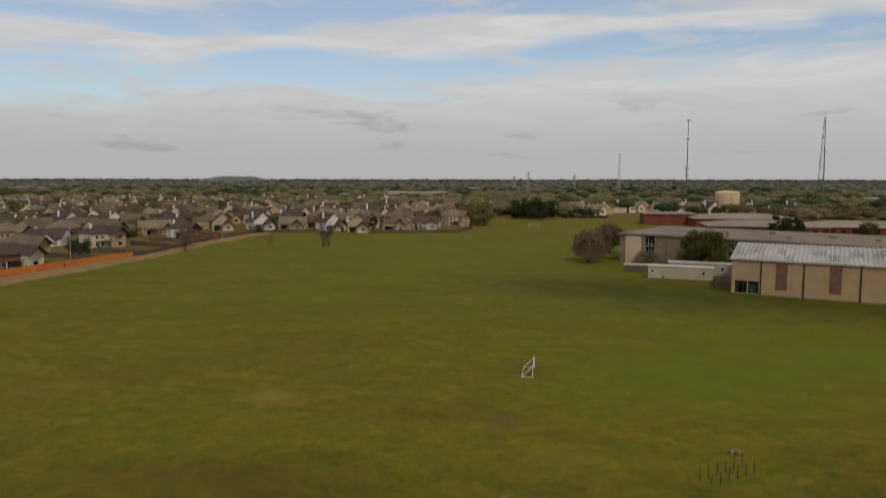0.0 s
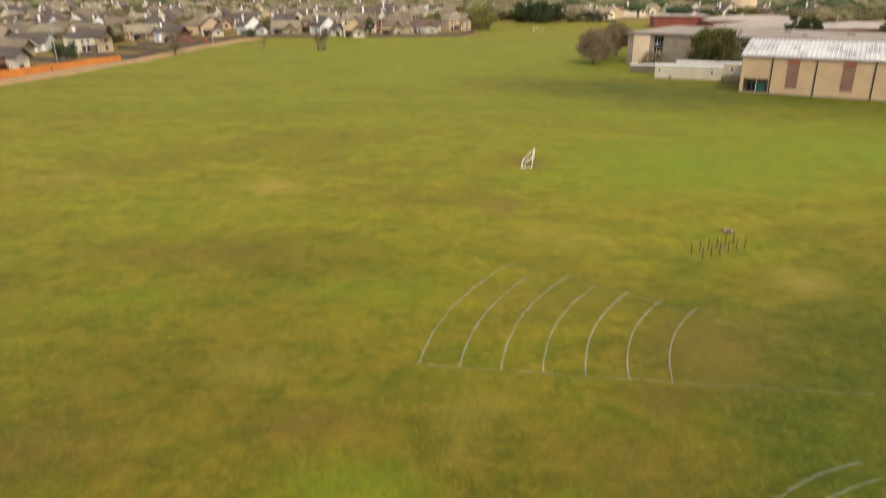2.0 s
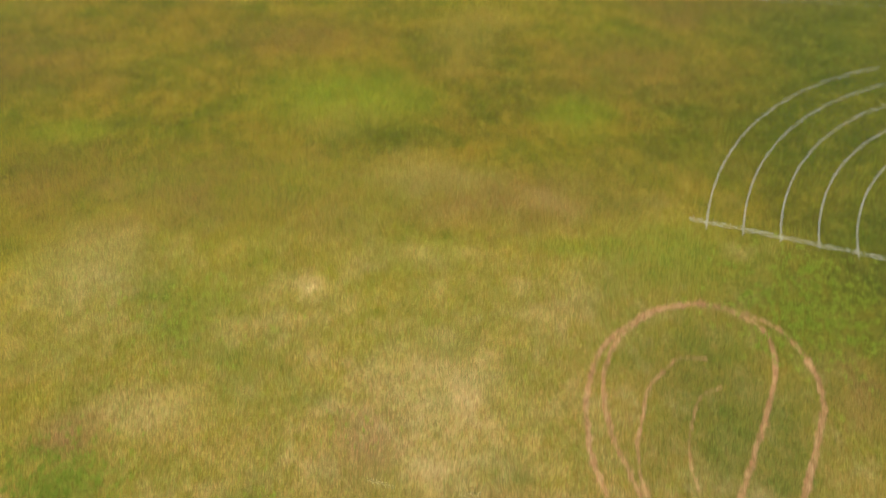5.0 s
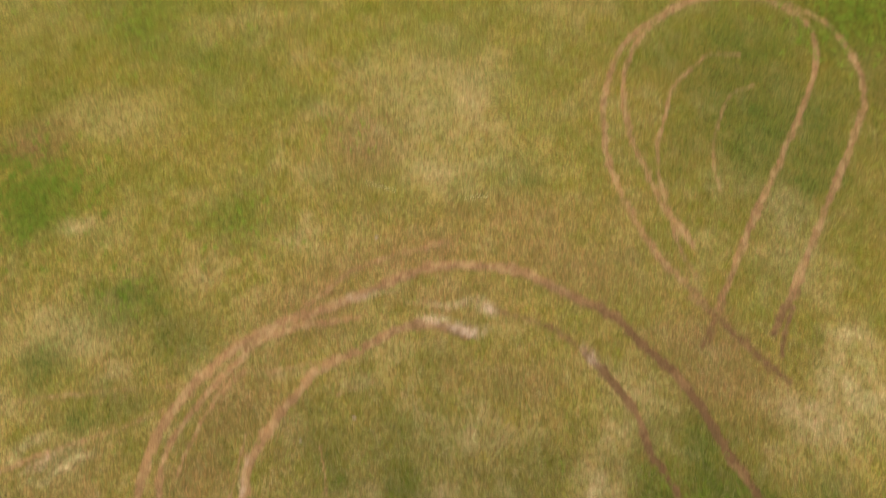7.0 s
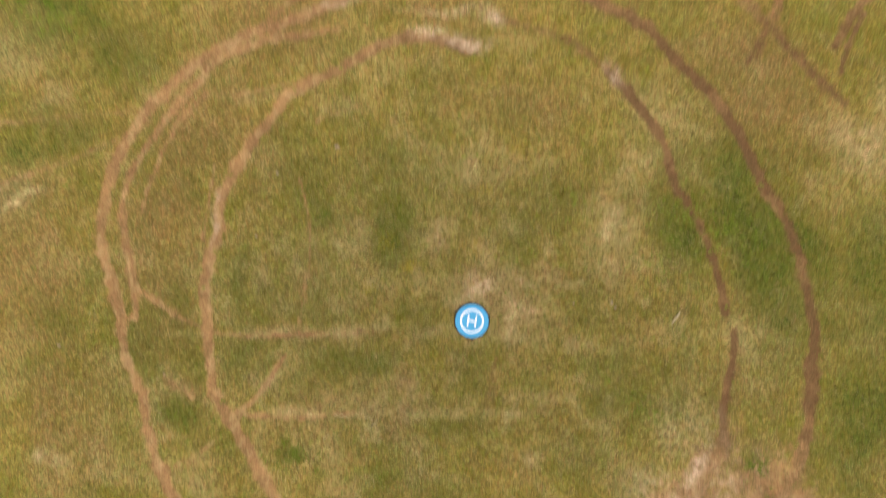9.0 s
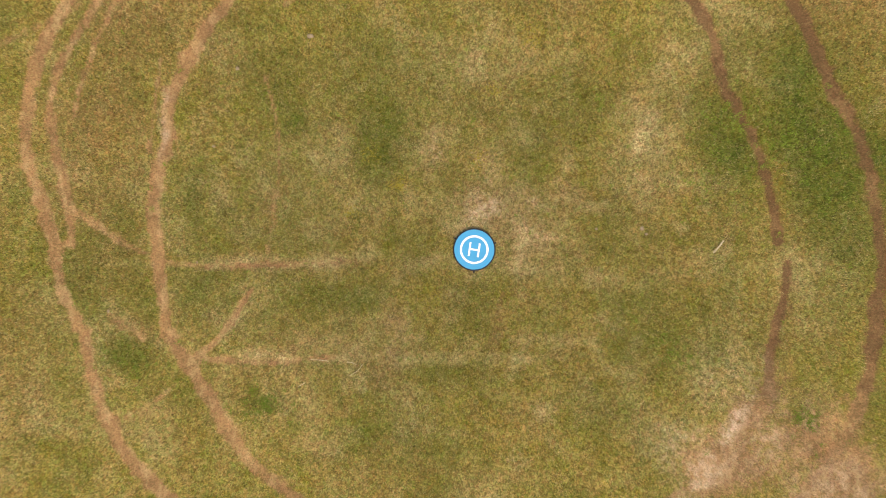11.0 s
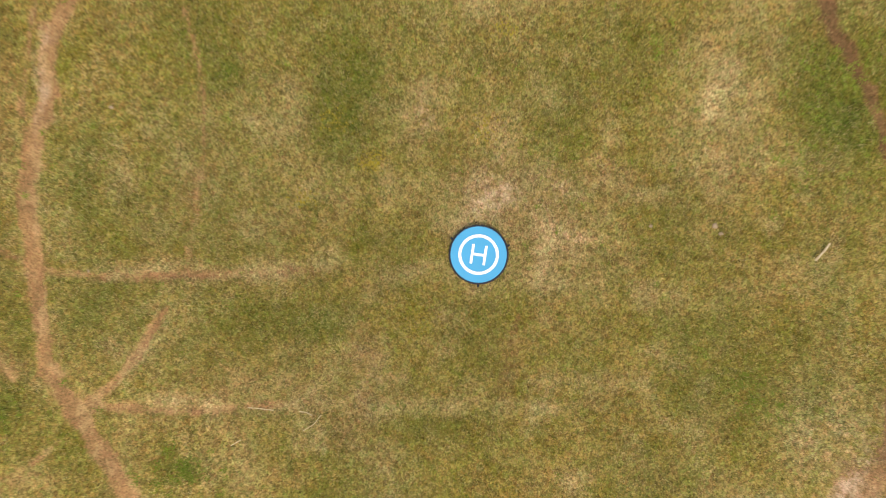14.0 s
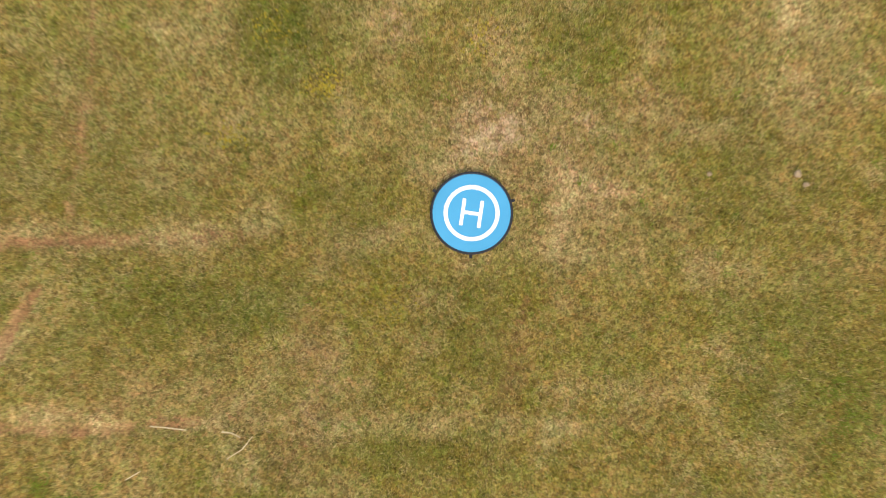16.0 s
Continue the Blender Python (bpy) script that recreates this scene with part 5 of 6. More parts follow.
def build_vase_tree(seed, high, spread, leaves, label, at, stems):
    """A leafless tree of several stems that part at the ground and rise steeply."""
    rng = np.random.RandomState(seed)
    tree = thing("tree", pose(at[0], at[1], 0), label, "tree", "trees")
    bm, centres, radii = bmesh.new(), [], []
    r = 0.019 * high
    for k in range(stems):
        a = k * 2 * math.pi / stems + rng.uniform(-0.3, 0.3)
        lean = spread * rng.uniform(0.2, 0.95)
        foot = Vector((math.cos(a) * rng.uniform(0.15, 0.42) * spread, math.sin(a) * rng.uniform(0.15, 0.42) * spread, -0.1))
        tip = Vector((math.cos(a) * lean, math.sin(a) * lean, high * rng.uniform(0.72, 0.98)))
        knee = foot.lerp(tip, 0.45) - Vector((math.cos(a), math.sin(a), 0)) * spread * 0.08
        tube(bm, foot, knee, r, r * 0.65, 7)
        tube(bm, knee, tip, r * 0.65, r * 0.1, 6)
        for j in range(12):
            start = foot.lerp(knee, rng.uniform(0.6, 1.0)) if j < 3 else knee.lerp(tip, rng.uniform(0.0, 0.95))
            b = a + rng.uniform(-2.2, 2.2)
            end = start + Vector((math.cos(b) * 0.30, math.sin(b) * 0.30, rng.uniform(0.35, 0.8))) * spread * rng.uniform(0.4, 0.8)
            tube(bm, start, end, r * 0.22, r * 0.05, 5)
            for i in range(3):
                c = b + rng.uniform(-1.2, 1.2)
                mid = start.lerp(end, rng.uniform(0.4, 1.0))
                far = mid + Vector((math.cos(c) * 0.5, math.sin(c) * 0.5, 0.7)) * spread * rng.uniform(0.12, 0.3)
                tube(bm, mid, far, r * 0.09, r * 0.03, 4)
                centres.append(far)
                radii.append(spread * rng.uniform(0.10, 0.22))
    part("trunk", bm, BARK, tree)
    leaf_cloud("crown", rng, centres, radii, leaves, 0.011 * high, LEAF_TWIG, tree)
    return tree


def build_dome_tree(seed, high, spread, leaf, leaves, label, at, fork=0.22, size=0.014):
    """A round-headed tree: one trunk, spreading limbs and an even dome of fine twigs or leaves."""
    rng = np.random.RandomState(seed)
    tree = thing("tree", pose(at[0], at[1], 0), label, "tree", "trees")
    bm, centres, radii = bmesh.new(), [], []
    r = 0.028 * high
    split = Vector((0, 0, high * fork))
    tube(bm, (0, 0, -0.1), split, r, r * 0.8)
    for k in range(42):
        a = k * 2.4 + rng.uniform(-0.3, 0.3)
        lift = rng.uniform(-0.40, 1.0)
        ring = math.cos(max(lift, 0) * 1.45) * rng.uniform(0.55, 1.0)
        tip = Vector((math.cos(a) * spread * ring, math.sin(a) * spread * ring, high * (0.48 + 0.46 * math.sin(lift * 1.5))))
        knee = split.lerp(tip, 0.5) + Vector((0, 0, high * 0.05))
        tube(bm, split, knee, r * 0.45, r * 0.25, 6)
        tube(bm, knee, tip, r * 0.25, r * 0.06, 5)
        for j in range(7):
            b = a + rng.uniform(-1.6, 1.6)
            start = knee.lerp(tip, rng.uniform(0.0, 1.0))
            end = start + Vector((math.cos(b), math.sin(b), rng.uniform(-0.2, 0.9))) * spread * rng.uniform(0.12, 0.30)
            tube(bm, start, end, r * 0.09, r * 0.03, 4)
            centres.append(end)
            radii.append(spread * rng.uniform(0.15, 0.27))
    part("trunk", bm, BARK, tree)
    leaf_cloud("crown", rng, centres, radii, leaves, size * high, leaf, tree)
    return tree


build_dome_tree(1, 12.6, 8.0, LEAF_OAK, 17000, "round evergreen oak beside the cream trailers", (72.6, 225.5), 0.16, 0.022)
build_dome_tree(2, 11.2, 5.8, LEAF_BARE, 17000, "leafless brown tree at the corner of the concrete block", (40.0, 248.2), 0.14, 0.017)
build_dome_tree(3, 11.0, 5.6, LEAF_BARE, 15000, "bare reddish-brown tree in a row", (46.0, 262.0), 0.14, 0.017)
build_dome_tree(4, 11.4, 6.0, LEAF_BARE, 15000, "bare brown spreading tree near the classroom block", (53.0, 276.0), 0.14, 0.017)
build_tree(5, 6.2, 4.2, LEAF_BARE, 5000, "small bare tree before the concrete wall", True, 0.15, at=(57.0, 237.5), bush=True)
build_vase_tree(6, 9.8, 4.6, 3600, "multi-stemmed leafless tree standing alone in the field", (-62.8, 296.0), 8)
build_vase_tree(7, 5.2, 2.6, 900, "thin bare sapling at the field's edge", (-87.9, 299.2), 4)
build_tree(8, 14.0, 11.0, LEAF_SPRING, 15000, "budding willow at the corner of the fenced houses", False, 0.12, at=(2.2, 434.0), bush=True)
build_tree(9, 10.2, 7.0, LEAF_SPRING, 10000, "light green budding tree behind the fence", False, 0.12, at=(-8.0, 446.0), bush=True)
for k, (x, y, h) in enumerate([(33, 500, 15), (42, 496, 16), (51, 503, 14)]):
    build_tree(20 + k, h, 9.0, LEAF_DARK, 10000, "dense dark live oak at the field's far end", False, 0.12, at=(x, y), bush=True)
for k, (x, y, h) in enumerate([(146.5, 343, 12.6), (154.0, 345, 11.6)]):
    build_tree(25 + k, h, 5.0, LEAF_DARK, 10000, "dense dark oak in front of the brick school", False, 0.1, at=(x, y), bush=True)
build_tree(28, 8.5, 5.2, LEAF_OAK, 6000, "rounded green tree beside the long brick wing", False, 0.12, at=(193, 352), bush=True)
build_tree(29, 8.0, 5.0, LEAF_DARK, 4000, "dark shrub-like tree in a back garden", False, 0.1, at=(-148, 257), bush=True)
build_tree(30, 10.0, 4.2, LEAF_BARE, 1100, "wispy bare tree on the drainage bank", True, 0.15, at=(-119, 285))
build_tree(31, 8.5, 4.0, LEAF_BARE, 900, "wispy leafless tree on the bank", True, 0.15, at=(-116, 277))
build_tree(32, 8.5, 3.0, LEAF_DARK, 2600, "narrow dark cypress between back gardens", False, 0.08, at=(-53.5, 371.0))
build_tree(33, 6.0, 4.0, LEAF_DARK, 2600, "low dark hedge tree along the bank", False, 0.08, at=(-112, 358), bush=True)
GARDEN = [build_tree(40, 7.5, 4.4, LEAF_BARE, 2200, "leafless brown garden tree between houses", True, 0.2), build_tree(41, 8.5, 4.6, LEAF_SPRING, 2400, "budding light green tree in a garden", False, 0.2),
          build_tree(42, 7.0, 4.2, LEAF_OAK, 2400, "olive-green garden oak between houses", False, 0.18), build_tree(43, 8.0, 4.4, LEAF_DARK, 2400, "dark evergreen tree in a garden", False, 0.15)]

# ---- houses ----
ROOFS = [surface("brown_shingle", (0.172, 0.132, 0.082), (0.130, 0.100, 0.064), 0.3, 0.95, per_object=0.35),
         surface("dark_shingle", (0.066, 0.052, 0.042), (0.092, 0.070, 0.054), 0.3, 0.95, per_object=0.3),
         surface("red_brown_shingle", (0.108, 0.070, 0.048), (0.082, 0.052, 0.037), 0.3, 0.95, per_object=0.3),
         surface("grey_tan_shingle", (0.235, 0.190, 0.124), (0.190, 0.155, 0.102), 0.3, 0.95, per_object=0.35)]
WALLS = [surface("tan_brick", (0.52, 0.39, 0.235), (0.43, 0.32, 0.19), 0.5, 0.9, per_object=0.3),
         surface("cream_siding", (0.70, 0.62, 0.46), (0.62, 0.54, 0.40), 0.4, 0.85, per_object=0.25),
         surface("red_house_brick", (0.25, 0.10, 0.07), (0.19, 0.08, 0.055), 0.5, 0.9, per_object=0.25),
         surface("white_siding", (0.74, 0.72, 0.66), (0.66, 0.64, 0.58), 0.4, 0.8, per_object=0.15)]


def gable(bm, cx, cy, w, d, z0, z1, along_x=True, over=0.45, thick=0.2):
    """A gable roof slab over a rectangle; its ridge runs along x or y."""
    hw, hd = w / 2 + over, d / 2 + over
    if along_x:
        drop = (z1 - z0) * over / (d / 2)
        rows = [(-hd, z0 - drop), (0, z1), (hd, z0 - drop)]
        pts = [[(cx + s * hw, cy + o, z + t) for o, z in rows] for s in (-1, 1) for t in (0, thick)]
    else:
        drop = (z1 - z0) * over / (w / 2)
        rows = [(-hw, z0 - drop), (0, z1), (hw, z0 - drop)]
        pts = [[(cx + o, cy + s * hd, z + t) for o, z in rows] for s in (-1, 1) for t in (0, thick)]
    a0, a1, b0, b1 = [[bm.verts.new(p) for p in row] for row in pts]
    for k in range(2):
        bm.faces.new((a1[k], a1[k + 1], b1[k + 1], b1[k]))
        bm.faces.new((a0[k], b0[k], b0[k + 1], a0[k + 1]))
        bm.faces.new((a0[k], a0[k + 1], a1[k + 1], a1[k]))
        bm.faces.new((b0[k], b1[k], b1[k + 1], b0[k + 1]))
    for k in (0, 2):
        bm.faces.new((a0[k], a1[k], b1[k], b0[k]))


def gable_wall(bm, cx, cy, w, d, z0, z1, along_x=True):
    """The two triangles of wall under a gable roof, joined as a prism."""
    if along_x:
        ends = [[(cx + s * (w / 2), cy - d / 2, z0), (cx + s * (w / 2), cy + d / 2, z0), (cx + s * (w / 2), cy, z1 - 0.05)] for s in (-1, 1)]
    else:
        ends = [[(cx - w / 2, cy + s * (d / 2), z0), (cx + w / 2, cy + s * (d / 2), z0), (cx, cy + s * (d / 2), z1 - 0.05)] for s in (-1, 1)]
    a, b = [[bm.verts.new(p) for p in e] for e in ends]
    bm.faces.new(a[::-1])
    bm.faces.new(b)
    for k in range(3):
        bm.faces.new((a[k], a[(k + 1) % 3], b[(k + 1) % 3], b[k]))


def hip(bm, w, d, z0, z1, over=0.5, thick=0.2):
    hw, hd = w / 2 + over, d / 2 + over
    r = max(hw - hd * 0.95, 0.3)
    low = [bm.verts.new((x, y, z0 - 0.25)) for x, y in ((-hw, -hd), (hw, -hd), (hw, hd), (-hw, hd))]
    up = [bm.verts.new((x, y, z0 - 0.25 + thick)) for x, y in ((-hw, -hd), (hw, -hd), (hw, hd), (-hw, hd))]
    a, b = bm.verts.new((-r, 0, z1)), bm.verts.new((r, 0, z1))
    for f in ((up[0], up[1], b, a), (up[2], up[3], a, b), (up[1], up[2], b), (up[3], up[0], a), low[::-1]):
        bm.faces.new(f)
    for k in range(4):
        bm.faces.new((low[k], low[(k + 1) % 4], up[(k + 1) % 4], up[k]))


def build_house(style, wall, roof, wing_wall, label):
    """A suburban house round its own centre, garden side to -y."""
    house = thing("house", pose(0, 0, -50), label, "house", "houses of the estate")
    house.scale = (1.0, 1.0, 1.06)
    w, d, eave, top = [(13.5, 10.5, 5.6, 8.7), (14.0, 11.0, 4.6, 7.8), (11.0, 11.0, 4.4, 8.9), (13.0, 10.5, 5.8, 9.0), (15.0, 9.5, 3.4, 6.4)][style]
    bm = bmesh.new()
    box(bm, 0, 0, eave / 2, w, d, eave)
    rb = bmesh.new()
    if style in (0, 4):
        gable_wall(bm, 0, 0, w, d, eave, top, True)
        gable(rb, 0, 0, w, d, eave, top, True)
    elif style == 2:
        gable_wall(bm, 0, 0, w, d, eave, top, False)
        gable(rb, 0, 0, w, d, eave, top, False)
    else:
        hip(rb, w, d, eave, top)
    part("wall", bm, wall, house)
    roof_ob = part("roof", rb, roof, house)
    # wing with its own gable
    wx, wd, ww = (w * 0.24, 4.0, 5.6) if style != 2 else (w * 0.26, 4.0, 5.6)
    we, wt = (eave - 0.3, eave + 2.3) if style != 2 else (3.0, 5.8)
    bm, rb = bmesh.new(), bmesh.new()
    cy = -d / 2 - wd / 2 + 0.6
    box(bm, wx, cy, we / 2, ww, wd, we)
    gable_wall(bm, wx, cy, ww, wd, we, wt, False)
    gable(rb, wx, cy, ww, wd + 4.0, we, wt, False, 0.4)
    part("wing_wall", bm, wing_wall, house)
    part("wing_roof", rb, roof, house)
    # porch roof on posts
    porch = box_part("porch_roof", roof, house, -w * 0.22, -d / 2 - 1.5, 2.75, w * 0.42, 3.2, 0.22)
    for dx in (-w * 0.2, w * 0.2):
        box_part("porch_post", FRAME, porch, -w * 0.22 + dx, -d / 2 - 2.9, 1.32, 0.25, 0.25, 2.64)
    if wall in (WALLS[1], WALLS[3]) or style == 4:
        bm = bmesh.new()
        cx = -w / 2 - 0.3 if style in (0, 4) else -w * 0.3
        box(bm, cx, 0.8, (top + 0.4) / 2, 0.8, 1.1, top + 0.4)
        box(bm, cx, 0.8, top + 0.46, 0.95, 1.25, 0.12)
        part("chimney", bm, WALLS[3] if style != 4 else wall, house)
    levels = (1.5, 4.2) if eave > 5 else (1.5,)
    for z in levels:
        for x in (-w * 0.38, -w * 0.20):
            window_into(house, x, -d / 2 - 0.03, z, 1.3, 1.35)
        window_into(house, wx, cy - wd / 2 - 0.03, z, 1.8, 1.4)
        for side in (-1, 1):
            window_into(house, side * (w / 2 + 0.03), -1.8, z, 1.2, 1.3, turn=90)
    box_part("back_door", GLASS, house, -w * 0.30, -d / 2 - 0.04, 1.05, 1.8, 0.08, 2.1)
    return house


PROTOS = []
for style, a, r, b, label in [
        (0, 0, 0, 0, "two-storey tan brick house with a brown shingle roof"), (0, 1, 1, 3, "two-storey cream house with a dark shingle roof and white chimney"),
        (1, 0, 0, 0, "single-storey tan brick house under a brown hipped roof"), (1, 2, 1, 1, "red brick bungalow with a dark hipped roof"),
        (2, 3, 1, 3, "steep-gabled white house with a dark roof"), (2, 0, 2, 1, "tan gabled house with a red-brown roof"),
        (3, 0, 3, 0, "large two-storey tan house under a hipped grey-tan roof"), (3, 2, 0, 1, "two-storey red brick house with a brown hipped roof"),
        (4, 1, 2, 1, "long cream bungalow with a red-brown gable roof"), (4, 0, 3, 0, "long tan bungalow with a grey-tan gable roof"),
        (3, 1, 1, 0, "two-storey cream house under a dark hipped roof"), (1, 3, 1, 2, "white house with a dark hipped roof and a red brick wing")]:
    PROTOS.append(build_house(style, WALLS[a], ROOFS[r], WALLS[b], label))

# The houses whose gardens meet the field: kind, x, y, turn.
FRONT_ROW = [(3, -153, 224, 66), (2, -170, 256, 62), (10, -158, 291, 60), (11, -142, 338, 36), (9, -165, 357, 40), (0, -186, 378, 30), (11, -188, 424, 12), (6, -150, 412, 20), (5, -140, 385, 22), (4, -121, 391, 40), (9, -102, 394, 4),
             (7, -93, 414, 8), (4, -80, 386, 40), (5, -62, 378, 2), (2, -42, 385, -4), (8, -27, 402, -3), (6, -12, 428, 30), (2, -14, 466, 70), (0, -176, 326, 62), (6, -204, 298, 65), (1, -188, 234, 64)]
used = []
for kind, x, y, turn in FRONT_ROW:
    copy_thing(PROTOS[kind], pose(x, y, 0, 0, 0, turn))
    used.append((x, y))


def build_far_house(wide, deep, eave, top, wall, roof, label, along=True, chimney=True):
    """A smaller-detailed house for the depth of the estate."""
    house = thing("house", pose(0, 0, -50), label, "house", "houses of the estate")
    bm, rb = bmesh.new(), bmesh.new()
    box(bm, 0, 0, eave / 2, wide, deep, eave)
    gable_wall(bm, 0, 0, wide, deep, eave, top, along)
    gable(rb, 0, 0, wide, deep, eave, top, along)
    part("wall", bm, wall, house)
    part("roof", rb, roof, house)
    if chimney:
        bm = bmesh.new()
        box(bm, -wide * 0.36, 1.2, (top + 0.6) / 2 + 1.5, 0.9, 1.2, top - 2.4)
        box(bm, -wide * 0.36, 1.2, top + 0.66, 1.1, 1.4, 0.14)
        part("chimney", bm, WALLS[3], house)
    bm, rb = bmesh.new(), bmesh.new()
    box(bm, wide * 0.22, -deep / 2, eave / 2 - 0.1, 5.5, 5.0, eave - 0.2)
    gable_wall(bm, wide * 0.22, -deep / 2, 5.5, 5.0, eave - 0.2, eave + 2.2, False)
    gable(rb, wide * 0.22, -deep / 2 + 1.0, 5.5, 7.0, eave - 0.2, eave + 2.2, False)
    part("wing_wall", bm, wall, house)
    part("wing_roof", rb, roof, house)
    for x in (-wide * 0.3, -wide * 0.1):
        box_part("window", GLASS, house, x, -deep / 2 - 0.03, eave * 0.62, 1.5, 0.1, 1.4)
    box_part("window", GLASS, house, wide * 0.22, -deep / 2 - 2.53, eave * 0.62, 1.8, 0.1, 1.4)
    return house


FAR_PROTOS = [build_far_house(14, 10, 5.3, 8.8, WALLS[0], ROOFS[0], "two-storey tan house deep in the estate"), build_far_house(13, 10, 5.4, 8.6, WALLS[1], ROOFS[3], "two-storey cream house deep in the estate"),
              build_far_house(16, 11, 3.1, 6.9, WALLS[3], ROOFS[1], "white bungalow with a dark roof in the estate"), build_far_house(15, 10, 3.1, 6.7, WALLS[0], ROOFS[2], "tan bungalow with a red-brown roof in the estate", chimney=False),
              build_far_house(11, 12, 5.2, 10.0, WALLS[1], ROOFS[1], "steep cream house with its gable to the field", along=False), build_far_house(12, 12, 5.0, 9.6, WALLS[0], ROOFS[0], "steep tan house with its gable to the field", along=False, chimney=False)]
rng = random.Random(3)
for row in range(19):
    for col in range(34):
        y = 296 + row * 24 + rng.uniform(-3, 3)
        x = -4 - col * 16.5 - (row % 2) * 7 + rng.uniform(-3.0, 3.0)
        if (row % 4 == 3 and rng.random() < 0.7) or (y > 560 and rng.random() < 0.45):
            continue
        edge = -8 if y > 480 else -22
        if y < 402:
            edge = -172 + max(0, y - 330) * 0.5
        if x > edge - 8 or x < -0.70 * y - 12 or min(math.hypot(x - a, y - b) for a, b in used) < 14.5:
            continue
        used.append((x, y))
        pick = PROTOS[rng.randrange(12)] if y < 440 and x > -0.62 * y else FAR_PROTOS[rng.randrange(6)]
        copy_thing(pick, pose(x, y, 0, 0, 0, rng.choice((0, 0, 12, 24, -24, 90, 70, 180)) + rng.uniform(-6, 6)))
for k in range(26):
    x, y = 16 + k * 9.5 + rng.uniform(-3, 3), 530 + rng.uniform(0, 45) + (18 if k % 2 else 0)
    if 98 < x < 205 and y < 560:
        y += 45
    copy_thing(FAR_PROTOS[rng.randrange(6)], pose(x, y, 0, 0, 0, rng.choice((0, 90, 180, 20)) + rng.uniform(-6, 6)))
spare = random.Random(12)
placed = 0
while placed < 260:
    y = 300 + 460 * spare.random()
    x = spare.uniform(-0.70 * y, -6)
    if (y < 402 and x > -175 + max(0, y - 330) * 0.5) or min(math.hypot(x - a, y - b) for a, b in used) < 11:
        continue
    placed += 1
    copy_thing(GARDEN[spare.choice((0, 0, 0, 1, 1, 2, 3))], pose(x, y, 0, 0, 0, spare.uniform(0, 360)))
for k in range(30):
    x, y = spare.uniform(5, 260), spare.uniform(508, 526)
    if not 90 < x < 150:
        copy_thing(GARDEN[k % 4], pose(x, y, 0, 0, 0, spare.uniform(0, 360)))
for proto in PROTOS + GARDEN + FAR_PROTOS:
    for ob in (*proto.children_recursive, proto):
        bpy.data.objects.remove(ob)

# ---- fences and the drainage bank ----


def build_fence(name, material, points, high, label, step=2.44):
    fence = thing(name, pose(0, 0, 0), label, "fence", "garden fences")
    bm = bmesh.new()
    n, outline = 8, []
    for k in range(n):
        x0, x1 = -step / 2 + 0.07 + k * (step - 0.14) / n, -step / 2 + 0.07 + (k + 1) * (step - 0.14) / n
        out = 0.03 if k % 2 else 0.055
        outline += [(x0, -out), (x1, -out)]
    outline += [(step / 2 - 0.07, 0.03), (-step / 2 + 0.07, 0.03)]
    low, up = [[bm.verts.new((x, y, z)) for x, y in outline] for z in (0.03, high)]
    for k in range(len(outline)):
        j = (k + 1) % len(outline)
        bm.faces.new((low[k], low[j], up[j], up[k]))
    bm.faces.new(up)
    panel = part("panel", bm, material, fence)
    bm = bmesh.new()
    box(bm, 0, 0, high / 2 + 0.05, 0.13, 0.13, high + 0.1)
    post = part("post", bm, material, fence)
    for (ax, ay), (bx, by) in zip(points, points[1:]):
        length = math.hypot(bx - ax, by - ay)
        turn, count = math.degrees(math.atan2(by - ay, bx - ax)), max(1, round(length / step))
        for k in range(count):
            s = (k + 0.5) / count
            copy_thing(panel, pose(ax + (bx - ax) * s, ay + (by - ay) * s, 0, 0, 0, turn))
            copy_thing(post, pose(ax + (bx - ax) * k / count, ay + (by - ay) * k / count, 0, 0, 0, turn))
    for ob in (panel, post):
        bpy.data.objects.remove(ob)


build_fence("cedar_fence", ORANGE_FENCE, [(-150, 168), (-140, 200.7), (-124.4, 250.5)], 2.45, "new orange cedar board fence along the back gardens")
build_fence("garden_fence", GREY_FENCE, [(-124.4, 250.5), (-121, 290), (-124, 330), (-112, 356), (-100, 368), (-82, 369)], 1.9, "weathered grey board fence behind the bank")
build_fence("garden_fence", GREY_FENCE, [(-53, 366.7), (-30, 369), (-8.6, 373), (-1, 400), (-3, 430)], 1.8, "grey board fence along the far gardens")
for ax, ay, bx, by in [(-133, 222, -165, 236), (-128, 240, -160, 254), (-124, 262, -150, 270), (-122, 285, -150, 300), (-123, 312, -150, 318), (-122, 340, -150, 352), (-104, 366, -112, 400), (-86, 369, -92, 400), (-70, 368, -72, 392), (-50, 367, -52, 392), (-35, 369, -36, 394), (-18, 371, -20, 398)]:
    build_fence("garden_fence", GREY_FENCE, [(ax, ay), (bx, by)], 1.85, "grey board fence between two gardens")


def build_hedge(x0, x1, y, high, label):
    """A clipped hedge: stems and a ragged box of leaves."""
    hedge = thing("hedge", pose(x0, y, 0), label, "hedge", "hedges")
    r = np.random.RandomState(int(x0))
    span = x1 - x0
    for k in range(int(span / 1.2)):
        bm = bmesh.new()
        tube(bm, (0.6 + k * 1.2, 0, -0.05), (0.6 + k * 1.2, 0, high * 0.7), 0.06, 0.03, 5)
        part("stem", bm, BARK, hedge)
    n = int(span * 3)
    centres = np.column_stack([r.uniform(0, span, n), r.uniform(-0.6, 0.6, n), r.uniform(0.3, high - 0.4, n)])
    leaf_cloud("leaves", r, centres, np.full(n, 0.7), int(span * 130), 0.28, LEAF_DARK, hedge)


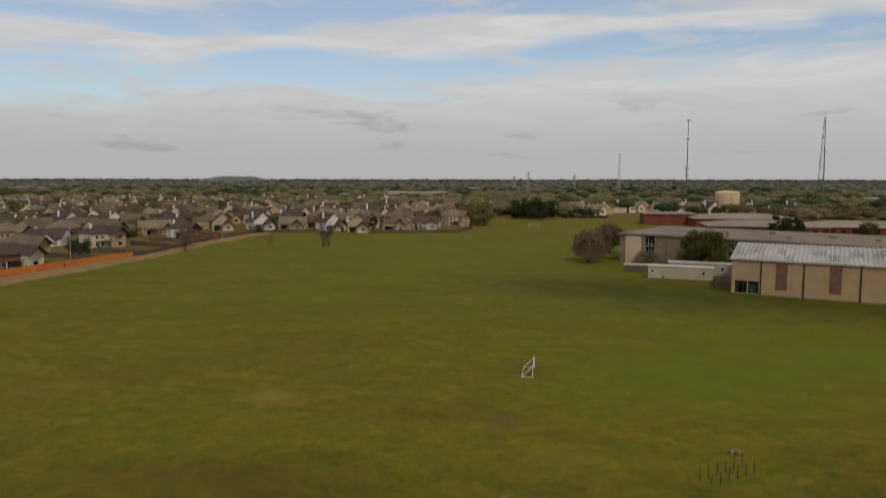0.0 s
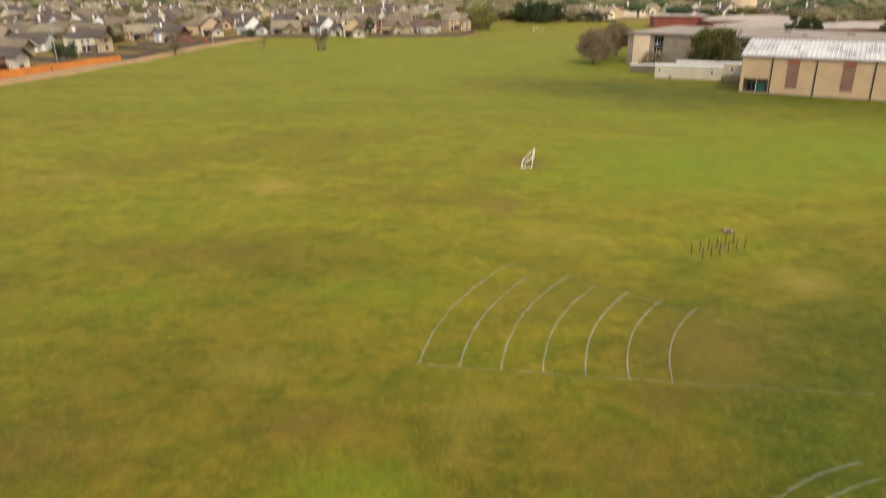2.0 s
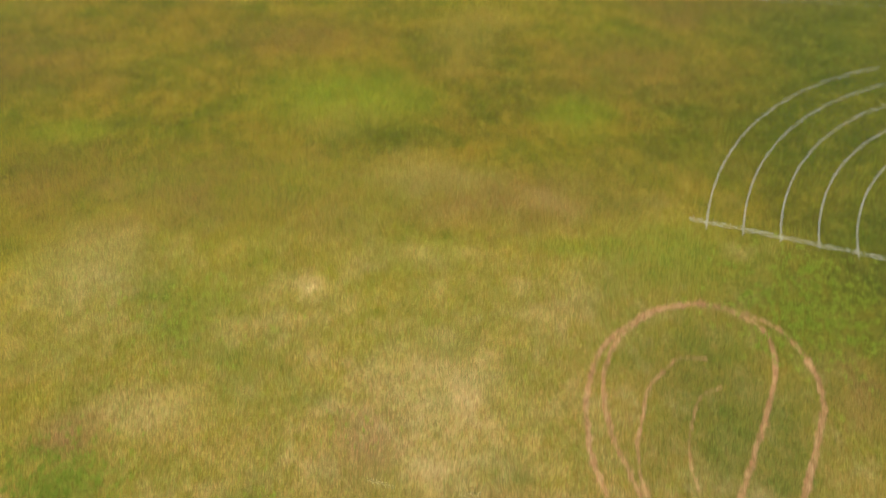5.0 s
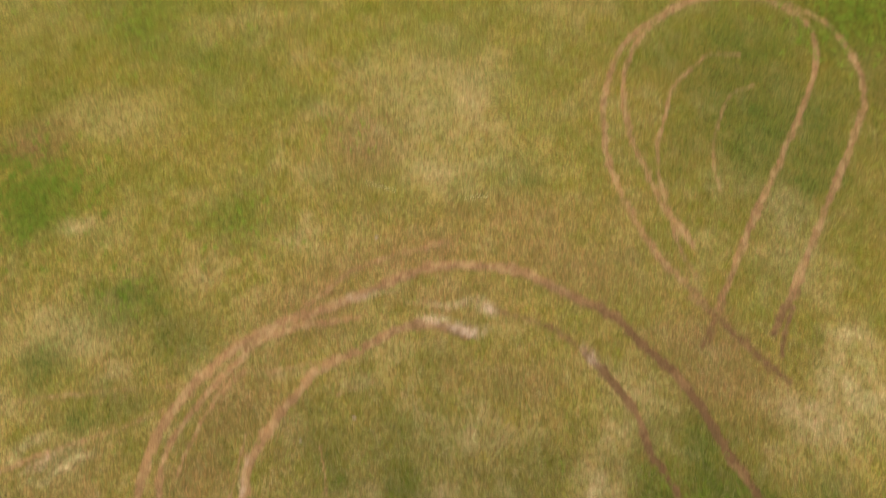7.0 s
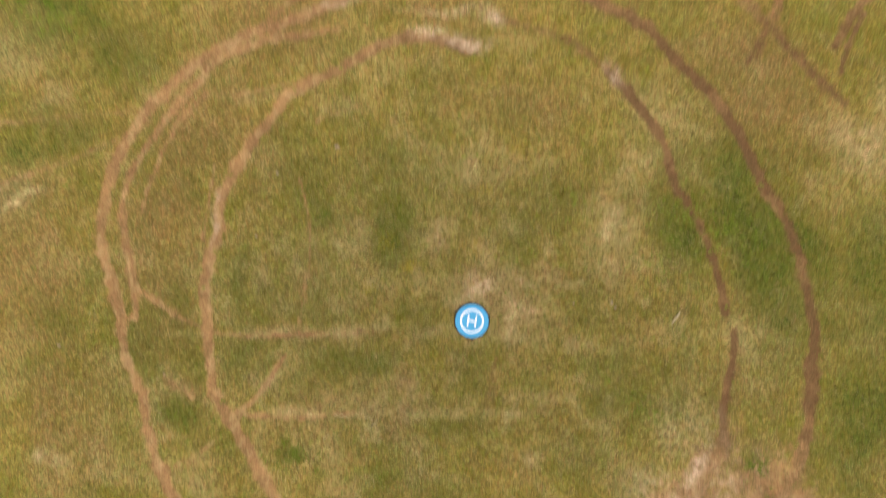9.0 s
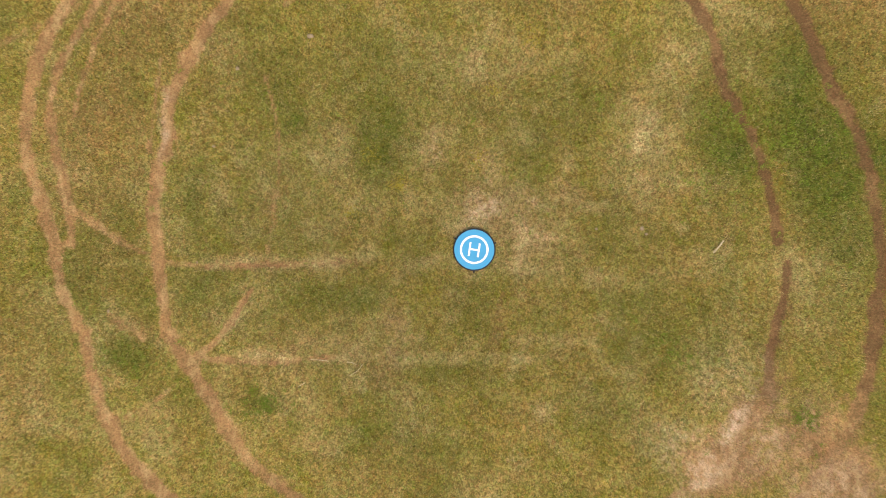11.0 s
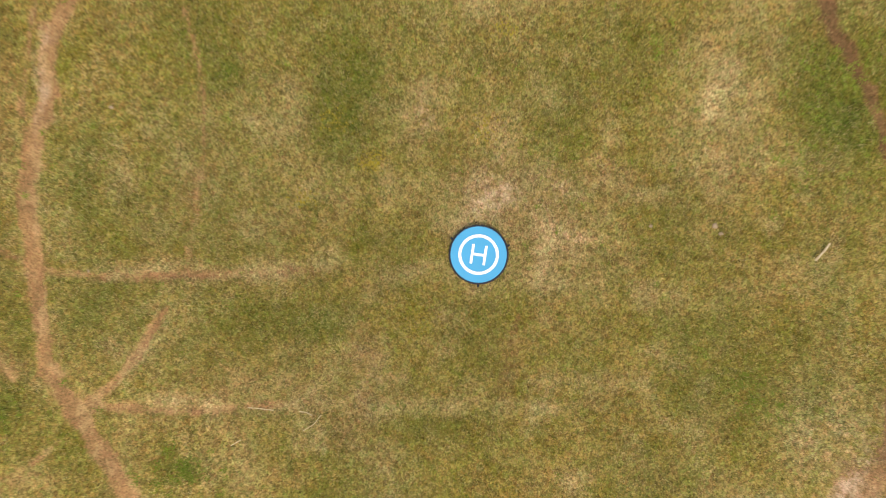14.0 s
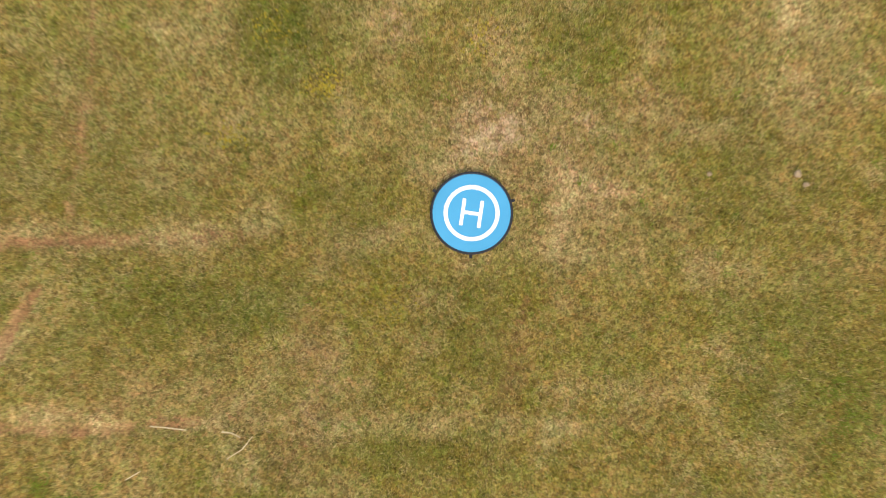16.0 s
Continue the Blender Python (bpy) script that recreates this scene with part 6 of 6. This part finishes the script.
build_hedge(62.5, 77.0, 504.5, 2.3, "long clipped dark green hedge at the field's far end")
build_hedge(78.5, 95.0, 505.0, 2.2, "dark green hedge before the far white houses")
build_hedge(41.0, 46.5, 490.0, 2.4, "short dark hedge beside the far goal")



def build_bank():
    bm = bmesh.new()
    line = smooth_line([(-158, 130), (-138, 172), (-131, 192), (-121.5, 246), (-119, 270), (-118, 300), (-111, 346), (-106, 358)], 10)
    rows = []
    for k, (x, y) in enumerate(line):
        wide = 9.5 + 2 * math.sin(k * 0.31)
        x += 3.0 + 0.8 * math.sin(k * 0.83)
        rows.append([bm.verts.new((x - o * wide, y + o * 2.0, z + 0.08 * math.sin(k * 1.7 + o * 9))) for o, z in ((0, 0.02), (0.25, 0.5), (0.6, 0.75), (1.0, 0.25), (1.25, 0.02))])
    for a, b in zip(rows, rows[1:]):
        for j in range(4):
            bm.faces.new((a[j], b[j], b[j + 1], a[j + 1]))
    tagged(part("bank", bm, BANK, None, smooth=True), "dry brown grassy bank between fence and field", "bank", kind="structure")


build_bank()
build_fence("red_fence", GYM_BRICK, [(-131, 322), (-122, 331)], 2.3, "short brick-red board fence behind a white house")


def build_pergola():
    """A white veranda frame on the back of a far house."""
    p = thing("pergola", pose(-31.0, 389.5, 0, 0, 0, -3), "white timber pergola on a back terrace", "pergola")
    for k in range(5):
        box_part("post", FRAME, p, k * 2.4, 0, 1.4, 0.28, 0.28, 2.8)
    box_part("beam", FRAME, p, 4.8, 0, 2.95, 10.4, 0.3, 0.3)
    for k in range(12):
        box_part("rafter", FRAME, p, 0.2 + k * 0.84, 1.2, 3.17, 0.14, 3.0, 0.14)
    for k in (0, 4):
        box_part("post", FRAME, p, k * 2.4, 2.5, 1.4, 0.28, 0.28, 2.8)


build_pergola()

# ---- masts, poles and pylons ----


def build_lattice(m, high, base, tip, label, sections=22, material=None):
    mast = thing("radio_mast", m, label, "radio mast", "radio masts")
    r = max(base * 0.045, 0.14)
    feet = [Vector((math.cos(a), math.sin(a), 0)) for a in (0.5, 2.6, 4.7)]

    def at(k, f):
        s = f / sections
        w = base + (tip - base) * s
        return feet[k] * w + Vector((0, 0, high * s))
    for k in range(3):
        bm = bmesh.new()
        tube(bm, at(k, 0), at(k, sections), r * 1.5, r, 6)
        part("leg", bm, material or DARK_STEEL, mast)
    bm = bmesh.new()
    for f in range(sections):
        for k in range(3):
            tube(bm, at(k, f), at((k + 1) % 3, f + 1), r * 0.5, sides=4)
            tube(bm, at(k, f + 1), at((k + 1) % 3, f + 1), r * 0.5, sides=4)
    part("bracing", bm, material or DARK_STEEL, mast)
    for z, a in ((0.62, 0), (0.7, 2), (0.78, 4), (0.9, 1), (0.5, 3)):
        bm = bmesh.new()
        w = base + (tip - base) * z
        box(bm, math.cos(a) * (w + 0.5), math.sin(a) * (w + 0.5), high * z, 0.5, 0.5, 2.6)
        part("antenna", bm, GREY_METAL, mast)
    bm = bmesh.new()
    tube(bm, (0, 0, high), (0, 0, high * 1.06), r * 0.7, r * 0.3)
    part("whip", bm, material or DARK_STEEL, mast)
    return mast


build_lattice(pose(336.5, 700, 0), 86, 4.2, 0.7, "tall three-legged steel lattice radio mast")
build_lattice(pose(223.5, 1100, 0), 64, 3.0, 0.8, "red and white lattice mast far off", material=surface("faded_red_white_steel", (0.42, 0.30, 0.27), (0.35, 0.35, 0.35), 0.08, 0.7))


def build_monopole():
    pole = thing("cell_tower", pose(266.5, 900, 0), "slim grey cell tower with antenna rings", "cell tower")
    bm = bmesh.new()
    tube(bm, (0, 0, 0), (0, 0, 58), 0.75, 0.6, 12)
    tube(bm, (0, 0, 58), (0, 0, 99), 0.5, 0.3, 10)
    part("pole", bm, DARK_STEEL, pole)
    for z, r in ((98.5, 2.0), (75, 1.6), (39, 2.4), (31, 1.8)):
        bm = bmesh.new()
        for k in range(6):
            a = k * math.pi / 3
            box(bm, math.cos(a) * r, math.sin(a) * r, z, 0.6, 0.6, 1.9, math.degrees(a))
            tube(bm, (0, 0, z), (math.cos(a) * r, math.sin(a) * r, z), 0.12, sides=5)
        part("antenna_ring", bm, GREY_METAL, pole)


build_monopole()


def build_pole(m, high, label, arm=0.0, crossarm=False):
    pole = thing("utility_pole", m, label, "pole", "utility poles")
    bm = bmesh.new()
    tube(bm, (0, 0, 0), (0, 0, high), 0.16, 0.10)
    part("shaft", bm, GREY_METAL, pole)
    if crossarm:
        box_part("crossarm", BARK, pole, 0, 0, high - 0.6, 2.4, 0.14, 0.16)
    if arm:
        bm = bmesh.new()
        tube(bm, (0, 0, high - 0.1), (arm, 0, high + 0.25), 0.06)
        box(bm, arm + 0.3, 0, high + 0.25, 0.7, 0.28, 0.16)
        part("lamp_arm", bm, GREY_METAL, pole)


for x, y, h in [(-146.2, 248, 12.2), (-163, 560, 26), (-256, 640, 24), (-375, 760, 30), (-52, 760, 26), (-40, 372, 6.5), (8, 640, 20), (173, 362, 12), (-118, 372, 9), (-132, 366, 9), (-120, 330, 8)]:
    build_pole(pose(x, y, 0), h, "slim grey metal pole rising above the roofs")


def build_pylon(m, high):
    pylon = thing("power_pylon", m, "distant grey steel power pylon above the woods", "pylon", "power pylons")
    bm = bmesh.new()
    for sx in (-1, 1):
        for sy in (-1, 1):
            tube(bm, (sx * 3, sy * 3, 0), (sx * 0.5, sy * 0.5, high), 0.28, 0.2, 5)
    for k in range(7):
        s0, s1 = k / 7, (k + 1) / 7
        for sy in (-1, 1):
            a, b = 3 - 2.5 * s0, 3 - 2.5 * s1
            tube(bm, (-a, sy * a, high * s0), (b, sy * b, high * s1), 0.12, sides=4)
            tube(bm, (a, sy * a, high * s0), (-b, sy * b, high * s1), 0.12, sides=4)
    part("tower", bm, GREY_METAL, pylon)
    for z in (0.78, 0.88, 0.97):
        box_part("crossarm", GREY_METAL, pylon, 0, 0, high * z, 10, 0.5, 0.4)


for x, y, h in [(68, 1200, 29), (92, 1200, 36), (169, 1200, 31)]:
    build_pylon(pose(x, y, 0, 0, 0, 15), h)

# ---- far sheds, hill and woods ----
for x, y, w, d, h in [(-112, 905, 76, 30, 8), (-196, 905, 36, 22, 6), (-800, 1180, 34, 30, 9), (-752, 1180, 18, 20, 8), (-8, 1180, 16, 20, 9), (420, 760, 50, 24, 6), (306, 740, 26, 16, 6), (560, 980, 90, 30, 9)]:
    flat_hall("warehouse", pose(x, y, 0, 0, 0, 3), w, d, h, TRAILER if w > 55 else CONCRETE, TRAILER_ROOF, "distant pale warehouse among the trees", windows=5)


def build_hill():
    bm = bmesh.new()
    n, m = 40, 6
    rings = []
    for j in range(m + 1):
        s = j / m
        rings.append([bm.verts.new((math.cos(a) * 215 * (1 - 0.72 * s), math.sin(a) * 110 * (1 - 0.72 * s), 24 * (s * s * (3 - 2 * s)) * (1 + 0.08 * math.sin(3 * a)))) for a in np.linspace(0, 2 * math.pi, n, endpoint=False)])
    for a, b in zip(rings, rings[1:]):
        for k in range(n):
            bm.faces.new((a[k], a[(k + 1) % n], b[(k + 1) % n], b[k]))
    bm.faces.new(rings[-1])
    # Distance haze is mixed into the hill's grey base colour.
    ob = part("hill", bm, surface("haze_tinted_hill", (0.17, 0.17, 0.15), (0.13, 0.14, 0.12), 0.01, 1.0), None, smooth=True)
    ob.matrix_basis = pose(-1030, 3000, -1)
    tagged(ob, "low grassy landfill hill on the horizon", "hill", kind="structure")


build_hill()


def crown_shape():
    """Directions and faces of a small faceted ball, to be made lumpy."""
    bm = bmesh.new()
    bmesh.ops.create_icosphere(bm, subdivisions=1, radius=1.0)
    shape = np.array([v.co[:] for v in bm.verts]), np.array([[v.index for v in f.verts] for f in bm.faces])
    bm.free()
    return shape


def build_woods(name, seed, places, leaf_count, material, label, low=5.0, high=11.0):
    """Woods of many lumpy, ragged crowns in one mesh."""
    rng = np.random.RandomState(seed)
    p = np.array(places)
    h = low + (high - low) * rng.rand(len(p)) ** 1.4
    wide = h * rng.uniform(0.60, 1.50, len(p))
    ball, tri = crown_shape()
    lump = rng.uniform(0.62, 0.98, (len(p), len(ball), 1)) * ball[None]
    blob = np.stack([p[:, :1] + lump[..., 0] * wide[:, None], p[:, 1:] + lump[..., 1] * wide[:, None], h[:, None] * 0.54 + lump[..., 2] * h[:, None] * 0.44], 2).reshape(-1, 3)
    faces = (tri[None] + (np.arange(len(p)) * len(ball))[:, None, None]).reshape(-1, 3)
    idx = np.repeat(np.arange(len(p)), leaf_count)
    way = rng.normal(size=(len(idx), 3))
    way /= np.linalg.norm(way, axis=1, keepdims=True)
    way[:, 2] = np.abs(way[:, 2]) * 0.9 - 0.15
    at = np.stack([p[idx, 0] + way[:, 0] * wide[idx], p[idx, 1] + way[:, 1] * wide[idx], h[idx] * 0.54 + way[:, 2] * h[idx] * 0.46], 1)
    u = rng.normal(size=at.shape)
    u /= np.linalg.norm(u, axis=1, keepdims=True)
    v = np.cross(u, rng.normal(size=at.shape))
    v /= np.linalg.norm(v, axis=1, keepdims=True) + 1e-9
    s = (h[idx] * 0.085 * rng.uniform(0.6, 1.4, len(idx)))[:, None]
    leaf = np.stack([at - u * s, at + v * s * 0.7, at + u * s], 1).reshape(-1, 3)
    verts = np.concatenate([blob, leaf])
    verts[:, 2] = np.maximum(verts[:, 2], 0.0)
    flat = np.concatenate([faces.ravel(), np.arange(len(leaf)) + len(blob)])
    mesh = mesh_from(name, verts, flat, 3, material)
    mesh.polygons.foreach_set("use_smooth", np.ones(len(mesh.polygons), bool))
    return tagged(new(name, mesh), label, "woods", kind="stuff")


def wood_places(seed, count, y0, y1, keep):
    rng = np.random.RandomState(seed)
    out = []
    while len(out) < count:
        y = y0 + (y1 - y0) * rng.rand() ** 1.5
        x = rng.uniform(-0.80, 0.80) * y + 0.02 * y
        if keep(x, y):
            out.append((x, y))
    return out


def open_land(x, y):
    if abs(x - 219) < 17 and abs(y - 622) < 40:
        return False
    if 95 < x < 330 and 320 < y < 560:
        return False
    return True


build_woods("woods", 11, wood_places(1, 9000, 660, 1500, lambda x, y: open_land(x, y) and (x > -260 or y > 740)), 26, LEAF_WOODS, "mixed early-spring woods beyond the houses", 4, 9)
# The farthest woods carry their haze in the leaf colour.
build_woods("far_woods", 12, wood_places(2, 5200, 1450, 4200, lambda x, y: True), 14, LEAF_FAR, "woods reaching to the horizon, greyed as if by haze", 5, 13)
build_woods("dark_woods", 13, wood_places(3, 520, 560, 1400, lambda x, y: open_land(x, y) and (x > 60 or y > 800)), 110, LEAF_DARK, "dark evergreen trees among the woods", 6, 12)
build_woods("garden_trees", 14, [q for q in wood_places(4, 620, 300, 820, lambda x, y: x < -10 and (y > 430 or x < -165)) if min(math.hypot(q[0] - a, q[1] - b) for a, b in used) > 8], 60, LEAF_WOODS, "garden trees between the houses", 3.5, 8)
build_woods("school_trees", 15, [(x, y) for x, y in wood_places(5, 240, 480, 640, lambda x, y: x > 205 or (10 < x < 90 and y > 520))], 220, LEAF_WOODS, "trees round the school grounds", 5, 10)

# ---- turf blades near the pad ----


def build_blades():
    rng = np.random.RandomState(21)
    count = 820000
    p = np.stack([rng.normal(-0.3, 3.2, count), rng.normal(0.1, 2.2, count)], 1)
    p = np.concatenate([p, np.stack([rng.uniform(-9.5, 9.5, 620000), rng.uniform(-6.0, 6.5, 620000)], 1)])
    p = p[(np.abs(p[:, 0] + 0.3) < 12) & (np.abs(p[:, 1]) < 9)]
    bare = np.maximum(on_ground("dirt", p[:, 0], p[:, 1]), on_ground("sand", p[:, 0], p[:, 1]))
    clump = fbm(p[:, 0], p[:, 1], 5.0, 4)
    keep = (rng.rand(len(p)) > bare * 1.3 - 0.05) & (rng.rand(len(p)) < 1.3 * clump + 0.12) & (np.hypot(p[:, 0], p[:, 1]) > 0.385)
    p, clump = p[keep], clump[keep]
    straw, lush, z = (on_ground(k, p[:, 0], p[:, 1]) for k in ("straw", "lush", "z"))
    brown = on_ground("brown", p[:, 0], p[:, 1])
    n = len(p)
    a = rng.uniform(0, 2 * math.pi, n)
    lean = rng.uniform(0.9, 1.5, n)
    length = rng.uniform(0.026, 0.070, n) * (0.8 + 0.4 * clump + 0.3 * lush)
    straw = np.clip(straw + np.clip((fbm(p[:, 0] + 20, p[:, 1], 2.4, 4) - 0.5) * 2.5, 0, 0.5), 0, 1)
    way = np.stack([np.cos(a) * np.sin(lean), np.sin(a) * np.sin(lean), np.cos(lean)], 1)
    side = np.stack([-np.sin(a), np.cos(a), np.zeros(n)], 1) * rng.uniform(0.0024, 0.0058, n)[:, None]
    root = np.column_stack([p, z - 0.003])
    verts = np.stack([root - side, root + side, root + way * length[:, None]], 1).reshape(-1, 3)
    mesh = mesh_from("grass", verts, np.arange(n * 3), 3, BLADES)
    heap = np.clip(0.5 + (fbm(p[:, 0] - 7, p[:, 1], 9.0, 3) - 0.44) * 2.4, 0, 1)
    dry = np.clip(0.82 * rng.rand(n) + 0.18 * heap + 0.06 * (straw - lush), 0, 1)
    tint = fbm(p[:, 0] + 3, p[:, 1], 3.1, 4)
    for name, values in (("straw", straw), ("lush", lush), ("brown", brown), ("dirt", np.zeros(n)), ("worn", np.ones(n)), ("dense", np.zeros(n)), ("sand", np.zeros(n)),
                         ("vary", np.where(dry > 0.73, rng.rand(n) ** 0.6, 0) * (0.65 + 0.5 * straw)), ("green", np.where(dry < 0.30 + 1.4 * (tint - 0.45) + 0.3 * lush, rng.rand(n), 0)),
                         ("dark", np.where((dry > 0.54) & (dry < 0.72), rng.rand(n) ** 0.6, 0))):
        mesh.attributes.new(name, "FLOAT", "POINT").data.foreach_set("value", np.repeat(values, 3).astype(np.float32))
    tagged(new("grass", mesh), "short dry turf blades round the landing pad", "grass", kind="stuff")


build_blades()


def build_weeds():
    """Fresh green weed tufts standing in the short turf."""
    rng = np.random.RandomState(33)
    centres = [(rng.normal(-0.3, 4.5), rng.normal(0.0, 3.2), 0.05) for k in range(150)]
    for x, y, wide, count, size in ((-13.4, 10.2, 1.3, 400, 0.09), (-6.8, 9.2, 0.9, 70, 0.07), (-9.8, 7.1, 0.6, 60, 0.07), (-10.7, 17.0, 1.6, 110, 0.08), (13.6, 18.0, 1.8, 420, 0.11), (14.3, 20.6, 0.5, 40, 0.12), (-3.6, 12.6, 0.7, 40, 0.06), (-3.8, -2.8, 0.35, 12, 0.07),
                                    (2.29, 2.7, 0.14, 16, 0.045), (-3.76, -2.89, 0.16, 22, 0.055), (3.71, -1.87, 0.2, 26, 0.05), (3.48, -1.57, 0.15, 16, 0.045), (6.09, -3.08, 0.2, 26, 0.05), (2.81, -1.13, 0.2, 14, 0.04), (4.66, 2.31, 0.4, 50, 0.045), (4.25, 1.17, 0.4, 40, 0.045), (1.09, 1.47, 0.2, 16, 0.04), (5.8, 1.89, 0.4, 50, 0.05), (-6.22, -2.15, 0.25, 22, 0.045), (-2.08, -3.2, 0.25, 16, 0.04)):
        centres += [(rng.normal(x, wide), rng.normal(y, wide * 0.8), size) for k in range(count)]
    c = np.array([q for q in centres if math.hypot(q[0], q[1]) > 0.6])
    idx = np.repeat(np.arange(len(c)), 26)
    n = len(idx)
    a, lean = rng.uniform(0, 2 * math.pi, n), rng.uniform(0.5, 1.45, n)
    root = c[idx, :2] + rng.normal(size=(n, 2)) * (c[idx, 2] * 0.55)[:, None]
    length = c[idx, 2] * rng.uniform(0.7, 1.5, n)
    way = np.stack([np.cos(a) * np.sin(lean), np.sin(a) * np.sin(lean), np.cos(lean)], 1)
    side = np.stack([-np.sin(a), np.cos(a), np.zeros(n)], 1) * (c[idx, 2] * rng.uniform(0.05, 0.11, n))[:, None]
    base = np.column_stack([root, on_ground("z", root[:, 0], root[:, 1]) - 0.004])
    verts = np.stack([base - side, base + side, base + way * length[:, None]], 1).reshape(-1, 3)
    tagged(new("weeds", mesh_from("weeds", verts, np.arange(n * 3), 3, LEAF_WEED)), "fresh green weed tufts in the turf", "weeds", kind="stuff")


build_weeds()


def build_flowering_weeds():
    """Low yellow-flowering weeds in small loose patches."""
    rng = np.random.RandomState(35)
    spread = np.concatenate([np.column_stack([rng.normal(x, w, 80), rng.normal(y, w * 0.8, 80)]) for x, y, w in (
        (-1.86, 1.65, 0.12), (-1.42, 1.13, 0.08), (0.1, 1.66, 0.12), (-0.7, -0.82, 0.14), (-2.25, 0.65, 0.1), (0.96, 3.85, 0.15), (0.33, 2.89, 0.1), (-1.35, 1.17, 0.08), (0.98, 3.78, 0.12))])
    n = len(spread)
    a, lean, size = rng.uniform(0, 2 * math.pi, n), rng.uniform(0.8, 1.5, n), rng.uniform(0.016, 0.036, n)
    way = np.stack([np.cos(a) * np.sin(lean), np.sin(a) * np.sin(lean), np.cos(lean)], 1) * size[:, None]
    side = np.stack([-np.sin(a), np.cos(a), np.zeros(n)], 1) * (size * 0.3)[:, None]
    base = np.column_stack([spread, on_ground("z", spread[:, 0], spread[:, 1]) + 0.03])
    verts = np.stack([base, base + way * 0.5 - side, base + way, base + way * 0.5 + side], 1).reshape(-1, 3)
    tagged(new("flowering_weeds", mesh_from("flowering_weeds", verts, np.arange(n * 4), 4, LEAF_YELLOW)), "low yellow-flowering weeds in the dry turf", "weeds", kind="stuff")


build_flowering_weeds()

# ---- small litter on the turf ----
STICK = surface("bleached_stick", (0.46, 0.37, 0.22), (0.36, 0.28, 0.155), 8.0, 0.9)
STONE = surface("pale_stone", (0.27, 0.195, 0.11), (0.19, 0.135, 0.075), 14.0, 0.95)


def build_stick(points, r, label):
    bm = bmesh.new()
    for p, q in zip(points, points[1:]):
        tube(bm, (*p, 0.05), (*q, 0.045), r, r * 0.8, 6)
    tagged(part("stick", bm, STICK), label, "stick", "fallen sticks")


build_stick([(4.31, 0.0), (4.41, 0.11), (4.49, 0.22)], 0.016, "short bleached stick lying on the turf")
build_stick([(-2.93, -2.02), (-2.78, -2.03), (-2.60, -2.05)], 0.006, "thin pale twig lying on dry grass")
build_stick([(-2.22, -2.31), (-2.08, -2.22), (-1.99, -2.10)], 0.006, "curved pale twig lying on dry grass")
build_stick([(-2.27, -2.06), (-2.18, -2.07), (-2.10, -2.11)], 0.007, "small bent twig on dry grass")
build_stick([(-3.15, -2.52), (-3.02, -2.44)], 0.006, "broken straw-coloured stalk on the turf")


def build_stone(x, y, size, label, seed):
    bm = bmesh.new()
    bmesh.ops.create_icosphere(bm, subdivisions=2, radius=size)
    noise_rng = random.Random(seed)
    for v in bm.verts:
        v.co *= noise_rng.uniform(0.8, 1.15)
        v.co.x *= 1.0 + 0.5 * math.sin(seed)
        v.co.z *= 0.45
    ob = part("stone", bm, STONE, smooth=True)
    ob.matrix_basis = pose(x, y, 0.03)
    tagged(ob, label, "stone", "loose stones")


for k, (x, y, s) in enumerate([(-4.3, 3.2, 0.035), (-3.0, 3.8, 0.045), (-4.72, 1.8, 0.022), (2.2, 0.4, 0.022), (-6.6, -1.2, 0.035), (-5.0, -0.3, 0.025), (3.02, 0.42, 0.042), (3.10, 0.32, 0.025), (-8.9, -0.6, 0.03), (-2.7, 8.9, 0.05)]):
    build_stone(x, y, s, "pale stone half sunk in the turf" if s < 0.045 else "larger pale clod lying on the turf", k)
dashes = thing("faded_dash_marking", pose(0, 0, 0), "short yellowish painted dashes on the turf", "field marking", kind="structure")
painted("dash", [Vector((-3.1, 10.7)), Vector((-2.6, 10.56)), Vector((-2.2, 10.4))], 0.07, CHALK_YELLOW, dashes)
painted("dash", [Vector((-0.2, 10.2)), Vector((0.15, 10.26)), Vector((0.5, 10.3))], 0.07, CHALK_YELLOW, dashes)
